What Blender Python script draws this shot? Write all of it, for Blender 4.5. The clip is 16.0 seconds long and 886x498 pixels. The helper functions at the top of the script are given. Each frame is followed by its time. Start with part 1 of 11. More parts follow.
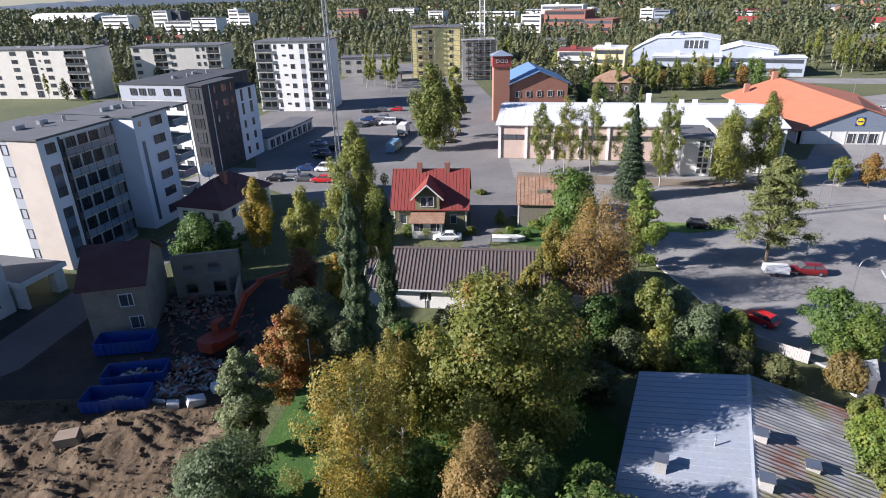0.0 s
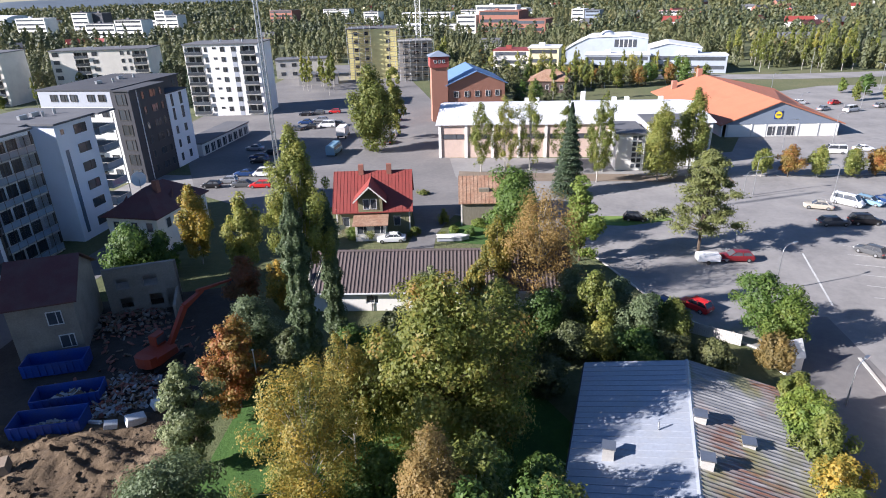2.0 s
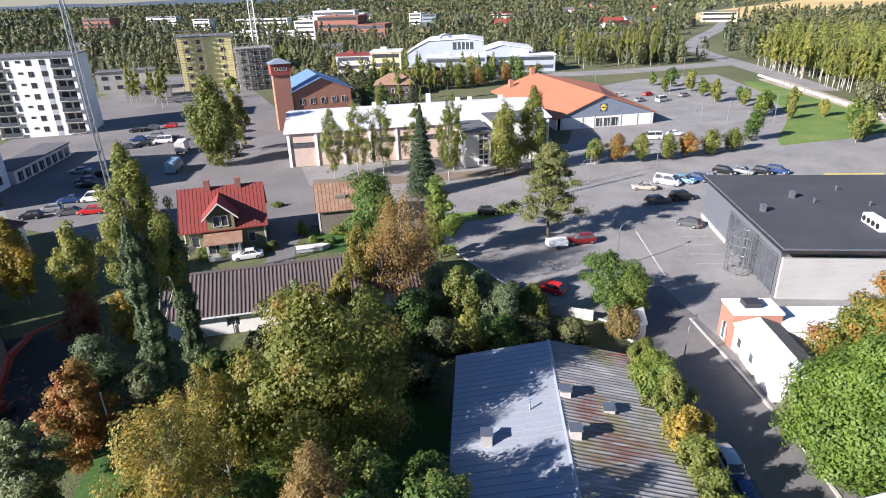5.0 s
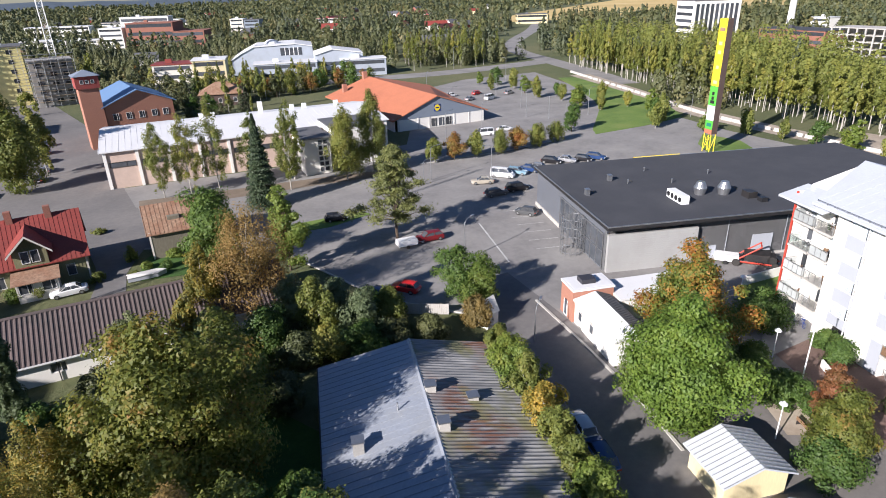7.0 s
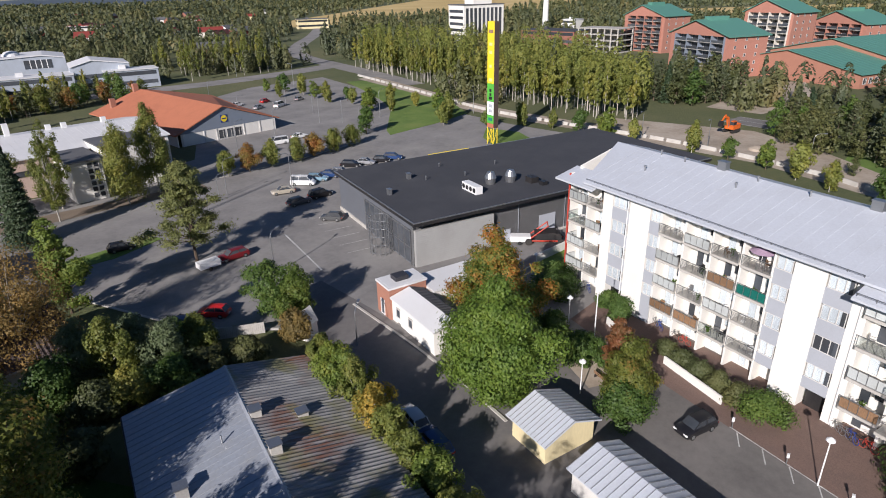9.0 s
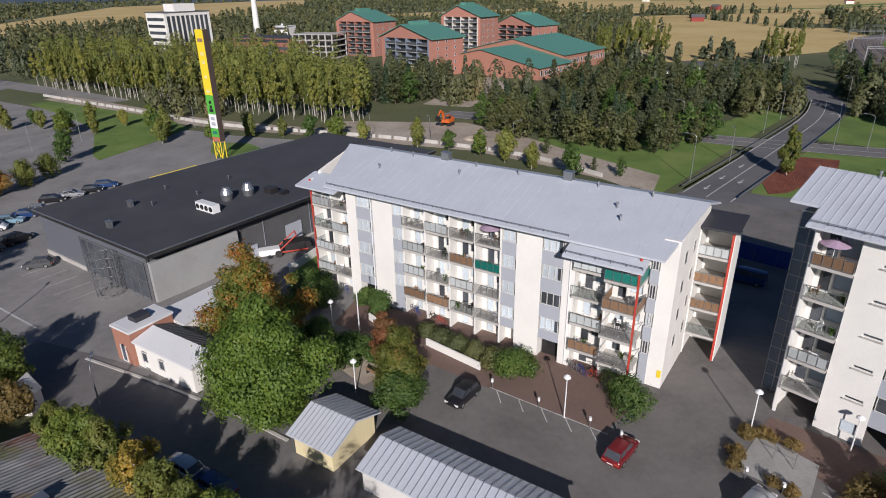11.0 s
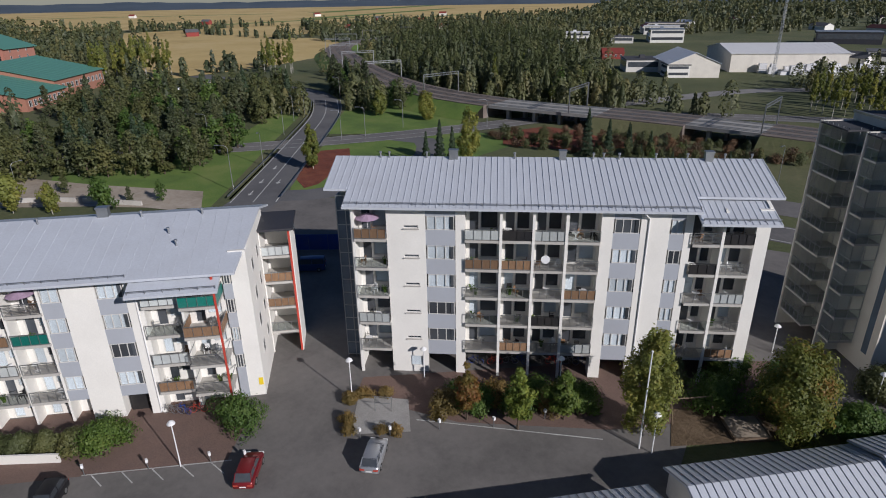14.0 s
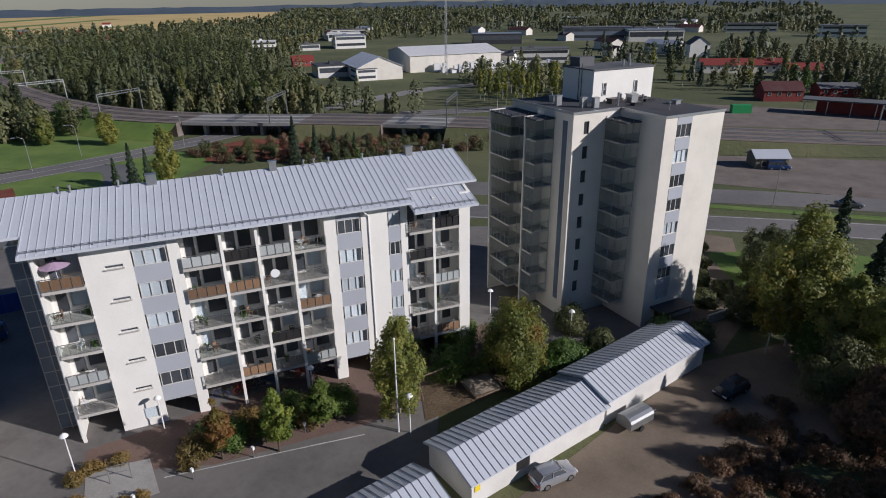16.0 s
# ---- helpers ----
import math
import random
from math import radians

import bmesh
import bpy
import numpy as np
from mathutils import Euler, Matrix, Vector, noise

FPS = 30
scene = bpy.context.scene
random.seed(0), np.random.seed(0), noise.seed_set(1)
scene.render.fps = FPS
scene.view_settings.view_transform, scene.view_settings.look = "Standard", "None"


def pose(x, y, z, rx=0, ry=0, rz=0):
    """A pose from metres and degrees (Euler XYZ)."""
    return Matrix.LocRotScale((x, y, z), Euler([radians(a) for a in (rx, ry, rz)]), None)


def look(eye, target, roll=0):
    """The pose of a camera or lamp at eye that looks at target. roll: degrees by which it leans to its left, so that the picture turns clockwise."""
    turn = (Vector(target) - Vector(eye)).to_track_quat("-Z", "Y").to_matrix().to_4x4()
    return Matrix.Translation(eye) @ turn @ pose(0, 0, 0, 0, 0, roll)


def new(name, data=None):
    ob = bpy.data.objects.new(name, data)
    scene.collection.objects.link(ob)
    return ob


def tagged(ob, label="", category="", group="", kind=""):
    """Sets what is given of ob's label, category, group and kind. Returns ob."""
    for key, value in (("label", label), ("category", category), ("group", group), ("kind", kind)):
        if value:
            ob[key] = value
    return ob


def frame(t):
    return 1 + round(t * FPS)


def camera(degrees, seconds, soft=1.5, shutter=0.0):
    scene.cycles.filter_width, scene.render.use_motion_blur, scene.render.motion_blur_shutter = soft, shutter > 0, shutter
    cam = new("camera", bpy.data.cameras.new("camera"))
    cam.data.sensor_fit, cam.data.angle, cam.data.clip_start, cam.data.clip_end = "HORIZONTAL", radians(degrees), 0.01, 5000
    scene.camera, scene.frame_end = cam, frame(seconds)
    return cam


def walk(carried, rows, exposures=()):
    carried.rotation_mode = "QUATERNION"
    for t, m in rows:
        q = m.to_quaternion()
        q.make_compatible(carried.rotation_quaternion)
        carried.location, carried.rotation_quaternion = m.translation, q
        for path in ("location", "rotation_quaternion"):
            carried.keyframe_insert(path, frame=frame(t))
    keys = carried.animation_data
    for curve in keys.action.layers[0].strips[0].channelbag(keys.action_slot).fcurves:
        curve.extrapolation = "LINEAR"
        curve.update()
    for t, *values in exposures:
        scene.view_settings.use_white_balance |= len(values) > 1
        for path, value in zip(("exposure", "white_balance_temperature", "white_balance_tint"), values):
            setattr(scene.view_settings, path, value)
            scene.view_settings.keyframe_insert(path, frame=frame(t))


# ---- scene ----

# camera: a drone that hovers at 36 m and turns to its right
cam = camera(72.57, 16.0, soft=1.0)
TURN = [
    (0.0, -1.00, -23.40, 1.42), (0.5, -2.02, -23.39, 1.48), (1.0, -2.86, -23.43, 1.44),
    (1.5, -4.31, -23.44, 1.48), (2.0, -6.71, -23.47, 1.45), (2.5, -8.75, -23.48, 1.50),
    (3.0, -10.65, -23.45, 1.49), (3.5, -12.45, -23.42, 1.52), (6.0, -28.22, -23.49, 1.58),
    (6.5, -32.05, -23.51, 1.56), (7.0, -36.26, -23.51, 1.55), (7.5, -40.15, -23.53, 1.57),
    (8.0, -44.86, -23.56, 1.51), (8.5, -49.93, -23.58, 1.35), (11.0, -80.74, -23.52, 0.87),
    (11.5, -87.06, -23.46, 0.78), (12.0, -94.44, -23.36, 0.75), (12.5, -101.50, -23.25, 0.78),
    (13.0, -108.91, -23.11, 0.70), (13.5, -115.97, -23.04, 0.77), (14.0, -123.68, -22.90, 0.77),
    (14.5, -130.43, -22.78, 0.73), (15.0, -137.39, -22.73, 0.84), (15.5, -143.73, -22.64, 0.89),
    (16.0, -151.28, -22.61, 0.88)]
walk(cam, [(t, pose(0, 0, 36, 90 + p, r, y)) for t, y, p, r in TURN],
     exposures=[(0.0, 1.27, 5480, 19), (1.0, 1.43, 5480, 19), (2.0, 1.5, 5500, 19), (3.5, 1.48, 5560, 19), (7.0, 1.03, 5660, 18), (8.5, 0.53, 5720, 18), (11.0, 0.05, 5650, 18), (13.0, -0.12, 5560, 17), (14.5, -0.22, 5510, 17), (16.0, -0.05, 5530, 18)])

# low autumn sun from the west, clear sky
SUN = Vector((-0.985, -0.17, 0)).normalized() * math.cos(radians(25)) + Vector((0, 0, math.sin(radians(25))))
sun = new("sun", bpy.data.lights.new("sun", "SUN"))
sun.data.energy, sun.data.angle, sun.data.color = 4.9, radians(0.53), (1.0, 0.895, 0.73)
sun.matrix_world = look(SUN * 300, (0, 0, 0))
world = bpy.data.worlds.new("sky")
scene.world = world
world.use_nodes = True
sky = world.node_tree.nodes.new("ShaderNodeTexSky")
sky.sky_type, sky.sun_disc = "NISHITA", False
sky.sun_elevation, sky.sun_rotation = radians(25), math.atan2(SUN.x, SUN.y)
sky.air_density, sky.dust_density, sky.ozone_density = 1.0, 0.15, 3.5
background = world.node_tree.nodes["Background"]
world.node_tree.links.new(sky.outputs[0], background.inputs[0])
background.inputs[1].default_value = 0.041

# ---- materials ----
def nodes_of(name):
    m = bpy.data.materials.new(name)
    m.use_nodes = True
    return m, m.node_tree.nodes, m.node_tree.links, m.node_tree.nodes["Principled BSDF"]


def mix_rgb(n, l, kind, fac, a, b):
    x = n.new("ShaderNodeMix")
    x.data_type, x.blend_type = "RGBA", kind
    for socket, value in ((x.inputs[0], fac), (x.inputs[6], a), (x.inputs[7], b)):
        if isinstance(value, (int, float)):
            socket.default_value = value
        elif isinstance(value, tuple):
            socket.default_value = (*value, 1)
        else:
            l.new(value, socket)
    return x.outputs[2]


def noise_at(n, l, scale, detail=4, rough=0.6, stretch=None, own=False):
    geo = n.new("ShaderNodeTexCoord" if own else "ShaderNodeNewGeometry")
    place = geo.outputs["Object" if own else "Position"]
    x = n.new("ShaderNodeTexNoise")
    x.inputs["Scale"].default_value, x.inputs["Detail"].default_value, x.inputs["Roughness"].default_value = scale, detail, rough
    if stretch:
        m = n.new("ShaderNodeMapping")
        m.inputs["Scale"].default_value = stretch
        l.new(place, m.inputs[0])
        l.new(m.outputs[0], x.inputs[0])
    else:
        l.new(place, x.inputs[0])
    return x.outputs[0]


def ramp(n, l, fac, stops):
    r = n.new("ShaderNodeValToRGB")
    while len(r.color_ramp.elements) < len(stops):
        r.color_ramp.elements.new(0.5)
    for e, (p, c) in zip(r.color_ramp.elements, stops):
        e.position, e.color = p, (*c, 1) if len(c) == 3 else c
    l.new(fac, r.inputs[0])
    return r.outputs[0]


def mat(name, col, rough=0.8, metal=0.0, fine=8.0, broad=0.4, var=0.25, dirt=(0.12, 0.1, 0.08), dirty=0.25, bump=0.15,
        stretch=None, spread=0.0):
    """A weathered surface: broad stains, fine grain and relief over one base colour; spread varies it from piece to piece."""
    m, n, l, p = nodes_of(name)
    g = noise_at(n, l, fine, 5, 0.65, stretch)
    b = noise_at(n, l, broad, 4, 0.6, stretch)
    k = ramp(n, l, g, [(0.3, (1 - var,) * 3), (0.7, (1 + var * 0.35,) * 3)])
    c = mix_rgb(n, l, "MULTIPLY", 1.0, col, k)
    d = ramp(n, l, b, [(0.42, (0, 0, 0)), (0.75, (dirty,) * 3)])
    c = mix_rgb(n, l, "MIX", d, c, dirt)
    if spread:
        o = n.new("ShaderNodeObjectInfo")
        s = ramp(n, l, o.outputs["Random"], [(0.0, (1 - spread,) * 3), (1.0, (1 + spread * 0.5,) * 3)])
        c = mix_rgb(n, l, "MULTIPLY", 1.0, c, s)
    l.new(c, p.inputs["Base Color"])
    p.inputs["Roughness"].default_value, p.inputs["Metallic"].default_value = rough, metal
    if bump:
        bn = n.new("ShaderNodeBump")
        bn.inputs["Strength"].default_value, bn.inputs["Distance"].default_value = bump, 0.05
        l.new(g, bn.inputs["Height"])
        l.new(bn.outputs[0], p.inputs["Normal"])
    return m


def leaf_mat(name, stops, through_light=0.42, clump_scale=0.55, own=0.26):
    m, n, l, p = nodes_of(name)
    geo, info = n.new("ShaderNodeNewGeometry"), n.new("ShaderNodeObjectInfo")
    clump = noise_at(n, l, clump_scale, 3, 0.6)
    a = n.new("ShaderNodeMath")
    a.operation = "MULTIPLY_ADD"
    l.new(geo.outputs["Random Per Island"], a.inputs[0])
    a.inputs[1].default_value = own
    l.new(clump, a.inputs[2])
    b = n.new("ShaderNodeMath")
    b.operation = "SUBTRACT"
    l.new(a.outputs[0], b.inputs[0])
    b.inputs[1].default_value = own / 2
    c = ramp(n, l, b.outputs[0], stops)
    s = ramp(n, l, info.outputs["Random"], [(0.0, (0.72, 0.76, 0.7)), (0.5, (1, 1, 1)), (1.0, (1.2, 1.1, 0.95))])
    c = mix_rgb(n, l, "MULTIPLY", 1.0, c, s)
    l.new(c, p.inputs["Base Color"])
    p.inputs["Roughness"].default_value = 0.6
    t = n.new("ShaderNodeBsdfTranslucent")
    l.new(c, t.inputs[0])
    x = n.new("ShaderNodeMixShader")
    x.inputs[0].default_value = through_light
    l.new(p.outputs[0], x.inputs[1])
    l.new(t.outputs[0], x.inputs[2])
    l.new(x.outputs[0], n["Material Output"].inputs[0])
    return m


def clear_glass(name, tint=(0.85, 0.9, 0.92), pass_on=0.85):
    m, n, l, p = nodes_of(name)
    t, g, x = n.new("ShaderNodeBsdfTransparent"), n.new("ShaderNodeBsdfGlossy"), n.new("ShaderNodeMixShader")
    w = n.new("ShaderNodeLayerWeight")
    w.inputs[0].default_value = 0.5
    f = n.new("ShaderNodeMath")
    f.operation = "POWER"
    l.new(w.outputs["Facing"], f.inputs[0])
    f.inputs[1].default_value = 3.5
    t.inputs[0].default_value = (*[v * pass_on for v in tint], 1)
    g.inputs["Roughness"].default_value = 0.03
    l.new(f.outputs[0], x.inputs[0])
    l.new(t.outputs[0], x.inputs[1])
    l.new(g.outputs[0], x.inputs[2])
    l.new(x.outputs[0], n["Material Output"].inputs[0])
    return m


def ground_mat(name, stops, fine=3.0, broad=0.06, bump=0.4, rough=0.95, dist=0.1):
    m, n, l, p = nodes_of(name)
    g, b = noise_at(n, l, fine, 6, 0.7), noise_at(n, l, broad, 5, 0.6)
    a = n.new("ShaderNodeMath")
    a.operation = "MULTIPLY_ADD"
    l.new(g, a.inputs[0])
    a.inputs[1].default_value = 0.5
    h = n.new("ShaderNodeMath")
    h.operation = "MULTIPLY_ADD"
    l.new(b, h.inputs[0])
    h.inputs[1].default_value, h.inputs[2].default_value = 1.0, -0.25
    l.new(h.outputs[0], a.inputs[2])
    l.new(ramp(n, l, a.outputs[0], stops), p.inputs["Base Color"])
    p.inputs["Roughness"].default_value = rough
    bn = n.new("ShaderNodeBump")
    bn.inputs["Strength"].default_value, bn.inputs["Distance"].default_value = bump, dist
    l.new(g, bn.inputs["Height"])
    l.new(bn.outputs[0], p.inputs["Normal"])
    return m


WHITE = mat("white_render", (0.8, 0.78, 0.725), 0.85, var=0.06, dirty=0.1, broad=0.25, bump=0.05)
CREAM = mat("cream_render", (0.72, 0.68, 0.6), 0.85, var=0.08, dirty=0.16, broad=0.3, bump=0.05)
PALE = mat("pale_render", (0.68, 0.66, 0.62), 0.85, var=0.08, dirty=0.2, broad=0.3, bump=0.05)
YELLOW_WALL = mat("pale_yellow_boards", (0.74, 0.64, 0.38), 0.8, var=0.1, fine=14, stretch=(1, 1, 0.1))
GREY_PANEL = mat("grey_facade_panel", (0.40, 0.42, 0.46), 0.55, var=0.06, dirty=0.08, bump=0.02)
SCHOOL_WALL = mat("blue_white_school_wall", (0.4, 0.44, 0.5), 0.6, var=0.08, dirty=0.15)
SANDY = mat("sandy_cream_render", (0.58, 0.51, 0.44), 0.85, var=0.08, dirty=0.16, broad=0.3, bump=0.05)
# white render, blued to carry the skylit shade on the street blocks
SHADE_BLUED_WHITE = mat("shade_blued_white_render", (0.74, 0.76, 0.8), 0.8, var=0.05, dirty=0.1, broad=0.25, bump=0.05)
# blue balcony glass, lightened in its base colour for the sky it reflects
BALCONY_GLASS = mat("sky_paled_balcony_glass", (0.23, 0.29, 0.36), 0.12, var=0.25, fine=0.8, spread=0.4, bump=0)
DARK_PANEL = mat("dark_facade_panel", (0.035, 0.036, 0.045), 0.6, var=0.1, dirty=0.1)
BROWN_PANEL = mat("brown_facade_panel", (0.09, 0.06, 0.05), 0.7)
CONCRETE = mat("concrete", (0.36, 0.35, 0.33), 0.9, var=0.2, dirty=0.3)
CONCRETE_PALE = mat("pale_concrete", (0.5, 0.48, 0.44), 0.9, var=0.15, dirty=0.3)
ROOF_ZINC = mat("pale_grey_sheet_roof", (0.58, 0.61, 0.66), 0.45, 0.12, fine=5, broad=0.35, var=0.08, dirty=0.2, bump=0.03, dirt=(0.38, 0.38, 0.39))
ROOF_WHITE = mat("white_sheet_roof", (0.7, 0.7, 0.7), 0.55, 0.0, var=0.05, dirty=0.12, dirt=(0.4, 0.39, 0.36))
ROOF_BITUMEN = mat("black_bitumen_roof", (0.052, 0.054, 0.062), 0.85, fine=12, broad=0.2, var=0.25, dirty=0.3, dirt=(0.1, 0.1, 0.105))
ROOF_GREY = mat("grey_bitumen_roof", (0.11, 0.112, 0.12), 0.85, fine=12, broad=0.2, var=0.2, dirty=0.3, dirt=(0.2, 0.2, 0.2))
ROOF_RED = mat("red_sheet_roof", (0.26, 0.05, 0.038), 0.6, 0.05, fine=6, broad=0.5, var=0.3, dirty=0.5, dirt=(0.15, 0.04, 0.03))
ROOF_MAROON = mat("maroon_sheet_roof", (0.10, 0.03, 0.028), 0.65, 0.05, var=0.25, dirty=0.4)
ROOF_ORANGE = mat("orange_tile_roof", (0.46, 0.165, 0.085), 0.85, fine=9, broad=0.3, var=0.22, dirty=0.3, dirt=(0.28, 0.1, 0.055))
ROOF_GREEN = mat("green_sheet_roof", (0.11, 0.28, 0.22), 0.55, 0.1, var=0.1, dirty=0.15, dirt=(0.09, 0.2, 0.16))
ROOF_BLUE = mat("blue_sheet_roof", (0.16, 0.27, 0.46), 0.5, 0.1, var=0.12, dirty=0.25, dirt=(0.2, 0.24, 0.3))
ROOF_CEMENT = mat("brown_fibre_cement_roof", (0.105, 0.08, 0.076), 0.92, fine=7, broad=0.35, var=0.3, dirty=0.45, dirt=(0.05, 0.048, 0.04))
ROOF_RUST = mat("rust_streaked_sheet_roof", (0.36, 0.23, 0.15), 0.8, 0.1, fine=3, broad=0.6, var=0.45, dirty=0.75, dirt=(0.22, 0.095, 0.05), stretch=(1, 1, 0.4))
METAL = mat("galvanised_steel", (0.45, 0.46, 0.47), 0.4, 0.85, var=0.12, dirty=0.15)
DARK_METAL = mat("dark_painted_steel", (0.03, 0.03, 0.033), 0.45, 0.3)
WHITE_METAL = mat("white_painted_steel", (0.8, 0.8, 0.79), 0.4, 0.0, var=0.05, dirty=0.08)
RED_PAINT = mat("red_painted_steel", (0.5, 0.06, 0.035), 0.5, var=0.15)
BRICK = mat("red_brickwork", (0.29, 0.125, 0.088), 0.9, fine=10, broad=0.3, var=0.3, dirty=0.25, dirt=(0.22, 0.11, 0.08))
BRICK_PINK = mat("pinkish_brickwork", (0.43, 0.2, 0.145), 0.9, fine=10, broad=0.3, var=0.25, dirty=0.2, dirt=(0.3, 0.15, 0.11))
BRICK_ORANGE = mat("orange_brickwork", (0.39, 0.185, 0.125), 0.9, fine=10, var=0.25, dirty=0.2, dirt=(0.26, 0.13, 0.09))
PINK_WALL = mat("pinkish_render", (0.60, 0.46, 0.38), 0.88, var=0.1, dirty=0.2)
OLIVE_BOARD = mat("olive_weatherboard", (0.24, 0.23, 0.12), 0.85, fine=10, var=0.25, dirty=0.35, stretch=(1, 1, 0.15))
GREY_BOARD = mat("grey_weatherboard", (0.21, 0.19, 0.14), 0.9, fine=10, var=0.3, dirty=0.4, stretch=(1, 1, 0.15))
RED_BOARD = mat("red_weatherboard", (0.28, 0.05, 0.04), 0.85, var=0.25)
PLASTER_OLD = mat("old_buff_plaster", (0.3, 0.26, 0.21), 0.92, fine=6, broad=0.5, var=0.2, dirty=0.5, dirt=(0.13, 0.11, 0.09))
YELLOW_INSUL = mat("yellow_insulation_board", (0.76, 0.68, 0.3), 0.85, var=0.1)
WOOD_RAIL = mat("brown_balcony_boards", (0.27, 0.16, 0.085), 0.75, fine=12, var=0.3, spread=0.35, stretch=(1, 1, 0.2))
FRAME = mat("window_frame_white", (0.62, 0.61, 0.58), 0.5, var=0.05, dirty=0.05)
FRAME_DARK = mat("window_frame_dark", (0.06, 0.055, 0.05), 0.5)
BLIND = mat("pale_blind", (0.74, 0.79, 0.83), 0.8, var=0.08, spread=0.25)
PANE = clear_glass("window_glass", (0.95, 0.97, 0.98), 0.96)
RAIL_GLASS = clear_glass("balcony_glass", (0.88, 0.92, 0.92), 0.93)
FROSTED = mat("frosted_balcony_panel", (0.52, 0.55, 0.54), 0.3, var=0.1, spread=0.3)
TEAL_PANEL = mat("teal_balcony_panel", (0.02, 0.2, 0.16), 0.4, spread=0.3)
FAR_GLASS = mat("dark_window_glass", (0.075, 0.085, 0.1), 0.1, var=0.3, fine=0.6, spread=0.5, bump=0)
ASPHALT = ground_mat("asphalt", [(0.2, (0.09, 0.088, 0.09)), (0.5, (0.13, 0.128, 0.13)), (0.8, (0.17, 0.165, 0.16))], 1.6, 0.09, 0.1, 0.9, 0.02)
ASPHALT_OLD = ground_mat("worn_asphalt", [(0.2, (0.155, 0.15, 0.145)), (0.5, (0.235, 0.225, 0.215)), (0.8, (0.3, 0.29, 0.27))], 1.1, 0.12, 0.12, 0.92, 0.02)
ASPHALT_STREET = ground_mat("street_asphalt", [(0.2, (0.1, 0.097, 0.096)), (0.5, (0.16, 0.152, 0.146)), (0.8, (0.23, 0.215, 0.2))], 1.1, 0.05, 0.12, 0.92, 0.02)
GRAVEL = ground_mat("gravel_yard", [(0.15, (0.11, 0.085, 0.062)), (0.5, (0.185, 0.145, 0.105)), (0.85, (0.26, 0.21, 0.155))], 4.0, 0.2, 0.3, 0.95, 0.04)
PAVERS = mat("reddish_paving", (0.19, 0.125, 0.1), 0.9, fine=9, broad=0.5, var=0.3, dirty=0.35, dirt=(0.1, 0.08, 0.07))
ASPHALT_COURT = ground_mat("courtyard_asphalt", [(0.2, (0.1, 0.094, 0.088)), (0.5, (0.155, 0.145, 0.135)), (0.8, (0.205, 0.19, 0.176))], 1.3, 0.15, 0.12, 0.92, 0.02)
GRASS = ground_mat("mown_grass", [(0.2, (0.06, 0.105, 0.02)), (0.5, (0.118, 0.19, 0.03)), (0.85, (0.23, 0.25, 0.07))], 2.5, 0.08, 0.6)
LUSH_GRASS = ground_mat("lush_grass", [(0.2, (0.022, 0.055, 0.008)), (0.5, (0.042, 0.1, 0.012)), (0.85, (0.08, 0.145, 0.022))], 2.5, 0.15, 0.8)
SCRUB = ground_mat("rough_scrub_ground", [(0.2, (0.045, 0.055, 0.022)), (0.45, (0.085, 0.1, 0.036)), (0.7, (0.14, 0.135, 0.06)), (0.9, (0.18, 0.145, 0.08))], 0.9, 0.02, 0.8, 0.97, 0.3)
DIRT = ground_mat("turned_earth", [(0.2, (0.036, 0.023, 0.012)), (0.5, (0.1, 0.068, 0.037)), (0.85, (0.2, 0.145, 0.09))], 2.6, 0.2, 1.0, 0.98, 0.16)
DARK_EARTH = ground_mat("dark_trodden_earth", [(0.2, (0.022, 0.018, 0.015)), (0.5, (0.045, 0.037, 0.03)), (0.85, (0.085, 0.07, 0.055))], 2.0, 0.2, 0.8, 0.95, 0.1)
SAND = ground_mat("sandy_roadworks", [(0.2, (0.22, 0.18, 0.13)), (0.5, (0.38, 0.32, 0.25)), (0.85, (0.52, 0.46, 0.38))], 1.0, 0.1, 0.4)
STUBBLE = ground_mat("stubble_field", [(0.2, (0.36, 0.25, 0.085)), (0.5, (0.54, 0.4, 0.155)), (0.85, (0.64, 0.5, 0.25))], 0.12, 0.01, 0.2)
REDLEAF = ground_mat("red_ground_cover", [(0.2, (0.08, 0.022, 0.012)), (0.5, (0.19, 0.05, 0.025)), (0.85, (0.25, 0.1, 0.045))], 2.5, 0.3, 1.0, 0.95, 0.3)
BALLAST = ground_mat("rail_ballast", [(0.2, (0.1, 0.08, 0.07)), (0.5, (0.17, 0.14, 0.12)), (0.85, (0.24, 0.2, 0.17))], 3.0, 0.2, 0.5)
LINE = mat("worn_road_paint", (0.6, 0.6, 0.57), 0.8, fine=4, var=0.35, dirty=0.5, dirt=(0.2, 0.2, 0.2))
BARK = mat("brown_bark", (0.11, 0.08, 0.055), 0.95, fine=12, var=0.5, bump=0.6)
BIRCH_BARK = mat("white_birch_bark", (0.52, 0.49, 0.43), 0.85, fine=5, var=0.5, dirty=0.4, dirt=(0.06, 0.05, 0.04), stretch=(1, 1, 3))
RUBBER = mat("black_rubber", (0.02, 0.02, 0.02), 0.85)
PLASTIC_BLUE = mat("blue_painted_steel", (0.02, 0.06, 0.3), 0.5, var=0.25, dirty=0.4)
# shade of the yard is put into this paint; the sunlit excavator's stays bright
SHADED_ORANGE_PAINT = mat("shade_dulled_orange_paint", (0.3, 0.04, 0.014), 0.6, var=0.2, dirty=0.35)
YELLOW_SIGN = mat("yellow_sign_panel", (0.82, 0.62, 0.02), 0.45, var=0.05, dirty=0.06)
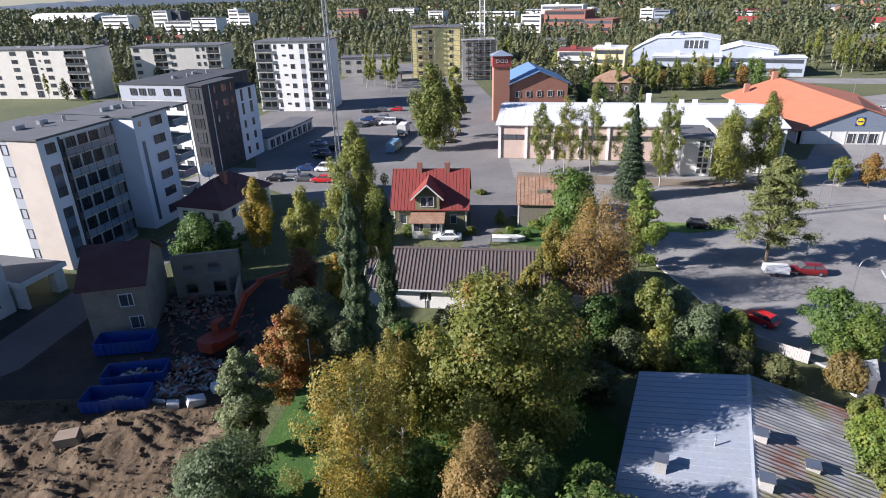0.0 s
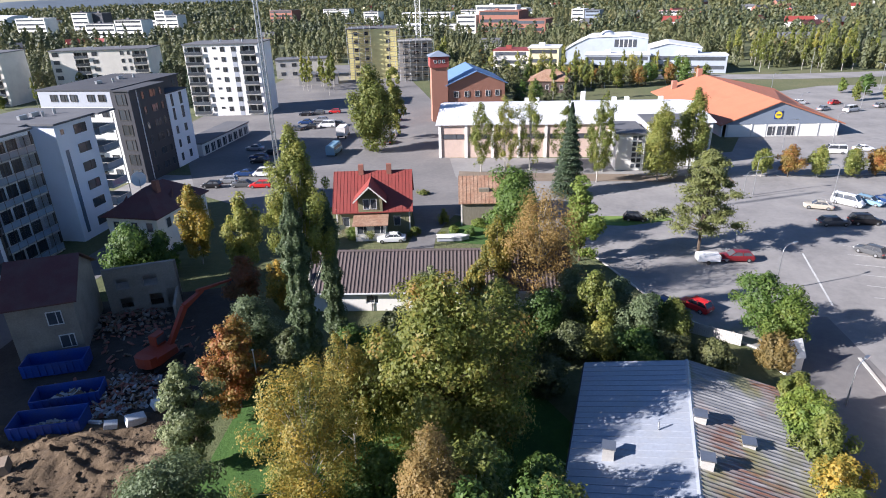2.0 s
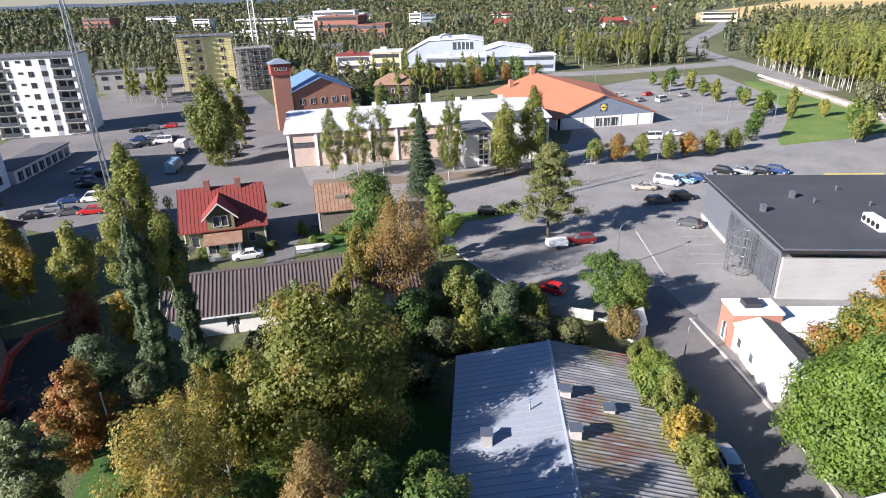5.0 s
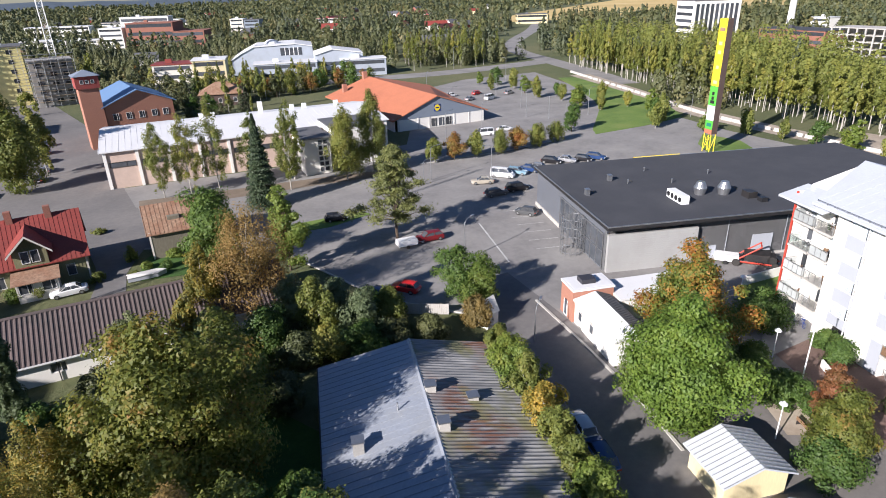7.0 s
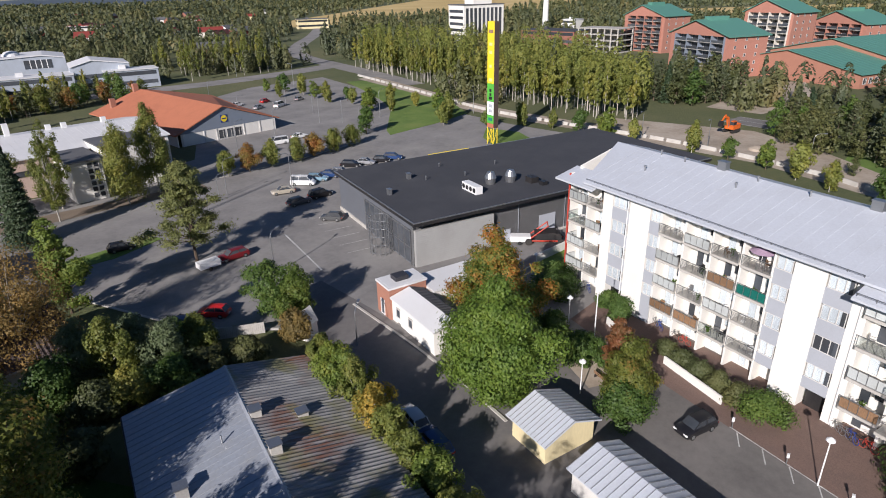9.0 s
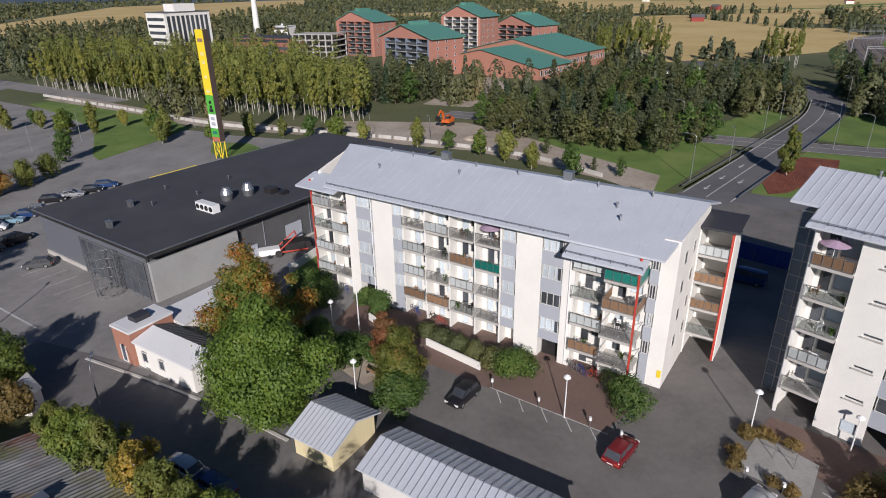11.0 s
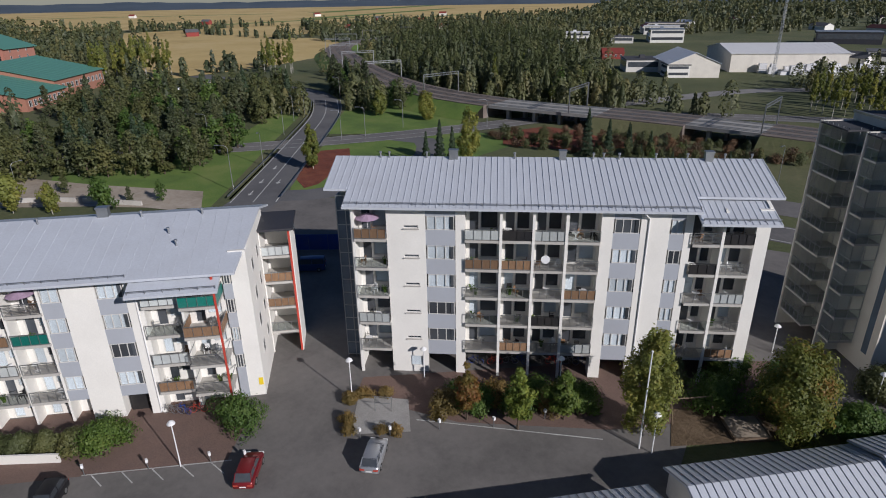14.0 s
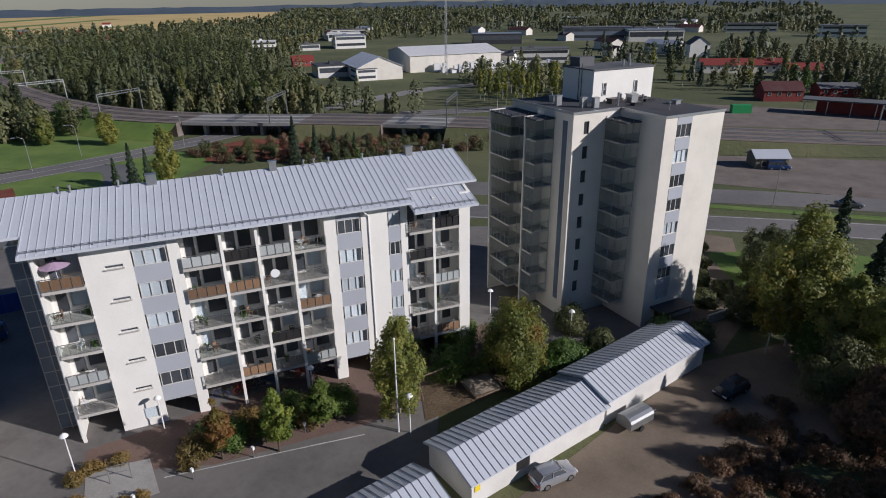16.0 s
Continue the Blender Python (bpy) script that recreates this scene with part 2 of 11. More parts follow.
GREEN_SIGN = mat("green_sign_panel", (0.1, 0.42, 0.05), 0.45, var=0.05, dirty=0.06)
BLUE_GREY = mat("blue_grey_cladding", (0.2, 0.235, 0.29), 0.6, var=0.06, dirty=0.06)
LIME_LEAF = leaf_mat("lime_leaves", [(0.1, (0.078, 0.13, 0.022)), (0.5, (0.165, 0.23, 0.038)), (0.9, (0.31, 0.325, 0.062))])
GREEN_LEAF = leaf_mat("green_leaves", [(0.1, (0.0448, 0.088, 0.0192)), (0.5, (0.096, 0.168, 0.032)), (0.9, (0.192, 0.256, 0.056))])
MAPLE_LEAF = leaf_mat("maple_leaves", [(0.2, (0.08, 0.108, 0.021)), (0.45, (0.148, 0.18, 0.032)), (0.62, (0.2, 0.205, 0.038)), (0.8, (0.33, 0.195, 0.052))], 0.48, 0.4)
GREEN_MAPLE_LEAF = leaf_mat("green_maple_leaves", [(0.1, (0.06, 0.118, 0.02)), (0.5, (0.122, 0.208, 0.033)), (0.9, (0.21, 0.285, 0.048))], 0.42)
TIPPED_MAPLE_LEAF = leaf_mat("orange_tipped_maple_leaves", [(0.2, (0.09, 0.145, 0.022)), (0.42, (0.17, 0.22, 0.036)), (0.54, (0.36, 0.26, 0.045)), (0.68, (0.5, 0.2, 0.04))], 0.45, 0.3)
GROVE_LEAF = leaf_mat("olive_grove_leaves", [(0.1, (0.055, 0.07, 0.028)), (0.5, (0.105, 0.122, 0.043)), (0.9, (0.175, 0.165, 0.056))], 0.3, 0.25, 0.12)
BRUSH_LEAF = leaf_mat("brown_brush_leaves", [(0.1, (0.08, 0.055, 0.034)), (0.5, (0.165, 0.1, 0.055)), (0.9, (0.27, 0.15, 0.075))], 0.35)
WOOD_LEAF = leaf_mat("birch_wood_leaves", [(0.1, (0.14, 0.18, 0.042)), (0.5, (0.26, 0.285, 0.062)), (0.9, (0.44, 0.36, 0.085))], 0.4, 0.2, 0.15)
BIRCH_LEAF = leaf_mat("birch_leaves", [(0.1, (0.1, 0.135, 0.03)), (0.5, (0.205, 0.235, 0.048)), (0.9, (0.37, 0.315, 0.07))])
YELLOW_LEAF = leaf_mat("yellow_leaves", [(0.15, (0.11, 0.14, 0.028)), (0.42, (0.22, 0.215, 0.042)), (0.6, (0.38, 0.29, 0.05)), (0.85, (0.54, 0.37, 0.065))], 0.46, 0.45, 0.34)
BROWN_LEAF = leaf_mat("brown_leaves", [(0.1, (0.14, 0.115, 0.04)), (0.5, (0.27, 0.195, 0.065)), (0.9, (0.4, 0.26, 0.08))], 0.45)
ORANGE_LEAF = leaf_mat("orange_leaves", [(0.2, (0.17, 0.16, 0.035)), (0.48, (0.28, 0.19, 0.045)), (0.7, (0.34, 0.12, 0.038))], 0.42, 0.35)
RED_LEAF = leaf_mat("red_leaves", [(0.1, (0.1, 0.09, 0.03)), (0.5, (0.25, 0.11, 0.045)), (0.9, (0.36, 0.12, 0.05))])
WILLOW_LEAF = leaf_mat("grey_green_leaves", [(0.1, (0.075, 0.105, 0.05)), (0.5, (0.155, 0.2, 0.095)), (0.9, (0.27, 0.31, 0.16))])
SPRUCE_LEAF = leaf_mat("spruce_needles", [(0.1, (0.0156, 0.0325, 0.0156)), (0.5, (0.0325, 0.0585, 0.026)), (0.9, (0.065, 0.0975, 0.039))], 0.1)
PINE_LEAF = leaf_mat("pine_needles", [(0.1, (0.11, 0.13, 0.045)), (0.5, (0.22, 0.235, 0.075)), (0.9, (0.36, 0.35, 0.11))], 0.35)
FOREST_LEAF = leaf_mat("mixed_forest_leaves", [(0.25, (0.062, 0.076, 0.034)), (0.42, (0.098, 0.112, 0.044)), (0.56, (0.135, 0.14, 0.053)), (0.68, (0.18, 0.158, 0.058)), (0.82, (0.215, 0.145, 0.06))], 0.25, 0.06, 0.08)
DARKWOOD_LEAF = leaf_mat("dark_forest_needles", [(0.25, (0.036, 0.05, 0.024)), (0.5, (0.066, 0.082, 0.036)), (0.75, (0.112, 0.12, 0.048))], 0.15, 0.1, 0.1)
# distance haze is mixed into this ridge colour as blue
HAZY_FARWOOD = ground_mat("haze_blued_ridge", [(0.2, (0.04, 0.062, 0.085)), (0.5, (0.06, 0.085, 0.115)), (0.8, (0.085, 0.11, 0.135))], 0.02, 0.004, 0.2)

SCAFFOLD_BOARD = mat("scaffold_boards", (0.3, 0.24, 0.16), 0.9)
# stair glass, its base colour paled and blued for the reflected sky
SKY_BLUED_GLASS = mat("sky_paled_stair_glass", (0.13, 0.17, 0.22), 0.08, var=0.2, fine=0.6, bump=0)

# ---- building blocks ----
class Build:
    """Vertices and faces of one mesh."""

    def __init__(self):
        self.v, self.f = [], []

    def face(self, pts):
        k = len(self.v)
        self.v += [tuple(p) for p in pts]
        self.f.append(tuple(range(k, k + len(pts))))
        return self

    def box(self, x0, y0, z0, x1, y1, z1):
        k = len(self.v)
        self.v += [(x, y, z) for z in (z0, z1) for x, y in ((x0, y0), (x1, y0), (x1, y1), (x0, y1))]
        self.f += [tuple(k + i for i in q) for q in ((3, 2, 1, 0), (4, 5, 6, 7), (0, 1, 5, 4), (1, 2, 6, 5), (2, 3, 7, 6), (3, 0, 4, 7))]
        return self

    def prism(self, pts, z0, z1):
        k, n = len(self.v), len(pts)
        z0s, z1s = (z0 if hasattr(z0, "__len__") else [z0] * n), (z1 if hasattr(z1, "__len__") else [z1] * n)
        self.v += [(x, y, z) for (x, y), z in zip(pts, z0s)] + [(x, y, z) for (x, y), z in zip(pts, z1s)]
        self.f += [tuple(range(k + n - 1, k - 1, -1)), tuple(range(k + n, k + 2 * n))]
        self.f += [(k + i, k + (i + 1) % n, k + n + (i + 1) % n, k + n + i) for i in range(n)]
        return self

    def side(self, prof, x0, x1):
        """A profile of (y, z) points drawn out along x."""
        k, n = len(self.v), len(prof)
        self.v += [(x0, y, z) for y, z in prof] + [(x1, y, z) for y, z in prof]
        self.f += [tuple(range(k, k + n)), tuple(range(k + 2 * n - 1, k + n - 1, -1))]
        self.f += [(k + i, k + n + i, k + n + (i + 1) % n, k + (i + 1) % n) for i in range(n)]
        return self

    def rod(self, p, q, r, r2=None, n=6):
        p, q = Vector(p), Vector(q)
        d = (q - p).normalized()
        a = d.orthogonal().normalized()
        b = d.cross(a)
        k = len(self.v)
        for c, rad in ((p, r), (q, r if r2 is None else r2)):
            self.v += [tuple(c + (a * math.cos(i * 2 * math.pi / n) + b * math.sin(i * 2 * math.pi / n)) * rad) for i in range(n)]
        self.f += [(k + i, k + (i + 1) % n, k + n + (i + 1) % n, k + n + i) for i in range(n)]
        self.f += [tuple(range(k + n - 1, k - 1, -1)), tuple(range(k + n, k + 2 * n))]
        return self

    def ball(self, c, r, rz=None, n=10, m=6):
        k = len(self.v)
        rz = r if rz is None else rz
        for j in range(m + 1):
            a = math.pi * j / m
            for i in range(n):
                b = 2 * math.pi * i / n
                self.v.append((c[0] + r * math.sin(a) * math.cos(b), c[1] + r * math.sin(a) * math.sin(b), c[2] + rz * math.cos(a)))
        self.f += [(k + j * n + i, k + (j + 1) * n + i, k + (j + 1) * n + (i + 1) % n, k + j * n + (i + 1) % n) for j in range(m) for i in range(n)]
        return self

    def holed(self, u0, u1, z0, z1, v0, v1, holes):
        """An upright wall from (u0, z0) to (u1, z1), v0 to v1 thick, with rectangular openings (a, b, za, zb) right through."""
        us = sorted({u0, u1, *[h[0] for h in holes], *[h[1] for h in holes]})
        zs = sorted({z0, z1, *[h[2] for h in holes], *[h[3] for h in holes]})
        us, zs = [u for u in us if u0 <= u <= u1], [z for z in zs if z0 <= z <= z1]
        known = {}

        def at(i, j, v):
            if (i, j, v) not in known:
                known[i, j, v] = len(self.v)
                self.v.append((us[i], v, zs[j]))
            return known[i, j, v]

        def filled(i, j):
            if not (0 <= i < len(us) - 1 and 0 <= j < len(zs) - 1):
                return False
            cu, cz = (us[i] + us[i + 1]) / 2, (zs[j] + zs[j + 1]) / 2
            return not any(a < cu < b and c < cz < d for a, b, c, d in holes)

        for j in range(len(zs) - 1):
            for i in range(len(us) - 1):
                if not filled(i, j):
                    continue
                q = [(i, j), (i + 1, j), (i + 1, j + 1), (i, j + 1)]
                self.f += [tuple(at(*c, v0) for c in q), tuple(at(*c, v1) for c in reversed(q))]
                for a, b, di, dj in ((0, 1, 0, -1), (1, 2, 1, 0), (2, 3, 0, 1), (3, 0, -1, 0)):
                    if not filled(i + di, j + dj):
                        self.f.append((at(*q[b], v0), at(*q[a], v0), at(*q[a], v1), at(*q[b], v1)))
        return self

    def lattice(self, us, zs, v0, v1):
        """A frame of one piece: the bars between us and zs, open in every second field across the middle."""
        n, k = len(us), len(self.v)
        m = n * len(zs)
        self.v += [(u, v, z) for v in (v0, v1) for z in zs for u in us]
        filled = lambda i, j: 0 <= i < n - 1 and 0 <= j < len(zs) - 1 and not (i % 2 and j % 2)
        for j in range(len(zs) - 1):
            for i in range(n - 1):
                if not filled(i, j):
                    continue
                q = [k + j * n + i, k + j * n + i + 1, k + (j + 1) * n + i + 1, k + (j + 1) * n + i]
                self.f += [tuple(q), tuple(c + m for c in reversed(q))]
                for a, b, di, dj in ((0, 1, 0, -1), (1, 2, 1, 0), (2, 3, 0, 1), (3, 0, -1, 0)):
                    if not filled(i + di, j + dj):
                        self.f.append((q[b], q[a], q[a] + m, q[b] + m))
        return self

    def mesh(self, name, material=None):
        me = bpy.data.meshes.new(name)
        me.from_pydata(self.v, [], self.f)
        if material:
            me.materials.append(material)
        return me


def part(name, b, material, parent=None, label="", at=None):
    """Links a Build or a mesh as one mesh object, under a thing or a part."""
    me = b.mesh(name, material) if isinstance(b, Build) else b
    ob = new(name, me)
    if parent is not None:
        ob.parent = parent
    if at is not None:
        ob.matrix_basis = at
    return tagged(ob, label)


def parts(name, b, material, parent, label=""):
    """Like part(), but each loose piece of b becomes a part of its own."""
    root = list(range(len(b.v)))

    def top(i):
        while root[i] != i:
            root[i] = root[root[i]]
            i = root[i]
        return i

    for f in b.f:
        for i in f[1:]:
            root[top(i)] = top(f[0])
    groups = {}
    for f in b.f:
        groups.setdefault(top(f[0]), []).append(f)
    for faces in groups.values():
        used = sorted({i for f in faces for i in f})
        at = {i: k for k, i in enumerate(used)}
        c = Build()
        c.v, c.f = [b.v[i] for i in used], [tuple(at[i] for i in f) for f in faces]
        part(name, c, material, parent, label)


def thing(name, label, category, at, group="", kind=""):
    ob = new(name)
    ob.empty_display_size = 0.3
    ob.matrix_basis = at
    return tagged(ob, label, category, group, kind)


def solid(name, b, material, label, category, at=None, group="", kind=""):
    """A thing that is one mesh."""
    ob = part(name, b, material, None, label, at)
    return tagged(ob, "", category, group, kind)


STORE = {}


def kept(key, make):
    if key not in STORE:
        STORE[key] = make()
    return STORE[key]


def window_mesh(w, h, frame_mat, bars=1, deep=0.25):
    def made():
        fr = Build()
        t = 0.07
        us = [0, t] + [w * (i + 1) / (bars + 1) + e for i in range(bars) for e in (-0.035, 0.035)] + [w - t, w]
        fr.lattice(us, [0, t, h - t, h], -0.02, 0.06)
        pa = Build().box(t, 0.02, t, w - t, 0.03, h - t)
        bl = Build().box(t, 0.08, t, w - t, 0.09, h - t)
        return (fr.mesh("frame", frame_mat), pa.mesh("pane", PANE), pa.mesh("pane", FAR_GLASS), bl.mesh("blind", BLIND))
    return kept(("window", round(w, 2), round(h, 2), frame_mat.name, bars, deep), made)


def window(parent, u, v, z, w, h, blind=False, frame_mat=None, bars=1, turn=0, deep=0.25):
    fr, pa, da, bl = window_mesh(w, h, frame_mat or FRAME, bars, deep)
    f = part("window", fr, None, parent, at=pose(u, v, z, 0, 0, turn))
    g = part("pane", pa if blind else da, None, f)
    g.visible_shadow = not blind
    if blind:
        part("blind", bl, None, f)
    return f


def far_window(parent, u, v, z, w, h, turn=0, frame_mat=None):
    """A small distant window, frame and glass in one piece."""
    def made():
        b = Build()
        t = 0.09
        us = [0, t, w * 0.62, w * 0.62 + 0.07, w - t, w] if w > 1.25 else [0, t, w - t, w]
        zs = [0, t, h - t, h]
        n, front, back = len(us), -0.05, 0.01
        b.v = [(u, front, z) for z in zs for u in us]
        glass = []
        for j in range(3):
            for i in range(n - 1):
                q = [j * n + i, j * n + i + 1, (j + 1) * n + i + 1, (j + 1) * n + i]
                if j == 1 and i % 2:
                    k = len(b.v)
                    b.v += [(b.v[c][0], back, b.v[c][2]) for c in q]
                    b.f += [(q[c], q[(c + 1) % 4], k + (c + 1) % 4, k + c) for c in range(4)]
                    glass.append(len(b.f))
                    b.f.append((k, k + 1, k + 2, k + 3))
                else:
                    b.f.append(tuple(q))
        k = len(b.v)
        rim_ = [0, n - 1, 4 * n - 1, 3 * n]
        b.v += [(b.v[c][0], 0.05, b.v[c][2]) for c in rim_]
        b.f += [(rim_[(c + 1) % 4], rim_[c], k + c, k + (c + 1) % 4) for c in range(4)]
        me = b.mesh("window", frame_mat or FRAME)
        me.materials.append(FAR_GLASS)
        for f in glass:
            me.polygons[f].material_index = 1
        return me
    return part("window", kept(("far", round(w, 2), round(h, 2), (frame_mat or FRAME).name), made), None, parent, at=pose(u, v, z, 0, 0, turn))


def seams(parent, us, v0, z0, v1, z1, material, height=0.05, width=0.04):
    """Standing seams up a roof slope, each one a piece."""
    key = ("seam", round(v0, 2), round(z0, 2), round(v1, 2), round(z1, 2), material.name)
    me = kept(key, lambda: Build().side([(v0, z0), (v1, z1), (v1, z1 + height), (v0, z0 + height)], -width / 2, width / 2).mesh("seam", material))
    for u in us:
        part("seam", me, None, parent, at=pose(u, 0, 0))


def spaced(a, b, step):
    n = max(1, round((b - a) / step))
    return [a + (b - a) * i / n for i in range(n + 1)]


def sheet(name, pts, z, material, label="", category="", kind="structure", thick=0.0):
    """A flat piece of ground; thick draws its edge down as a kerb."""
    b = Build()
    if thick:
        b.prism(pts, z - thick, z)
    else:
        b.face([(x, y, z) for x, y in pts])
    return solid(name, b, material, label, category, kind=kind)


def strip(name, pts, width, z, material, label="", category="", kind="structure", height=0.0):
    """A band along a line of points (x, y) or (x, y, z)."""
    b = Build()
    left, right = [], []
    for i, p in enumerate(pts):
        a, c = Vector(pts[max(0, i - 1)][:2]), Vector(pts[min(len(pts) - 1, i + 1)][:2])
        d = (c - a).normalized()
        n = Vector((-d.y, d.x)) * width / 2
        pz = p[2] if len(p) > 2 else z
        left.append((p[0] + n.x, p[1] + n.y, pz))
        right.append((p[0] - n.x, p[1] - n.y, pz))
    for i in range(len(pts) - 1):
        q = [right[i], right[i + 1], left[i + 1], left[i]]
        if height:
            k = len(b.v)
            b.v += [(x, y, zz - height) for x, y, zz in q] + q
            b.f += [tuple(k + j for j in w) for w in ((3, 2, 1, 0), (4, 5, 6, 7), (0, 1, 5, 4), (1, 2, 6, 5), (2, 3, 7, 6), (3, 0, 4, 7))]
        else:
            b.face(q)
    return solid(name, b, material, label, category, kind=kind)


def smooth_line(pts, step=6.0):
    """Points along a smooth curve through pts."""
    out = []
    for i in range(len(pts) - 1):
        p0, p1, p2, p3 = (Vector(pts[max(0, min(len(pts) - 1, j))]) for j in (i - 1, i, i + 1, i + 2))
        n = max(2, int((p2 - p1).length / step))
        for j in range(n):
            t = j / n
            out.append(tuple(0.5 * (2 * p1 + (p2 - p0) * t + (2 * p0 - 5 * p1 + 4 * p2 - p3) * t * t + (3 * p1 - p0 - 3 * p2 + p3) * t ** 3)))
    out.append(tuple(pts[-1]))
    return out

# ---- ground ----
R_FAR = 4200
rim = [(R_FAR * math.cos(a * math.pi / 24), R_FAR * math.sin(a * math.pi / 24)) for a in range(48)]
sheet("ground", rim, 0.0, SCRUB, "rough scrubby ground in autumn reaching to the horizon", "ground")
LOT = [(29, 80), (33, 58), (41, 46), (36, 36), (31, 24), (25, 8), (18, -8), (14, -24), (20, -34), (28, -50), (32, -64), (45, -85),
       (80, -72), (100, -48), (113, -36), (112, -24), (104, 0), (106, 40), (116, 70), (137, 92), (156, 112), (174, 150), (196, 200), (160, 205),
       (130, 195), (118, 178), (80, 126), (60, 125), (14, 134.6), (12, 97), (24, 89)]
sheet("parking_lot", LOT, 0.02, ASPHALT_OLD, "worn grey asphalt of the car parks and yards", "parking lot")
sheet("courtyard", [(37, 22), (31, 24), (25, 8), (18, -8), (14, -24), (20, -34), (28, -50), (32, -64), (45, -85), (80, -72), (100, -48), (112, -37), (111, -24), (104, 0), (90, 18), (66, 22), (52, 24), (46, 26)],
      0.026, ASPHALT_COURT, "grey-brown courtyard asphalt between the blocks", "courtyard")
sheet("street", [(113, 50), (116, 70), (137, 92), (150, 112), (157, 104), (150, 82), (146, 58), (128, 44)], 0.016, ASPHALT_OLD, "asphalt drive beside the advertising pylon", "street")
sheet("street", [(-58, 108), (-36, 104), (-33, 130), (-50, 134)], 0.02, ASPHALT_OLD, "asphalt forecourt between the pale blocks", "street")
sheet("street", [(14.5, 96), (15.5, 114), (16.4, 134), (21, 200), (12, 330), (-30, 330), (-52, 215), (-58, 180), (-46, 150), (-36, 118), (-20, 103), (-8, 105), (6, 103)],
      0.024, ASPHALT_STREET, "worn asphalt street with parking bays along it", "street")
strip("lane", smooth_line([(46, 56), (43.5, 44), (40.5, 33), (36, 20), (30, 6)]), 8.5, 0.031, ASPHALT_STREET, "worn asphalt lane beside the hedge", "lane")
strip("road", [(-62, 40), (-48, 56), (-45, 76), (-40, 92), (-36, 110)], 7, 0.028, ASPHALT, "dark asphalt side street in the shade", "road")
# road that climbs past the white blocks, and the crossing road under it
strip("road", smooth_line([(96, -14), (111, -30), (147, -53), (186, -77), (215, -90), (252, -92), (330, -70)]), 9.5, 0.05, ASPHALT, "two-lane asphalt road with turning arrows", "road")
strip("road", smooth_line([(185, 30), (170, -14), (158, -42), (147, -78), (142, -108), (137, -134), (112, -172), (60, -215)]), 10, 0.035, ASPHALT_STREET, "asphalt main road beside the railway", "road")
strip("road", smooth_line([(112, -36), (108, -48), (118, -72), (136, -84), (150, -74)]), 7, 0.03, ASPHALT, "asphalt slip road", "road")
strip("road", smooth_line([(80, -72), (50, -92), (10, -105), (-20, -114), (-70, -126)]), 8, 0.036, ASPHALT_STREET, "asphalt street beside the tall block", "road")
strip("road", smooth_line([(70, -100), (9, -122), (-21, -130), (-70, -142)]), 9, 0.033, ASPHALT_STREET, "asphalt street along the railway", "road")
strip("road", smooth_line([(196, 150), (214, 186), (230, 222), (258, 280), (304, 330), (390, 402), (480, 490), (560, 600)]), 11, 0.05, ASPHALT_OLD, "curving road between woods and verges", "road")
strip("road", smooth_line([(100, 250), (128, 240), (160, 230), (196, 226), (232, 226)]), 14, 0.043, ASPHALT_OLD, "wide asphalt road behind the shop", "road")
strip("road", smooth_line([(146, -158), (142, -178), (134, -226), (119, -252), (98, -282)]), 9, 0.037, ASPHALT_OLD, "curving road to the works behind the railway", "road")
# lane markings
for i, off in enumerate((-4.3, 0.0, 4.3)):
    line = [(111, -30), (147, -53), (186, -77), (215, -90)]
    moved = [(x - off * 0.53, y - off * 0.85) for x, y in line]
    strip("road_line", smooth_line(moved), 0.22, 0.062, LINE, "white painted lane line", "road marking")

CROSS = smooth_line([(185, 30), (170, -14), (158, -42), (147, -78), (142, -108), (137, -134), (112, -172), (60, -215)])
for off in (-4.5, 0.0, 4.5):
    strip("road_line", [(p[0] + off * 0.94, p[1] - off * 0.34) for p in CROSS], 0.2, 0.052, LINE, "white painted line of the main road", "road marking")
for off in (-3.6, 3.6):
    strip("road_line", [(x, y + off) for x, y in smooth_line([(80, -72), (50, -92), (10, -105), (-20, -114), (-70, -126)])], 0.2, 0.05, LINE, "white painted edge line of the street", "road marking")


def arrow(x, y, turn):
    b = Build().prism([(-0.12, -1.6), (0.12, -1.6), (0.12, 0.4), (0.5, 0.4), (0, 1.6), (-0.5, 0.4), (-0.12, 0.4)], 0, 0.006)
    solid("road_arrow", b, LINE, "white painted turning arrow", "road marking", pose(x, y, 0.056, 0, 0, turn), kind="structure")


arrow(117, -31.5, 57), arrow(124, -36, 57), arrow(121.5, -38.8, 57), arrow(133, -42, 57)
# turf and beds
sheet("lawn", [(112, -22), (120, -27), (155, -48), (190, -70), (203, -68), (166, -40), (172, -14), (160, 0), (145, 2), (126, -8)], 0.012, GRASS, "bright mown grass beside the road", "lawn")
sheet("lawn", [(113, -38), (122, -42), (150, -62), (152, -80), (140, -100), (120, -108), (110, -70)], 0.011, GRASS, "mown grass inside the slip road", "lawn")
sheet("lawn", [(160, -66), (190, -86), (212, -98), (200, -112), (165, -108), (140, -108), (150, -80)], 0.014, GRASS, "mown grass bank below the railway", "lawn")
sheet("lawn", [(122.4, 101.8), (140, 99.6), (157, 99.6), (170, 114), (180, 138), (196, 176), (190, 180), (172, 152), (160, 135), (150, 124), (126, 106)], 0.1, GRASS, "mown grass strip with young trees", "lawn", thick=0.14)
sheet("lawn", [(118, 64), (132, 79), (142, 84), (142, 74), (132, 62), (122, 56)], 0.05, GRASS, "grass below the advertising pylon", "lawn")
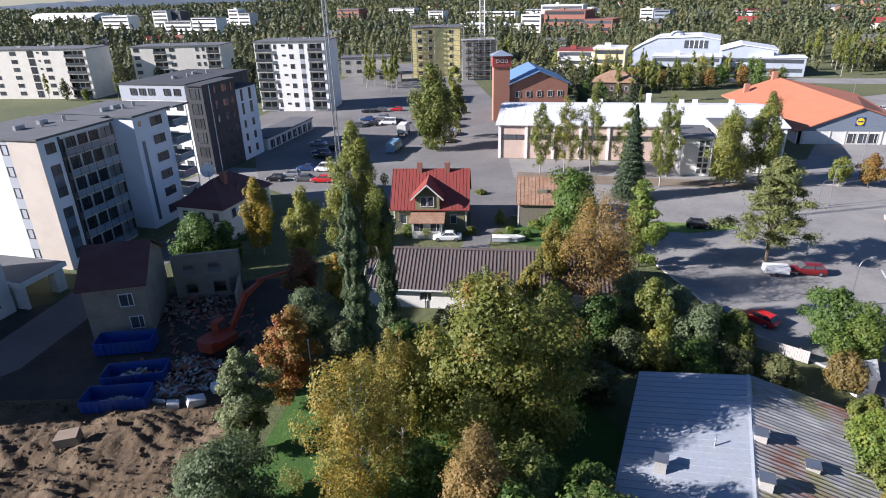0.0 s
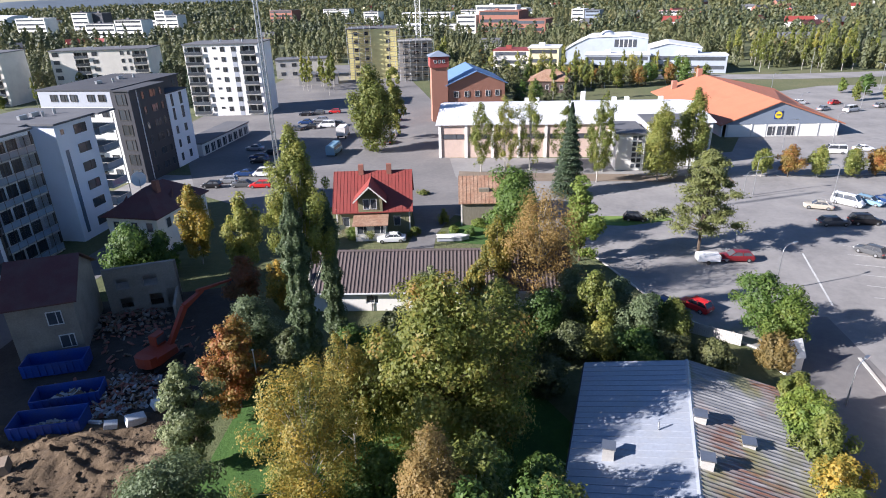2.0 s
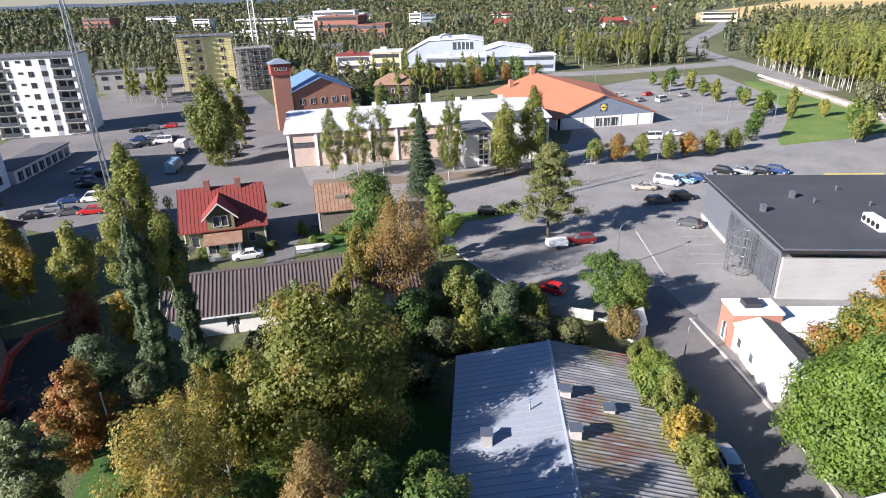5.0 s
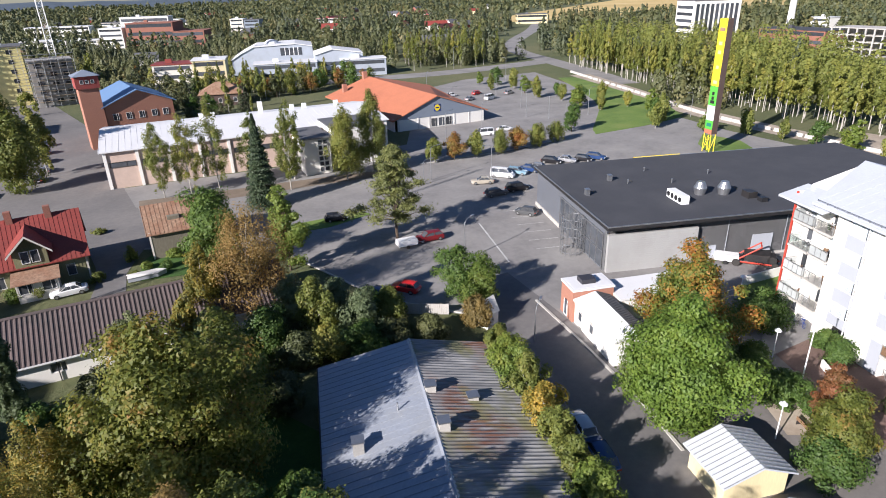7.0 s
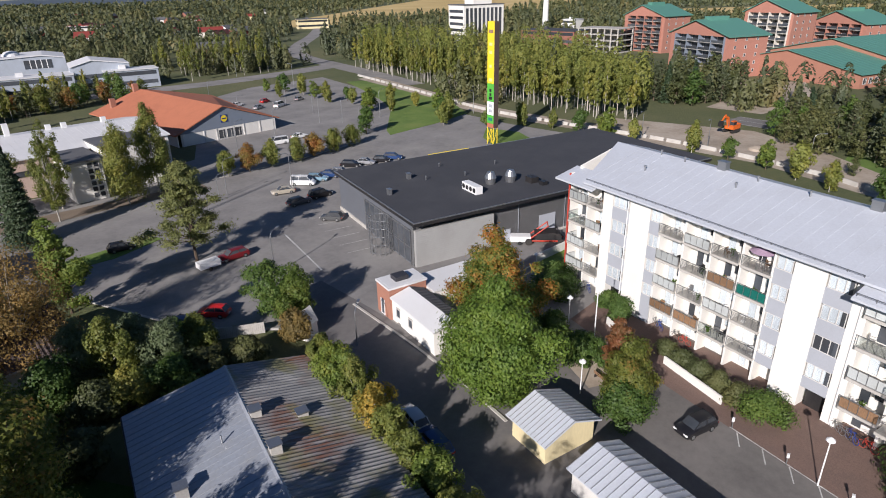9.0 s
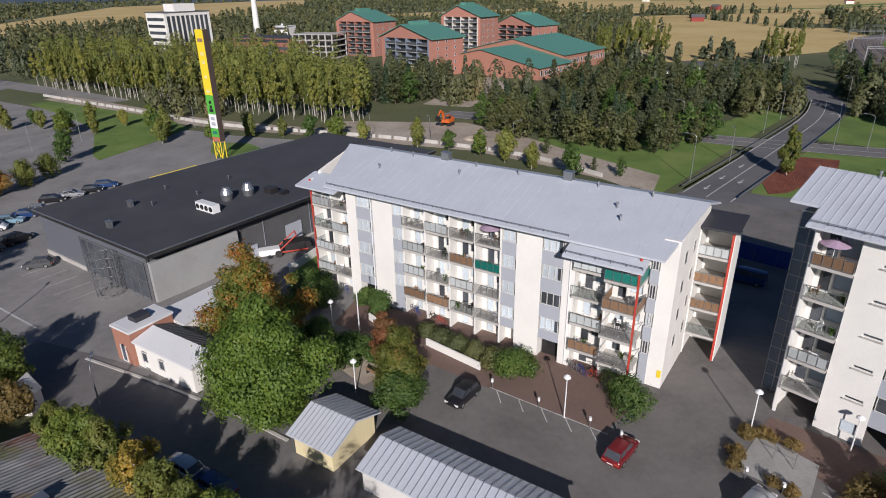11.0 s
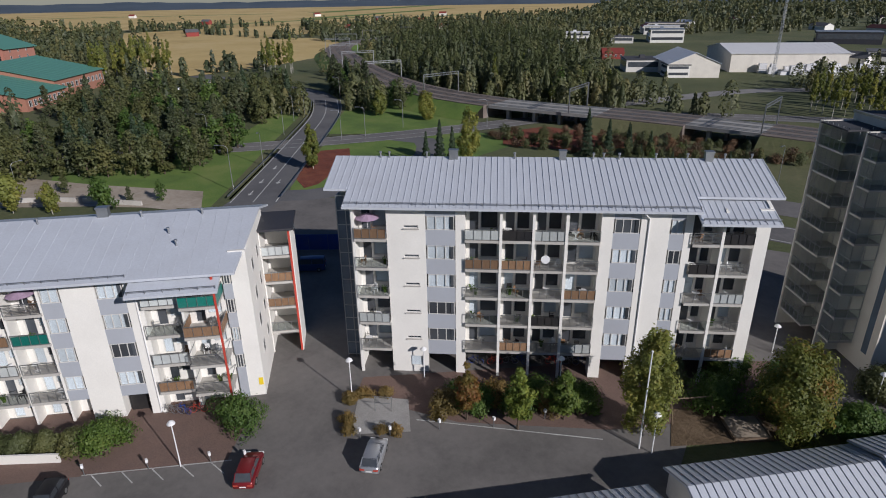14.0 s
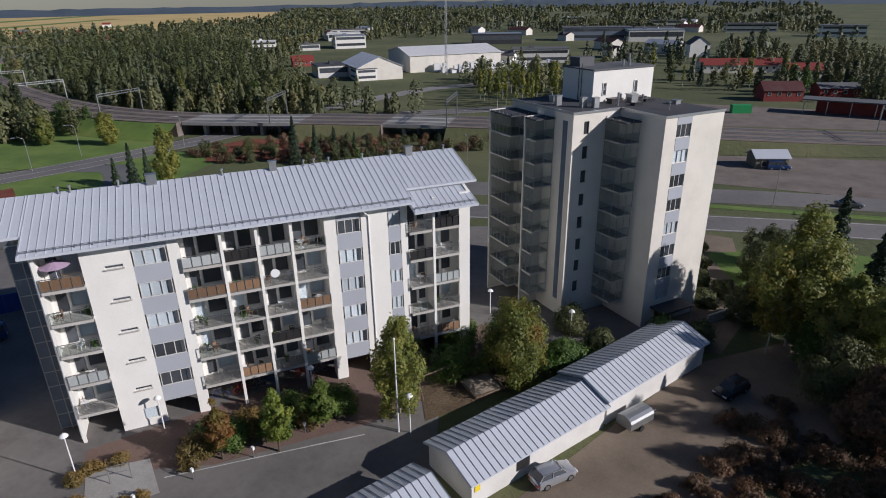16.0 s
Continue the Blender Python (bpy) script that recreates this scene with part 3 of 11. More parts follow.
sheet("lawn", [(30, 92.5), (47, 89.6), (47.5, 87.6), (39, 86.6), (29.5, 89)], 0.1, GRASS, "grass island with a kerb", "lawn", thick=0.14)
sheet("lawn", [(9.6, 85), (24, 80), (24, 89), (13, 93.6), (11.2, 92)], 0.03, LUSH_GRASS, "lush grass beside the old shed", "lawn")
sheet("drive", [(5.6, 119), (16, 119), (15.2, 100), (12.6, 97), (10.8, 93.5), (8.6, 89), (7.4, 83), (3.2, 83.4), (4.6, 88), (5.4, 94)], 0.028, ASPHALT_STREET, "worn asphalt drive between house and outbuilding", "drive")
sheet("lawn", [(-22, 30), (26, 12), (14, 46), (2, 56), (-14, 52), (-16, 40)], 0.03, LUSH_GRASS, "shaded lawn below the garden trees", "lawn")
sheet("lawn", [(68, 33), (72, 24), (78, 21), (83, 33)], 0.05, GRASS, "small lawn beside the white block", "lawn")
sheet("lawn", [(-2, -76), (-12, -82), (-40, -92), (-40, -104), (-8, -100), (6, -92)], 0.03, GRASS, "grass verge beside the street", "lawn")
sheet("lawn", [(-40, -124), (12, -113.5), (12, -115.5), (-40, -126.5)], 0.05, GRASS, "narrow grass verge between two streets", "lawn")
sheet("flower_bed", [(114, -41.5), (121, -42.5), (134, -50), (142, -57), (140, -64), (131, -60), (121, -51), (115, -45)], 0.06, REDLEAF, "bed of dark red ground cover", "flower bed")
sheet("flower_bed", [(132, -108), (130, -122), (112, -128), (98, -122), (104, -108), (120, -98)], 0.06, REDLEAF, "reddish brown scrub bank below the bridge", "flower bed")
# roadworks strip in front of the birch wood
strip("roadworks", smooth_line([(203, 180), (184, 140), (167, 104), (158, 70), (152, 30), (146, 12), (134, -6), (118, -20)]), 9, 0.06, SAND, "pale sandy strip of roadworks", "ground")
sheet("yard", [(150, 62), (171, 58), (172, 22), (158, 6), (143, -6), (124, -24), (113, -21), (127, -4), (140, 16), (146, 40)], 0.045, SAND, "pale trodden sand of the roadworks", "ground")
sheet("yard", [(200, 40), (235, 34), (262, 44), (268, 20), (225, 12), (196, 24)], 0.04, SAND, "sandy building yard with spoil", "ground")
sheet("yard", [(-72, 8), (-66, 40), (-56, 66), (-46, 72), (-20, 75), (-17, 60), (-19, 44), (-20, 30), (-26, 8)], 0.02, DARK_EARTH, "dark trodden demolition yard", "ground")
sheet("gravel_yard", [(14, -30), (9, -44), (3, -60), (-6, -70), (-12, -56), (-2, -42), (6, -26)], 0.03, GRAVEL, "dusty gravel yard beside the garages", "ground")
sheet("path", [(8.5, -62), (1.0, -63), (-1.5, -76), (3, -100), (8.5, -100), (9.5, -82)], 0.022, GRAVEL, "trodden path between hedges beside the tall block", "path")
sheet("courtyard", [(28, -50), (32, -64), (45, -85), (26, -96), (9.6, -86), (8.6, -62), (13, -57), (20, -55)], 0.018, ASPHALT_COURT, "shaded asphalt yard round the tall block", "courtyard")
sheet("gravel_yard", [(-30, -134), (20, -130), (25, -152), (-40, -172)], 0.045, BALLAST, "gravel yard with a kiosk by the railway", "ground")
sheet("gravel_yard", [(60, -190), (30, -232), (-60, -240), (-60, -215), (10, -195)], 0.045, BALLAST, "grey station yard", "ground")
sheet("paved_court", [(58.5, 23), (66.2, 22), (52.2, -11), (47.2, -9.2), (43.6, -6.6), (46.2, -0.9), (48.5, 3.8), (51.5, 10)], 0.04, PAVERS, "reddish paved strip in front of the white block", "pavement")
sheet("paved_court", [(47.8, -21.5), (45.4, -19.4), (36.5, -25.5), (28, -36), (20, -52), (26, -58), (34, -47)], 0.045, PAVERS, "reddish paved path in front of the white block", "pavement")
sheet("paving", [(45.4, -19.8), (42, -23.4), (37.9, -21.2), (40.6, -16.6)], 0.06, CONCRETE, "grey stone-set square with planting round it", "pavement")
for name, pts, z, m, label in (
        ("stubble_field", [(320, -50), (420, -40), (640, -140), (560, -230), (420, -215), (345, -110)], 0.05, STUBBLE, "pale golden stubble field"),
        ("stubble_field", [(520, -60), (800, -100), (860, -330), (640, -270)], 0.1, STUBBLE, "golden stubble strip beyond the hedge"),
        ("stubble_field", [(700, 250), (900, 260), (1100, 30), (1000, -60), (800, 40)], 0.05, STUBBLE, "far pale stubble field"),
        ("stubble_field", [(900, -60), (2900, 300), (3200, -900), (1900, -2100), (860, -900), (720, -460)], 0.06, STUBBLE, "wide pale fields reaching to the far woods"),
        ("stubble_field", [(380, 520), (1500, 1100), (2300, 900), (1300, 500), (700, 420)], 0.06, STUBBLE, "far pale fields beyond the woods")):
    sheet(name, pts, z, m, label, "field")
for i, (x, y, w, d, a) in enumerate(((1000, -420, 400, 26, 110), (1250, -700, 700, 40, 125), (1500, -250, 500, 30, 75), (960, -640, 300, 20, 120), (1700, -950, 900, 60, 128))):
    c, s = math.cos(radians(a)), math.sin(radians(a))
    sheet("meadow_strip", [(x + c * u - s * v, y + s * u + c * v) for u, v in ((-w / 2, -d / 2), (w / 2, -d / 2), (w / 2, d / 2), (-w / 2, d / 2))], 0.09, GRASS, "green strip between stubble fields", "field")

sheet("verge", [(16, 117), (30, 113), (50, 109), (68, 104), (69, 108), (50, 114), (30, 119), (17, 123)], 0.05, GRAVEL, "bare brown verge below the birches", "verge")
# bays and kerbs of the car parks
for x, y, a, n in ((44.06, -5.44, 65, 1), ):
    strip("bay_line", [(48.6, 3.8), (43.4, -6.9)], 0.12, 0.05, LINE, "white painted bay line", "road marking")
    for k in range(5):
        p = Vector((48.6, 3.8)).lerp(Vector((43.4, -6.9)), (k + 0.3) / 5)
        strip("bay_line", [(p.x, p.y), (p.x - 1.9, p.y - 0.55)], 0.1, 0.034, LINE, "worn white bay line", "road marking")
strip("bay_line", [(59, 72), (52.6, 57.5)], 0.25, 0.034, LINE, "long white painted line on the lot", "road marking")
for k in range(6):
    x, y = 70.5 - k * 1.5, 71.5 - k * 3.0
    strip("bay_line", [(x, y), (x - 4.2, y + 2.0)], 0.1, 0.034, LINE, "worn white bay line", "road marking")
strip("bay_line", [(39.0, -22.5), (27.5, -34.5)], 0.12, 0.05, LINE, "white painted bay line", "road marking")
strip("kerb", [(47.6, 47), (44.4, 36), (41.4, 27), (38.6, 20.5)], 0.3, 0.14, CONCRETE_PALE, "pale concrete kerb along the lane", "kerb", height=0.14)
strip("kerb", [(29.2, 80), (33, 59), (40.6, 47)], 0.25, 0.15, CONCRETE_PALE, "concrete kerb of the car park", "kerb", height=0.15)
strip("kerb", [(72, 108.5), (92, 104.6), (112, 103.6)], 0.25, 0.15, CONCRETE_PALE, "concrete kerb below the young trees", "kerb", height=0.15)


def earth_heap():
    """Churned earth of the demolition yard, one uneven sheet."""
    b = Build()
    nx, ny, x0, x1, y0, y1 = 190, 130, -56.0, -17.0, 22.0, 49.0
    for j in range(ny + 1):
        for i in range(nx + 1):
            x, y = x0 + (x1 - x0) * i / nx, y0 + (y1 - y0) * j / ny
            edge = min(1, min(i, nx - i) / 16, min(j, ny - j) / 20)
            h = noise.fractal(Vector((x * 0.16, y * 0.16, 3.1)), 1.0, 2.0, 3) * 0.75 + noise.fractal(Vector((x * 1.1, y * 1.1, 1.7)), 0.6, 2.2, 6) * 0.2
            rut = x * 0.35 + y * 0.94 + noise.noise(Vector((x * 0.12, y * 0.12, 0))) * 2.5
            clods = abs(noise.noise(Vector((x * 2.2, y * 2.2, 5.0)))) * 0.16
            wheel = min(abs(rut - c) for c in (19.6, 21.4, 24.6, 26.4, 30.2, 32.0, 35.5))
            ridge = 0.2 * math.exp(-((wheel - 0.5) / 0.28) ** 2) - 0.16 * math.exp(-(wheel / 0.3) ** 2) + clods + 0.3 * noise.noise(Vector((x * 0.45, y * 0.45, 9.0)))
            b.v.append((x, y, 0.03 + edge * max(0.02, 0.55 + h + ridge)))
    w = nx + 1
    b.f = [(j * w + i, j * w + i + 1, (j + 1) * w + i + 1, (j + 1) * w + i) for j in range(ny) for i in range(nx)]
    ob = solid("earth_heap", b, DIRT, "heaps of churned brown earth with wheel tracks", "earth", kind="stuff")
    ob.data.shade_smooth()
    rng, c = random.Random(5), Build()
    for x, y, z in rng.sample(b.v, 2600):
        r = rng.uniform(0.05, 0.13) if rng.random() < 0.93 else rng.uniform(0.18, 0.38)
        k = len(c.v)
        c.ball((x, y, z + r * 0.2), r, r * 0.7, 5, 3)
        c.v[k:] = [(p[0] + rng.uniform(-0.35, 0.35) * r, p[1] + rng.uniform(-0.35, 0.35) * r, p[2] + rng.uniform(-0.3, 0.3) * r) for p in c.v[k:]]
    solid("earth_clods", c, DIRT, "loose clods and stones on the churned earth", "earth", kind="stuff")


earth_heap()
# far wooded ridges all round the horizon, the blue haze put into their colour
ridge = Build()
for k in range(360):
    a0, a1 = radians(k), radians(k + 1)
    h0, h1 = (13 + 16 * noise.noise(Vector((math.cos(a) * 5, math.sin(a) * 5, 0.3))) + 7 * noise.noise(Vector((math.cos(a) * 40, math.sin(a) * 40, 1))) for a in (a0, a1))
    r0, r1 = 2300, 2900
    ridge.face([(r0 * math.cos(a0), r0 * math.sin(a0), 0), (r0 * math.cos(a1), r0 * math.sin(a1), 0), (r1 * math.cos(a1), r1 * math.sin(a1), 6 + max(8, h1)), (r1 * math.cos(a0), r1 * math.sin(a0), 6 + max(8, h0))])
solid("backdrop", ridge, HAZY_FARWOOD, "far wooded ridges on the horizon, coloured blue for haze", "hills", kind="structure")

# ---- white apartment blocks ----
pick = random.Random(7)


def railing(w, style, deep=0.0):
    """Balcony front: steel rail, posts and a panel in one of several looks; deep adds the returns at both ends."""
    def made():
        st, pa = Build(), Build()
        n = max(2, round(w / 0.75))
        us = [c for i in range(n + 1) for c in ((w - 0.04) * i / n, (w - 0.04) * i / n + 0.04)]
        zs = [0.06, 0.1] + ([c for i in range(1, 7) for c in (0.1 + i * 0.13, 0.125 + i * 0.13)] if style == "bars" else []) + [1.06, 1.12]
        st.lattice(us, zs, 0, 0.05)
        if style != "bars":
            pa.box(0.03, 0.052, 0.1, w - 0.03, 0.07, 0.98)
        if deep:
            for x in (0, w - 0.05):
                st.box(x, 0.05, 1.06, x + 0.05, deep, 1.12)
                if style != "bars":
                    pa.box(x + 0.005, 0.07, 0.1, x + 0.03, deep, 0.98)
        look_of = {"glass": RAIL_GLASS, "wood": WOOD_RAIL, "frost": FROSTED, "teal": TEAL_PANEL, "dark": DARK_METAL, "white": WHITE_METAL}
        return st.mesh("handrail", METAL if style != "dark" else DARK_METAL), pa.mesh("railing_panel", look_of[style]) if style != "bars" else None
    return kept(("railing", round(w, 2), style, deep), made)


def balcony(parent, u, v, z, w, depth, style, ends=False):
    """A balcony slab with its rail, front edge at v, reaching back by depth."""
    me = kept(("slab", round(w, 2), round(depth, 2)), lambda: Build().box(0, 0, -0.2, w, depth, 0).box(0, 0.0, -0.26, w, 0.12, -0.2).mesh("balcony", CONCRETE_PALE))
    s = part("balcony", me, None, parent, at=pose(u, v, z))
    st, pa = railing(w, style, depth if ends else 0.0)
    part("handrail", st, None, s)
    if pa:
        g = part("railing_panel", pa, None, s)
        if style == "glass":
            g.visible_shadow = False
    return s


def outdoor_chair():
    b = Build()
    b.box(-0.24, -0.24, 0.4, 0.24, 0.24, 0.45).box(-0.24, 0.2, 0.45, 0.24, 0.25, 0.9)
    for x in (-0.22, 0.18):
        for y in (-0.22, 0.2):
            b.box(x, y, 0, x + 0.04, y + 0.04, 0.4)
    return b.box(-0.26, -0.22, 0.62, -0.22, 0.2, 0.66).box(0.22, -0.22, 0.62, 0.26, 0.2, 0.66)


CHAIR = {k: outdoor_chair().mesh("balcony_chair", m) for k, m in (("white", WHITE_METAL), ("dark", DARK_METAL), ("brown", WOOD_RAIL), ("grey", METAL))}
TABLE = Build().rod((0, 0, 0), (0, 0, 0.68), 0.03).rod((0, 0, 0.68), (0, 0, 0.71), 0.38, n=12).rod((0, 0, 0), (0, 0, 0.03), 0.25, n=10).mesh("balcony_table", WHITE_METAL)
POT = Build().rod((0, 0, 0), (0, 0, 0.3), 0.13, 0.18, n=10)
for _k in range(16):
    _a = _k * 2.4
    POT.face([(0, 0, 0.28), (0.16 * math.cos(_a), 0.16 * math.sin(_a), 0.5 + 0.02 * _k), (0.3 * math.cos(_a + 0.3), 0.3 * math.sin(_a + 0.3), 0.42 + 0.025 * _k), (0.12 * math.cos(_a + 0.6), 0.12 * math.sin(_a + 0.6), 0.4)])
POT = POT.mesh("potted_plant", GREEN_LEAF)


def furnish(base, u, v, z, w):
    """A few loose things on a balcony floor."""
    for k in range(pick.randint(1, 3)):
        m = base @ pose(u + 0.4 + (w - 0.8) * pick.random(), v + 0.35 + 0.7 * pick.random(), z, 0, 0, pick.uniform(0, 360))
        c = pick.random()
        if c < 0.6:
            kind = pick.choice(list(CHAIR))
            solid("balcony_chair", CHAIR[kind], None, f"{kind} outdoor chair standing on a balcony", "chair", m, "balcony chairs")
        elif c < 0.8:
            solid("balcony_table", TABLE, None, "small round white table on a balcony", "table", m)
        else:
            solid("potted_plant", POT, None, "potted green plant on a balcony", "plant", m)


def parasol(m, label):
    t = thing("parasol", label, "parasol", m)
    b = Build()
    k = 10
    for i in range(k):
        a0, a1 = 2 * math.pi * i / k, 2 * math.pi * (i + 1) / k
        b.face([(1.15 * math.cos(a0), 1.15 * math.sin(a0), 1.75), (1.15 * math.cos(a1), 1.15 * math.sin(a1), 1.75), (0, 0, 2.25)])
    part("canopy", b, mat("lilac_cloth", (0.42, 0.3, 0.42), 0.9), t)
    part("pole", Build().rod((0, 0, 0), (0, 0, 2.3), 0.025), WHITE_METAL, t)


def roof_slab(parent, pts, material, name="roof", thick=0.22):
    """A sloping roof sheet through four corner points, drawn down by thick."""
    b = Build()
    k = len(b.v)
    b.v += [(x, y, z - thick) for x, y, z in pts] + list(pts)
    n = len(pts)
    b.f += [tuple(range(n - 1, -1, -1)), tuple(range(n, 2 * n))] + [(i, (i + 1) % n, n + (i + 1) % n, n + i) for i in range(n)]
    return part(name, b, material, parent)


def vent(parent, u, v, z, size=0.0):
    if size:
        part("chimney", Build().box(u - size, v - size * 0.7, z - 0.5, u + size, v + size * 0.7, z + 0.75).box(u - size - 0.06, v - size * 0.7 - 0.06, z + 0.75, u + size + 0.06, v + size * 0.7 + 0.06, z + 0.85), METAL, parent, "sheet-clad roof chimney")
    else:
        part("vent_pipe", Build().rod((u, v, z - 0.4), (u, v, z + 0.45), 0.08, n=8).rod((u, v, z + 0.45), (u, v, z + 0.6), 0.14, n=8), METAL, parent, "short roof vent pipe")


def snow_guard(parent, u0, u1, v, z):
    b = Build().box(u0, v, z + 0.2, u1, v + 0.04, z + 0.24).box(u0, v, z + 0.1, u1, v + 0.03, z + 0.13)
    for u in spaced(u0, u1, 1.3):
        b.box(u, v - 0.02, z - 0.05, u + 0.05, v + 0.06, z + 0.26)
    part("snow_guard", b, METAL, parent, "steel snow guard rail")


def window_bay(parent, wall, u0, u1, v, floors, sill, wh, base, z_top, blinds):
    """A column of grey panels with a window on each floor."""
    for k, z in enumerate(floors):
        zs = z + sill
        window(parent, u0 + 0.12, v + 0.05, zs, u1 - u0 - 0.24, wh, blinds[k % len(blinds)], FRAME, 1 if u1 - u0 < 1.8 else 2)
        if u1 - u0 > 2.0:
            part("side_light", kept(("side light", wh), lambda: Build().box(0, 0, 0.08, 0.3, 0.03, wh - 0.08).mesh("side_light", FAR_GLASS)), None, parent, at=pose(u1 - 0.48, v + 0.01, zs))
        z1 = floors[k + 1] + sill if k + 1 < len(floors) else z_top
        part("bay_panel", Build().box(u0, v + 0.02, zs + wh, u1, v + 0.3, z1), GREY_PANEL, parent)
    part("bay_panel", Build().box(u0, v + 0.02, base, u1, v + 0.3, floors[0] + sill), GREY_PANEL, parent)


# first block: four storeys of flats over a ground floor of stores
W1 = pose(66.6, 21.6, 0, 0, 0, -115)
b1 = thing("apartment_building", "five-storey white rendered apartment block with grey window bays and balconies", "apartment building", W1)
FL1 = [2.55, 5.5, 8.45, 11.4]
EV1 = 14.5
white, grey = Build(), Build()
V = -1.3
# plain white stretches of the front
for u0, u1 in ((3.3, 6.2), (22.2, 25.0), (27.3, 28.4)):
    white.box(u0, V, 0, u1, V + 1.2, EV1 + 0.2)
white.box(-0.8, V, 0, 0.7, V + 1.2, EV1 + 0.2)
white.box(36.0, 0, 0, 37.5, 0.3, EV1 + 0.9)
for u0, u1 in ((0.7, 3.3), (6.2, 7.7), (20.5, 22.2), (25.0, 27.3)):
    window_bay(b1, grey, u0, u1, V, FL1, 0.85, 1.45, 2.3 if u0 != 6.2 else 0.0, EV1 + 0.2, [pick.random() < 0.68 for _ in range(4)])
window_bay(b1, grey, 35.2, 36.0, -0.1, FL1, 0.85, 1.45, 0, EV1 + 0.4, [False, True, False, False])
# back wall of the balcony stretches, with a door and a window on each floor
doors = []
cols1 = [(-6.4, -3.5), (-3.3, -0.8), (7.7, 10.7), (10.95, 13.95), (14.2, 17.2), (17.45, 20.45), (28.5, 31.6), (31.8, 35.1)]
for u0, u1 in cols1:
    for z in [0.0] + FL1:
        doors.append((u0 + 0.5, u0 + 1.4, z + 0.05, z + 2.15))
        if u1 - u0 > 2.6:
            doors.append((u0 + 1.6, u1 - 0.4, z + 0.85, z + 2.15))
white.holed(-6.4, 36.0, 0, EV1 + 0.2, 0.2, 0.5, doors)
for a, c, z0, z1 in doors:
    window(b1, a, 0.3, z0, c - a, z1 - z0, pick.random() < 0.6, FRAME, 0)
# walls between the balconies
for u in (-6.5, -3.4, 7.7, 10.82, 14.07, 17.32, 20.4, 28.45, 31.7):
    part("fin_wall", kept("fin1", lambda: Build().box(-0.11, V + 0.02, 0, 0.11, 0.2, EV1).mesh("fin_wall", WHITE)), None, b1, at=pose(u, 0, 0))
# ends and back
ends1 = [(0.3, 0), (11.0, 0), (11.0, EV1 + 1.0), (6.5, EV1 + 2.35), (0.3, EV1 + 0.6)]
white.side(ends1, 37.2, 37.5).side(ends1, -6.7, -6.4).box(-6.6, 11.0, 0, 37.5, 11.3, EV1 + 0.9)
parts("wall", white, WHITE, b1)
for z in FL1:
    for v in (2.2, 5.4):
        window(b1, 37.52, v, z + 0.85, 1.0, 1.3, False, FRAME, 0, 90)
# balconies
looks1 = ["frost", "bars", "glass", "wood", "frost", "bars", "wood", "frost", "glass", "frost", "wood", "bars"]
for c, (u0, u1) in enumerate(cols1):
    out = 0.25 if c < 6 else 0.5
    if c == 7:
        out = 1.3
    for k, z in enumerate(FL1):
        style = looks1[(c * 5 + k * 7 + c * k) % len(looks1)]
        if (c, k) in ((5, 2), (7, 3)):
            style = "teal"
        if c == 7 and k == 2:
            style = "wood"
        balcony(b1, u0 + 0.02, V - out, z, u1 - u0 - 0.04, 1.5 + out - 0.02, style, c in (0, 7))
        furnish(W1, u0, V, z, u1 - u0)
parasol(W1 @ pose(19.0, -0.9, FL1[3]), "open lilac parasol on a top balcony")
for u, v in ((-6.45, V - 0.2), (34.95, V - 1.25)):
    part("corner_post", Build().box(u - 0.09, v - 0.09, 0, u + 0.09, v + 0.09, EV1), RED_PAINT, b1, "red steel corner post")
# rear balcony tower with a red fin
part("fin_wall", Build().box(37.5, 11.4, 0, 40.6, 11.6, 14.0).box(37.5, 7.7, 0, 37.6, 7.8, 14), WHITE, b1)
part("corner_post", Build().box(40.4, 7.6, 0, 40.62, 7.85, 14.2).box(40.45, 7.85, 0, 40.6, 11.4, 0.3), RED_PAINT, b1, "red steel fin at the end balconies")
part("fin_wall", Build().box(40.62, 7.62, 0, 40.7, 11.6, 14.2), WHITE, b1)
roof_slab(b1, [(37.3, 7.2, 14.5), (41.0, 7.2, 14.5), (41.0, 12, 14.8), (37.3, 12, 14.8)], DARK_PANEL)
for k, z in enumerate(FL1):
    balcony(b1, 37.55, 7.7, z, 2.85, 3.6, ("glass", "wood", "wood", "frost")[k % 4])
# roof with its lower canopies
RS = math.tan(radians(18.5))
roof_slab(b1, [(-3.0, -2.7, EV1), (36.9, -2.7, EV1), (38.2, 6.5, EV1 + 9.2 * RS * 0.88), (-6.8, 6.5, EV1 + 9.2 * RS * 0.88)], ROOF_ZINC)
ZR1 = EV1 + 9.2 * RS * 0.88
roof_slab(b1, [(-6.8, 6.5, ZR1), (38.2, 6.5, ZR1), (38.2, 12.2, ZR1 - 1.6), (-6.8, 12.2, ZR1 - 1.6)], ROOF_ZINC)
roof_slab(b1, [(-7.6, -2.9, EV1 - 0.55), (-1.2, -2.9, EV1 - 0.55), (-1.2, 0.6, EV1 + 0.35), (-7.6, 0.6, EV1 + 0.35)], ROOF_ZINC, "canopy")
roof_slab(b1, [(28.2, -4.0, EV1 - 1.0), (35.6, -4.0, EV1 - 1.0), (35.6, -0.6, EV1 + 0.15), (28.2, -0.6, EV1 + 0.15)], ROOF_ZINC, "canopy")
seams(b1, spaced(-2.8, 36.8, 1.24), -2.7, EV1, 6.45, ZR1, ROOF_ZINC, 0.014, 0.02)
snow_guard(b1, -2.8, 28, -2.3, EV1 + 0.1)
snow_guard(b1, 28.4, 35.4, -3.7, EV1 - 0.85)
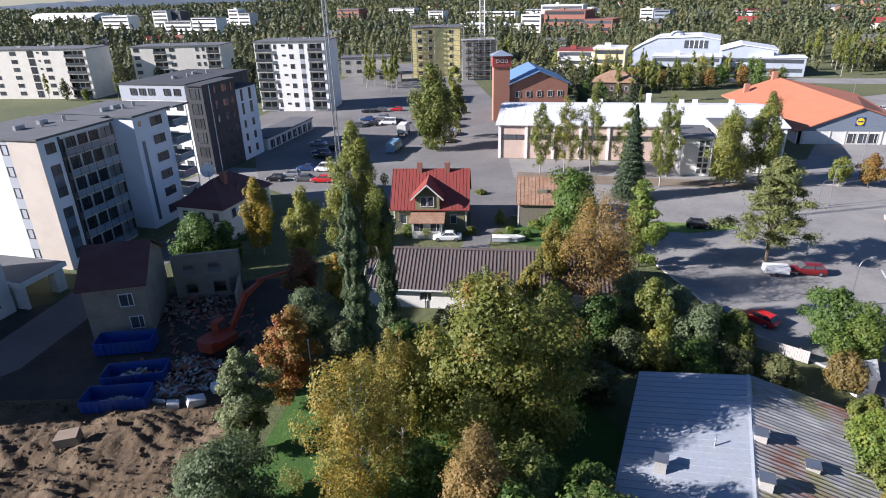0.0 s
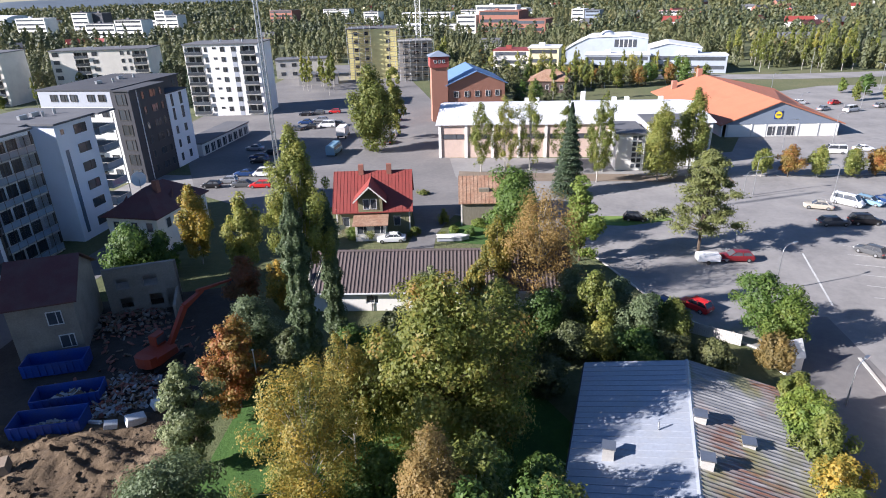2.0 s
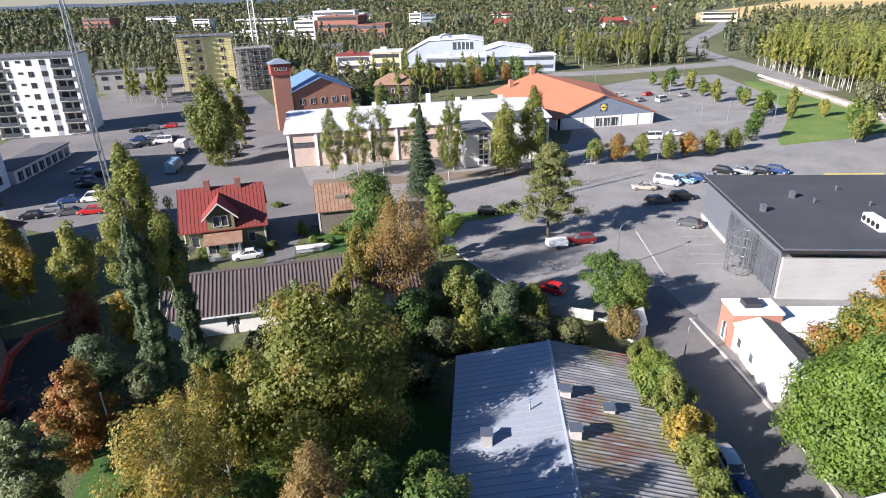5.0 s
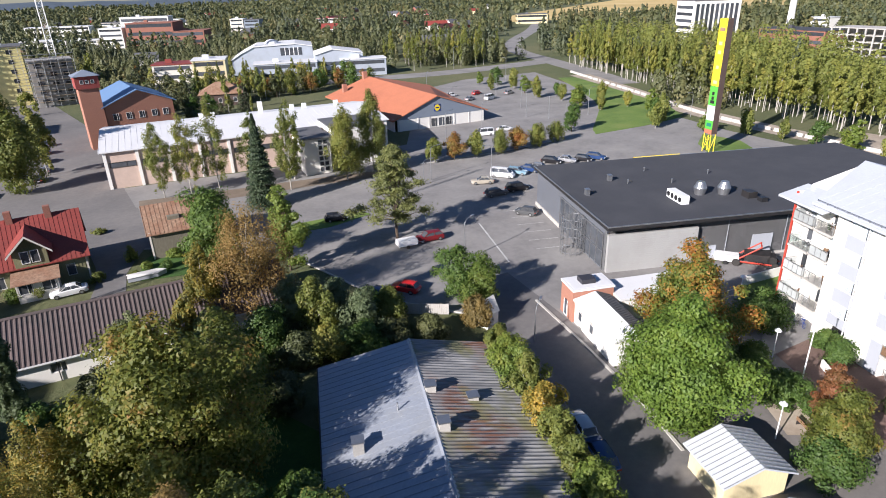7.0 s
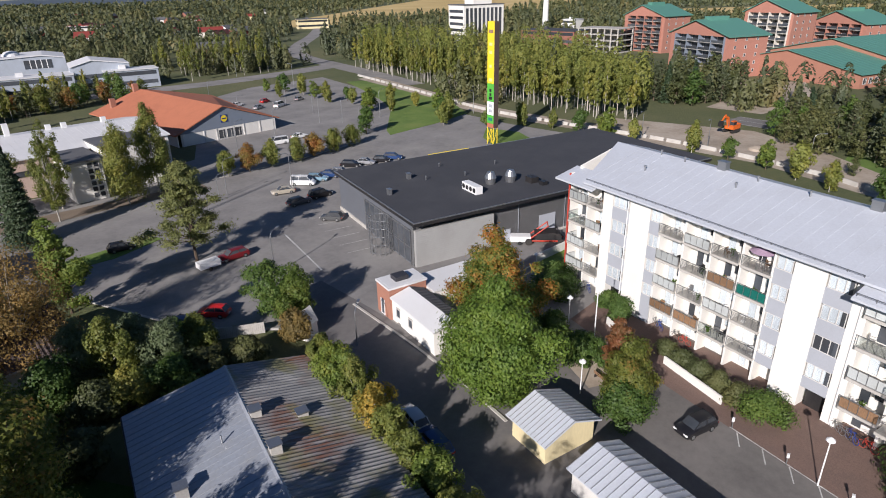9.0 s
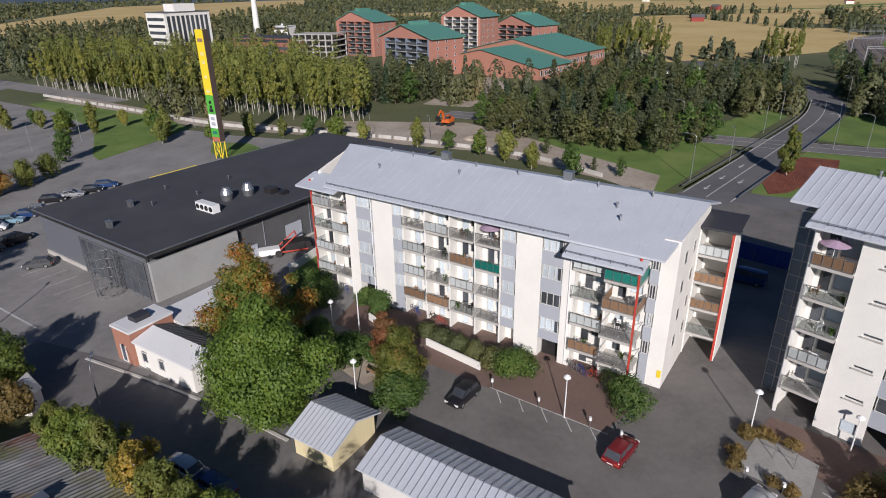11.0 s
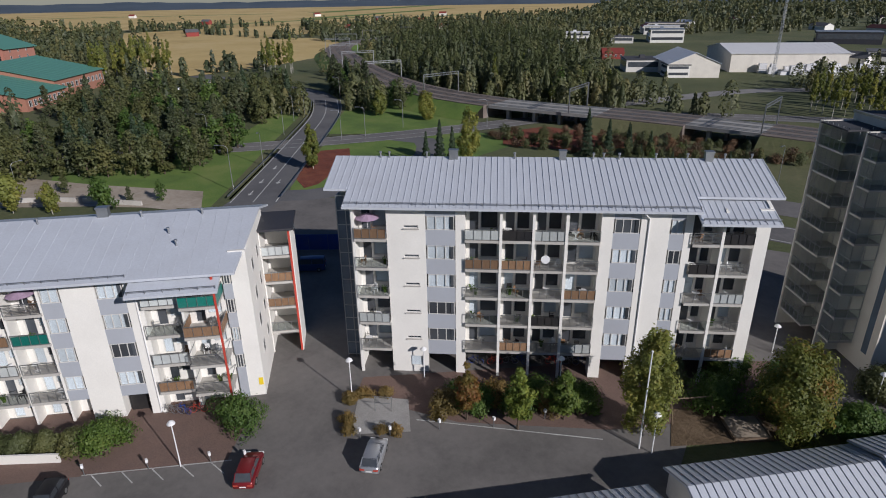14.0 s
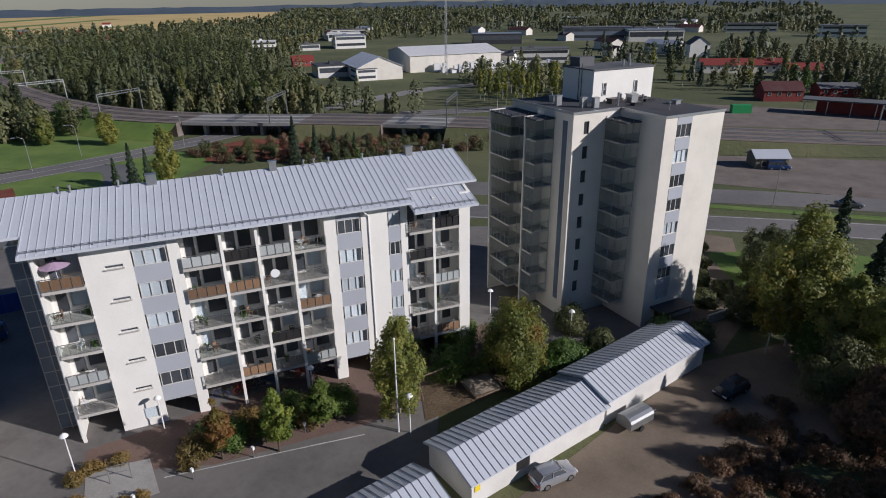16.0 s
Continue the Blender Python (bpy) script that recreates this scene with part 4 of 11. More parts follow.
for u, v, s in ((0.5, 6.2, 0), (4, 6.0, 0), (8.5, 6.6, 0.5), (13, 6.0, 0), (18.5, 5.8, 0), (24.0, 6.6, 0.5), (27.5, 6.0, 0), (33, 5.9, 0), (1.5, 2.5, 0), (30.5, 3.2, 0), (31.5, 1.4, 0), (12, 4, 0)):
    vent(b1, u, v, EV1 + (v + 2.7) * (ZR1 - EV1) / 9.2, s)
part("downpipe", Build().rod((28.1, V - 0.08, 0.2), (28.1, V - 0.08, EV1 - 0.6), 0.06, n=8).rod((28.1, V - 0.08, EV1 - 0.6), (28.1, -2.6, EV1 - 0.15), 0.06, n=8), WHITE_METAL, b1, "white rainwater downpipe")
part("downpipe", Build().rod((3.1, V - 0.08, 0.2), (3.1, V - 0.08, EV1 - 0.4), 0.06, n=8), WHITE_METAL, b1)
for u in (25.2, 0.9):
    part("entrance", Build().box(u, V + 0.9, 0, u + 2.0, V + 1.0, 2.2), DARK_METAL, b1, "recessed dark entrance door")
part("sign", Build().box(37.0, -0.03, 1.2, 37.4, 0, 2.0), YELLOW_SIGN, b1, "small yellow sign on the corner")

# second block: five storeys of flats over open ground-floor stores
W2 = pose(48.6, -22.9, 0, 0, 0, -128.5)
b2 = thing("apartment_building", "six-storey white apartment block with deep balconies and seamed sheet roof", "apartment building", W2)
FL2 = [2.95, 5.93, 8.91, 11.89, 14.87]
EV2 = 18.2
white, grey, back = Build(), Build(), Build()
slots = [(3.9, 5.3, z + 1.0, z + 1.3) for z in FL2] + [(4.1, 5.4, 0.7, 1.9)]
white.holed(2.3, 6.0, 0, EV2, 0, 0.3, slots)
for a, c, z0, z1 in slots:
    window(b2, a, 0.1, z0, c - a, z1 - z0, z1 - z0 > 0.6, FRAME, 0)
    if z1 - z0 < 0.6:
        part("ledge", Build().box(a - 0.05, -0.16, z0 - 0.08, c + 0.1, 0, z0 - 0.02), CONCRETE_PALE, b2, "narrow projecting ledge below a slit window")
for u0, u1 in ((8.8, 9.7), (22.1, 23.2), (25.6, 28.2), (29.5, 30.2), (35.7, 36.9)):
    white.box(u0, 0, 0, u1, 1.6 if u1 - u0 < 1.15 else 0.3, EV2)
for u0, u1 in ((6.0, 8.8), (23.2, 25.6), (28.2, 29.5)):
    window_bay(b2, grey, u0, u1, 0, FL2, 0.85, 1.4, 2.2, EV2, [pick.random() < 0.6 for _ in range(5)])
cols2 = [(-0.75, 2.3), (9.7, 12.95), (13.12, 15.95), (16.1, 18.95), (19.1, 22.1), (30.3, 32.75), (32.9, 35.6)]
doors = []
for u0, u1 in cols2:
    for z in FL2:
        doors += [(u0 + 0.3, u0 + 1.25, z + 0.05, z + 2.3), (u0 + 1.4, u1 - 0.2, z + 0.5, z + 2.3)]
back.holed(-0.9, 36.9, 2.75, EV2 + 0.3, 1.6, 1.9, doors)
for a, c, z0, z1 in doors:
    window(b2, a, 1.68, z0, c - a, z1 - z0, pick.random() < 0.25, FRAME, 0)
part("back_wall", back, WHITE, b2)
ends2 = [(0.3, 0), (11.5, 0), (11.5, EV2 + 1.0), (7.3, EV2 + 2.3), (0.3, EV2 + 0.1)]
white.side(ends2, 36.6, 36.9).side(ends2, -1.2, -0.9).box(-0.9, 11.5, 0, 36.9, 11.8, EV2 + 0.9)
parts("wall", white, WHITE, b2)
part("store_wall", Build().box(-0.8, 4.0, 0, 36.6, 4.2, 2.75), GREY_PANEL, b2, "recessed grey wall of the ground-floor stores")
part("ceiling_slab", Build().box(-0.9, 0.3, 2.55, 36.6, 4.2, 2.74), CONCRETE_PALE, b2)
for u in (13.03, 16.03, 19.03, 32.83, -0.82):
    part("column", Build().box(u - 0.13, -0.35, 0, u + 0.13, -0.1, EV2 - 0.1), WHITE, b2, "slender white column between balconies")
    part("fin_wall", Build().box(u - 0.08, -0.08, 2.75, u + 0.08, 1.6, EV2), WHITE, b2)
looks2 = ["bars", "glass", "frost", "bars", "glass", "bars", "dark", "frost", "wood", "bars"]
for c, (u0, u1) in enumerate(cols2):
    for k, z in enumerate(FL2):
        style = looks2[(c * 3 + k * 7 + (c * k) % 3) % len(looks2)]
        if (c, k) in ((1, 3), (2, 3), (2, 0)):
            style = "wood"
        balcony(b2, u0, -0.3 if c else -0.5, z, u1 - u0, 1.86 if c else 2.06, style)
        furnish(W2, u0, 0, z, u1 - u0)
parasol(W2 @ pose(0.4, 0.6, FL2[4]), "open lilac parasol on a top balcony")
# glazed stair corner with a red and a dark edge
part("stair_glazing", Build().box(-2.9, 2.2, 0.4, -1.25, 2.26, EV2).box(-2.96, 2.26, 0.4, -2.9, 6.0, EV2), SKY_BLUED_GLASS, b2, "blue-grey glazed stair corner")
mull = Build()
for z in spaced(0.4, EV2, 1.49):
    mull.box(-2.98, 2.17, z, -1.25, 2.2, z + 0.09)
for u in (-2.98, -2.1, -1.3):
    mull.box(u, 2.15, 0.2, u + 0.08, 2.2, EV2)
part("mullions", mull, METAL, b2)
part("corner_post", Build().box(-3.16, 5.8, 0, -2.98, 6.1, EV2 - 0.4), RED_PAINT, b2, "red steel corner post")
SL2 = math.tan(radians(18))
ZR2 = EV2 + 8.3 * SL2
roof_slab(b2, [(-1.6, -1.0, EV2), (30.6, -1.0, EV2), (30.6, 7.3, ZR2), (-1.6, 7.3, ZR2)], ROOF_ZINC)
roof_slab(b2, [(-3.9, 1.7, EV2 + 2.7 * SL2), (-1.6, 1.7, EV2 + 2.7 * SL2), (-1.6, 7.3, ZR2), (-3.9, 7.3, ZR2)], ROOF_ZINC)
roof_slab(b2, [(30.6, 1.2, EV2 + 2.2 * SL2), (38.2, 1.2, EV2 + 2.2 * SL2), (38.2, 7.3, ZR2), (30.6, 7.3, ZR2)], ROOF_ZINC)
roof_slab(b2, [(30.3, -1.9, EV2 - 0.75), (37.0, -1.9, EV2 - 0.75), (37.0, 1.5, EV2 + 0.35), (30.3, 1.5, EV2 + 0.35)], ROOF_ZINC, "canopy")
roof_slab(b2, [(-3.9, 7.3, ZR2), (38.2, 7.3, ZR2), (38.2, 12.6, ZR2 - 1.7), (-3.9, 12.6, ZR2 - 1.7)], ROOF_ZINC)
seams(b2, spaced(-1.5, 30.5, 0.61), -1.0, EV2, 7.25, ZR2, ROOF_ZINC, 0.045, 0.03)
seams(b2, spaced(-3.8, -1.7, 0.61), 1.7, EV2 + 2.7 * SL2, 7.25, ZR2, ROOF_ZINC, 0.045, 0.03)
seams(b2, spaced(30.9, 38.1, 0.61), 1.2, EV2 + 2.2 * SL2, 7.25, ZR2, ROOF_ZINC, 0.045, 0.03)
seams(b2, spaced(30.4, 36.9, 0.61), -1.9, EV2 - 0.75, 1.4, EV2 + 0.31, ROOF_ZINC, 0.045, 0.03)
snow_guard(b2, -1.5, 30.4, -0.6, EV2 + 0.15)
snow_guard(b2, 30.5, 36.9, -1.5, EV2 - 0.6)
for u, s in ((0.8, 0), (1.7, 0), (5.5, 0), (8.2, 0.5), (14.3, 0), (19, 0.4), (22, 0), (23, 0), (24.5, 0), (28, 0), (31, 0), (33, 0.45), (34.5, 0), (37, 0)):
    vent(b2, u, 7.0, ZR2 - 0.05, s * 0.85)
part("downpipe", Build().rod((26.3, -0.08, 0.2), (26.3, -0.08, EV2 - 1.0), 0.06, n=8).rod((26.3, -0.08, EV2 - 1), (25.6, -0.9, EV2 - 0.2), 0.06, n=8), WHITE_METAL, b2, "white rainwater downpipe")
part("satellite_dish", Build().rod((17.2, -0.55, 13.2), (17.2, -0.42, 13.2), 0.42, 0.3, n=16), WHITE_METAL, b2, "white satellite dish on a balcony rail")

# tall block with angled balcony stacks
W3 = pose(9.9, -64.9, 0, 0, 0, -124)
b3 = thing("tower_block", "eight-storey pale rendered tower block with glazed balcony stacks", "apartment building", W3)
FL3 = [2.2 + 2.72 * k for k in range(8)]
HT = 24.3
w3 = Build()
hol = [(1.7, 3.8, z + 0.85, z + 2.25) for z in FL3]
part("front_wall", w3.holed(0, 8.6, 0, HT, 0, 0.3, hol + [(2.0, 5.2, 0, 2.1)]), CREAM, b3)
for i, (a, c, z0, z1) in enumerate(hol):
    window(b3, a, 0.1, z0, c - a, z1 - z0, i % 3 == 0, FRAME, 2)
part("wing_wall", Build().box(0, 0.3, 0, 0.3, 6.6, HT), CREAM, b3)
part("side_wall", Build().box(8.3, 0.3, 0, 8.6, 18.0, HT), CREAM, b3)
nar = [(-5.0, -4.3, z + 0.8, z + 2.2) for z in FL3]
part("recess_wall", Build().holed(-6.5, 0, 0, HT, 6.6, 6.9, nar), CREAM, b3)
for a, c, z0, z1 in nar:
    window(b3, a, 6.72, z0, c - a, z1 - z0, False, FRAME_DARK, 0)
part("side_wall", Build().box(-6.5, 6.9, 0, -6.2, 18.0, HT), CREAM, b3)
part("back_wall", Build().box(-6.5, 18.0, 0, 8.6, 18.3, HT), CREAM, b3)
part("fin_wall", Build().box(-9.15, 11.72, 0, -6.5, 11.92, HT - 0.65), CREAM, b3)
part("fin_wall", Build().box(-10.15, 17.52, 0, -6.5, 17.72, HT - 0.65), CREAM, b3)
part("stair_window", Build().box(-6.53, 7.5, 2.0, -6.5, 8.3, HT - 0.8), SKY_BLUED_GLASS, b3, "tall strip of blue-grey stair glazing")
for i, z in enumerate(FL3):
    z1 = FL3[i + 1] + 0.85 if i + 1 < len(FL3) else HT
    part("bay_panel", Build().box(1.7, -0.03, z + 2.25, 3.8, 0, z1), GREY_PANEL, b3)
part("roof", Build().prism([(0, 0), (8.6, 0), (8.6, 18.3), (-6.5, 18.3), (-6.5, 6.6), (0, 6.6)], HT, HT + 0.12), ROOF_BITUMEN, b3, "flat dark bitumen roof")
part("parapet", Build().box(-0.1, -0.1, HT, 8.7, 0.05, HT + 0.25).box(-6.6, 6.5, HT, -6.45, 18.4, HT + 0.25).box(-6.45, 6.5, HT, 0, 6.65, HT + 0.25).box(-0.1, 0.05, HT, 0.05, 6.5, HT + 0.25), METAL, b3)
ph = Build().box(-0.2, 11.2, HT, 9.0, 16.8, 28.0)
part("penthouse", ph, WHITE, b3, "white rendered plant room on the roof")
part("penthouse_roof", Build().box(-0.35, 11.05, 28.0, 9.15, 16.95, 28.15).box(0.4, 14.6, 28.15, 2.6, 16.4, 29.2), ROOF_GREY, b3)
for u in (1.2, 6.0):
    far_window(b3, u, 11.17, HT + 0.8, 0.6, 1.5)
for u, v, du, dv, dh_ in ((1.0, 9.2, 1.6, 0.9, 0.5), (3.4, 8.6, 1.0, 1.0, 0.9), (4.8, 9.6, 1.8, 0.8, 0.35), (5.2, 8.2, 1.4, 0.5, 0.3), (-3.6, 14.0, 0.9, 0.9, 0.6), (6.9, 5.2, 0.7, 0.7, 0.4), (2.2, 6.8, 1.3, 0.7, 0.3)):
    part("roof_unit", Build().box(u, v, HT + 0.12, u + du, v + dv, HT + 0.12 + dh_).box(u - 0.08, v - 0.08, HT + 0.12 + dh_, u + du + 0.08, v + dv + 0.08, HT + 0.2 + dh_), DARK_METAL if du > 1.2 else METAL, b3)
for u, v, z0, z1 in ((7.6, 14.0, 28.15, 29.4), (5.4, 12.6, 28.15, 28.9), (6.2, 12.4, 28.15, 28.9), (0.8, 8.0, HT, HT + 1.6), (2.9, 9.9, HT, HT + 1.1)):
    part("vent_pipe", Build().rod((u, v, z0), (u, v, z1), 0.13, n=8), METAL, b3)
part("ladder", Build().box(-0.32, 13.2, HT, -0.26, 13.25, 28.6).box(-0.32, 13.7, HT, -0.26, 13.75, 28.6), DARK_METAL, b3)
for u, v in ((-2.0, 8.5), (-3.0, 9.4), (3.5, 3.0), (5.0, 8.5), (-4.5, 12)):
    vent(b3, u, v, HT + 0.4, 0.35 if u < 0 else 0)


def stack(u0, u1, v0, v1, floors, front):
    """A stack of glazed balconies standing out from the wall."""
    for z in floors:
        s = part("balcony", kept(("st", u0, v0), lambda: Build().box(u0, v0, -0.18, u1, v1, 0).mesh("balcony", CONCRETE_PALE)), None, b3, at=pose(0, 0, z))
        def rails():
            r = Build().box(u0, v0, 1.0, u0 + 0.06, v1, 1.07)
            for v in spaced(v0, v1 - 0.05, 0.9):
                r.box(u0, v, 0, u0 + 0.05, v + 0.05, 2.5)
            r.box(u0, v0, 1.0, u1, v0 + 0.05, 1.07)
            for u in spaced(u0, u1 - 0.05, 1.1):
                r.box(u, v0, 0, u + 0.05, v0 + 0.05, 2.5)
            return r.mesh("handrail", METAL)
        part("handrail", kept(("sr", u0, v0), rails), None, s)
        part("railing_panel", kept(("sp", u0, v0), lambda: Build().box(u0 + 0.06, v0 + 0.06, 0.05, u0 + 0.09, v1, 0.98).box(u0 + 0.09, v0 + 0.06, 0.05, u1, v0 + 0.09, 0.98).mesh("railing_panel", RAIL_GLASS)), None, s)
        g = part("glazing", kept(("sg", u0, v0), lambda: Build().box(u0 + 0.02, v0 + 0.02, 1.07, u0 + 0.04, v1, 2.5).box(u0 + 0.04, v0 + 0.02, 1.07, u1, v0 + 0.04, 2.5).mesh("glazing", PANE)), None, s)
        g.visible_shadow = False
    part("balcony_roof", Build().box(u0 - 0.15, v0 - 0.15, HT - 0.9, u1, v1, HT - 0.75), ROOF_BITUMEN, b3)


stack(-2.0, 0.0, 3.4, 6.58, FL3, 0)
stack(-9.0, -6.52, 9.8, 11.7, FL3, 0)
stack(-10.0, -6.52, 13.2, 17.5, FL3, 0)
part("entrance_canopy", Build().box(1.2, -2.2, 2.3, 6.0, 0, 2.5), DARK_PANEL, b3)
for u in (1.5, 5.7):
    part("canopy_post", Build().rod((u, -2.0, 0), (u, -2.0, 2.3), 0.06), METAL, b3)
part("ramp_wall", Build().box(7.5, -3.2, 0, 13.5, -2.95, 1.1), CONCRETE_PALE, b3, "pale concrete ramp wall")


# ---- low buildings of the courtyard ----
def gabled(name, label, cat, at, L, D, wall_h, rise, wall_mat, roof_mat, over=0.4, ridge=0.5, seam=0.0, seam_mat=None, holes=(), group=""):
    """A house with a gable roof: front along u from 0 to L, depth D; the ridge runs along u."""
    t = thing(name, label, cat, at, group)
    rv, zr = D * ridge, wall_h + rise
    w = Build()
    w.holed(0, L, 0, wall_h, 0, 0.2, list(holes)).box(0, D - 0.2, 0, L, D, wall_h)
    for u in (0, L - 0.2):
        w.side([(0.2, 0), (D - 0.2, 0), (D - 0.2, wall_h), (rv, zr - 0.1), (0.2, wall_h)], u, u + 0.2)
    part("wall", w, wall_mat, t)
    s1, s2 = rise / rv, rise / (D - rv)
    roof_slab(t, [(-over, -over, wall_h - over * s1), (L + over, -over, wall_h - over * s1), (L + over, rv, zr), (-over, rv, zr)], roof_mat, thick=0.14)
    roof_slab(t, [(-over, rv, zr), (L + over, rv, zr), (L + over, D + over, wall_h - over * s2), (-over, D + over, wall_h - over * s2)], roof_mat, thick=0.14)
    if seam:
        us = spaced(-over + 0.05, L + over - 0.05, seam)
        seams(t, us, -over, wall_h - over * s1, rv, zr, seam_mat or roof_mat)
        seams(t, us, rv, zr, D + over, wall_h - over * s2, seam_mat or roof_mat)
    return t


g1 = gabled("garage", "long low pale garage row with a seamed sheet roof", "garage", pose(15.4, -31.5, 0, 0, 0, -115), 15.2, 5.6, 2.5, 1.0, PALE, ROOF_ZINC, 0.35, 0.5, 0.62, METAL)
part("grille", Build().box(4.6, -0.05, 0.9, 6.0, 0.0, 2.0), DARK_METAL, g1, "barred dark opening")
part("sign", Build().box(0.3, -0.06, 1.3, 0.8, -0.02, 1.9), YELLOW_SIGN, g1, "small yellow warning sign")
g1b = gabled("garage", "low pale garage row under leaf-dappled sheet roof", "garage", pose(8.9, -45.8, 0, 0, 0, -114), 15.6, 5.5, 2.85, 1.0, PALE, ROOF_ZINC, 0.35, 0.5, 0.62, METAL)
g2 = gabled("garage", "low garage row with a pale seamed sheet roof", "garage", pose(34.2, 12.4, 0, 0, 0, -113.5), 15.8, 5.0, 2.4, 0.85, PALE, ROOF_ZINC, 0.35, 0.55, 0.62, METAL)
g3 = gabled("garage", "long low garage row with a pale seamed sheet roof", "garage", pose(25.0, -8.7, 0, 0, 0, -114.5), 22.2, 5.0, 2.4, 0.85, PALE, ROOF_ZINC, 0.35, 0.55, 0.62, METAL)
shed = gabled("shed", "small pale yellow shed with a grey sheet roof", "shed", pose(37.3, 19.2, 0, 0, 0, -113), 4.2, 5.4, 2.4, 1.05, YELLOW_WALL, ROOF_ZINC, 0.45, 0.5, 0.45, METAL)

# brick and white utility building beside the lane
ut = thing("utility_building", "low white utility building with a brick end and sheet roofs", "building", pose(48.3, 43.6, 0, 0, 0, -113))
part("wall", Build().box(0, 0, 0, 3.2, 5.0, 3.9), BRICK_ORANGE, ut, "orange brick end")
parts("wall", Build().holed(3.2, 12.5, 0, 3.0, 0.3, 0.5, [(4.2, 5.2, 0, 2.2), (7.0, 8.0, 1, 2.2)]).box(3.2, 0.5, 0, 12.5, 4.2, 2.95).box(0.5, 5.0, 0, 4.5, 13.5, 3.0), WHITE, ut)
part("roof", Build().box(-0.1, -0.1, 3.9, 3.3, 5.1, 4.15).box(0.2, 0.2, 4.15, 3.0, 4.8, 4.17), ROOF_WHITE, ut)
part("roof_hatch", Build().box(0.8, 1.5, 4.17, 2.2, 3.2, 4.7), DARK_PANEL, ut)
roof_slab(ut, [(3.3, 0.0, 3.1), (12.8, 0.0, 3.1), (12.8, 2.6, 3.75), (3.3, 2.6, 3.75)], ROOF_WHITE)
roof_slab(ut, [(3.3, 2.6, 3.75), (12.8, 2.6, 3.75), (12.8, 4.6, 3.0), (3.3, 4.6, 3.0)], ROOF_GREY)
seams(ut, spaced(3.4, 12.7, 0.5), 2.62, 3.78, 4.6, 3.03, ROOF_GREY, 0.04, 0.04)
roof_slab(ut, [(0.2, 5.0, 3.25), (4.8, 5.0, 3.05), (4.8, 14.0, 3.05), (0.2, 14.0, 3.25)], ROOF_WHITE)
for u in (4.2, 7.0):
    far_window(ut, u, 0.28, 0.9, 1.0, 1.2)
far_window(ut, 1.0, -0.04, 0.1, 0.9, 2.0, frame_mat=WHITE_METAL)

# flat dark-roofed store
ds = thing("store", "large flat grey-clad store with a black bitumen roof", "store", pose(72.7, 73.1, 0, 0, 0, -115.8))
LD, HD = 28.6, 6.7
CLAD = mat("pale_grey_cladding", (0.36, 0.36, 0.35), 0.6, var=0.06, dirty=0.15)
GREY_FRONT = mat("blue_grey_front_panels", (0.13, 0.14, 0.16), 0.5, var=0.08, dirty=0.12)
# darker copy of the cladding: shade on the long side put into its colour
CLAD_SHADED = mat("grey_cladding", (0.22, 0.22, 0.225), 0.6, var=0.06, dirty=0.15)
part("front_wall", Build().box(0.5, 0.2, 0, LD, 0.45, HD), GREY_FRONT, ds, "blue-grey panelled shop front")
part("side_wall", Build().box(LD - 0.25, 0.45, 0, LD - 0.9 + 0.65, 58, HD), CLAD_SHADED, ds, "grey cladding of the long side, darkened as if in shade")
part("corner_box", Build().box(LD, 0.3, 0, LD + 0.6, 13.2, HD - 1.3), CLAD, ds, "pale ribbed corner cladding")
for z in spaced(0.5, HD - 1.6, 0.3):
    part("rib", kept("clad rib", lambda: Build().box(LD + 0.6, 0.35, 0, LD + 0.625, 13.15, 0.05).mesh("rib", CLAD)), None, ds, at=pose(0, 0, z))
for v, ww, hh in ((15.5, 1.1, 2.2), (22.0, 3.2, 3.2), (38.0, 1.1, 2.2)):
    part("door", Build().box(LD, v, 0, LD + 0.05, v + ww, hh), GREY_PANEL, ds, "grey steel door")
parts("back_wall", Build().box(0.5, 58, 0, LD, 58.25, HD).box(0.5, 0.45, 0, 0.75, 58, HD), CLAD, ds)
part("roof", Build().box(0, -0.3, HD, LD + 1.5, 59, HD + 0.3), ROOF_BITUMEN, ds, "flat black bitumen roof")
for bx in ((-0.05, -0.38, HD - 0.25, LD + 1.56, -0.3, HD + 0.2), (LD + 1.5, -0.3, HD - 0.25, LD + 1.57, 59, HD + 0.2)):
    part("fascia", Build().box(*bx), DARK_METAL, ds, "dark metal roof edge")
for bx in ((-0.06, -0.41, HD + 0.2, LD + 1.6, -0.28, HD + 0.36), (LD + 1.48, -0.28, HD + 0.2, LD + 1.6, 59, HD + 0.36)):
    part("roof_trim", Build().box(*bx), METAL, ds, "galvanised trim along the roof edge")
part("glazing", Build().box(12, 0.12, 0.3, 28.0, 0.17, 5.2), FAR_GLASS, ds, "glazed shop front")
part("transom", Build().box(12, 0.04, 5.1, 28, 0.12, 5.3).box(12, 0.04, 2.6, 28, 0.12, 2.7), METAL, ds)
for u in spaced(12, 28, 2.0):
    part("mullion", Build().box(u - 0.05, 0.04, 0, u + 0.05, 0.12, 5.1), METAL, ds)
for v in (18, 27, 36, 45):
    part("panel_joint", Build().box(LD, v, 0, LD + 0.02, v + 0.1, HD - 0.2), GREY_PANEL, ds)
part("corner_frame", Build().box(LD - 0.3, 0.05, 0, LD + 0.1, 0.2, HD - 0.15), METAL, ds)
part("plinth", Build().box(0.4, 0.0, 0, 12, 0.2, 0.6).box(LD, 13.3, 0, LD + 0.15, 58, 0.35), CONCRETE_PALE, ds)
cage = Build()
CU, CV = 21.6, -1.7
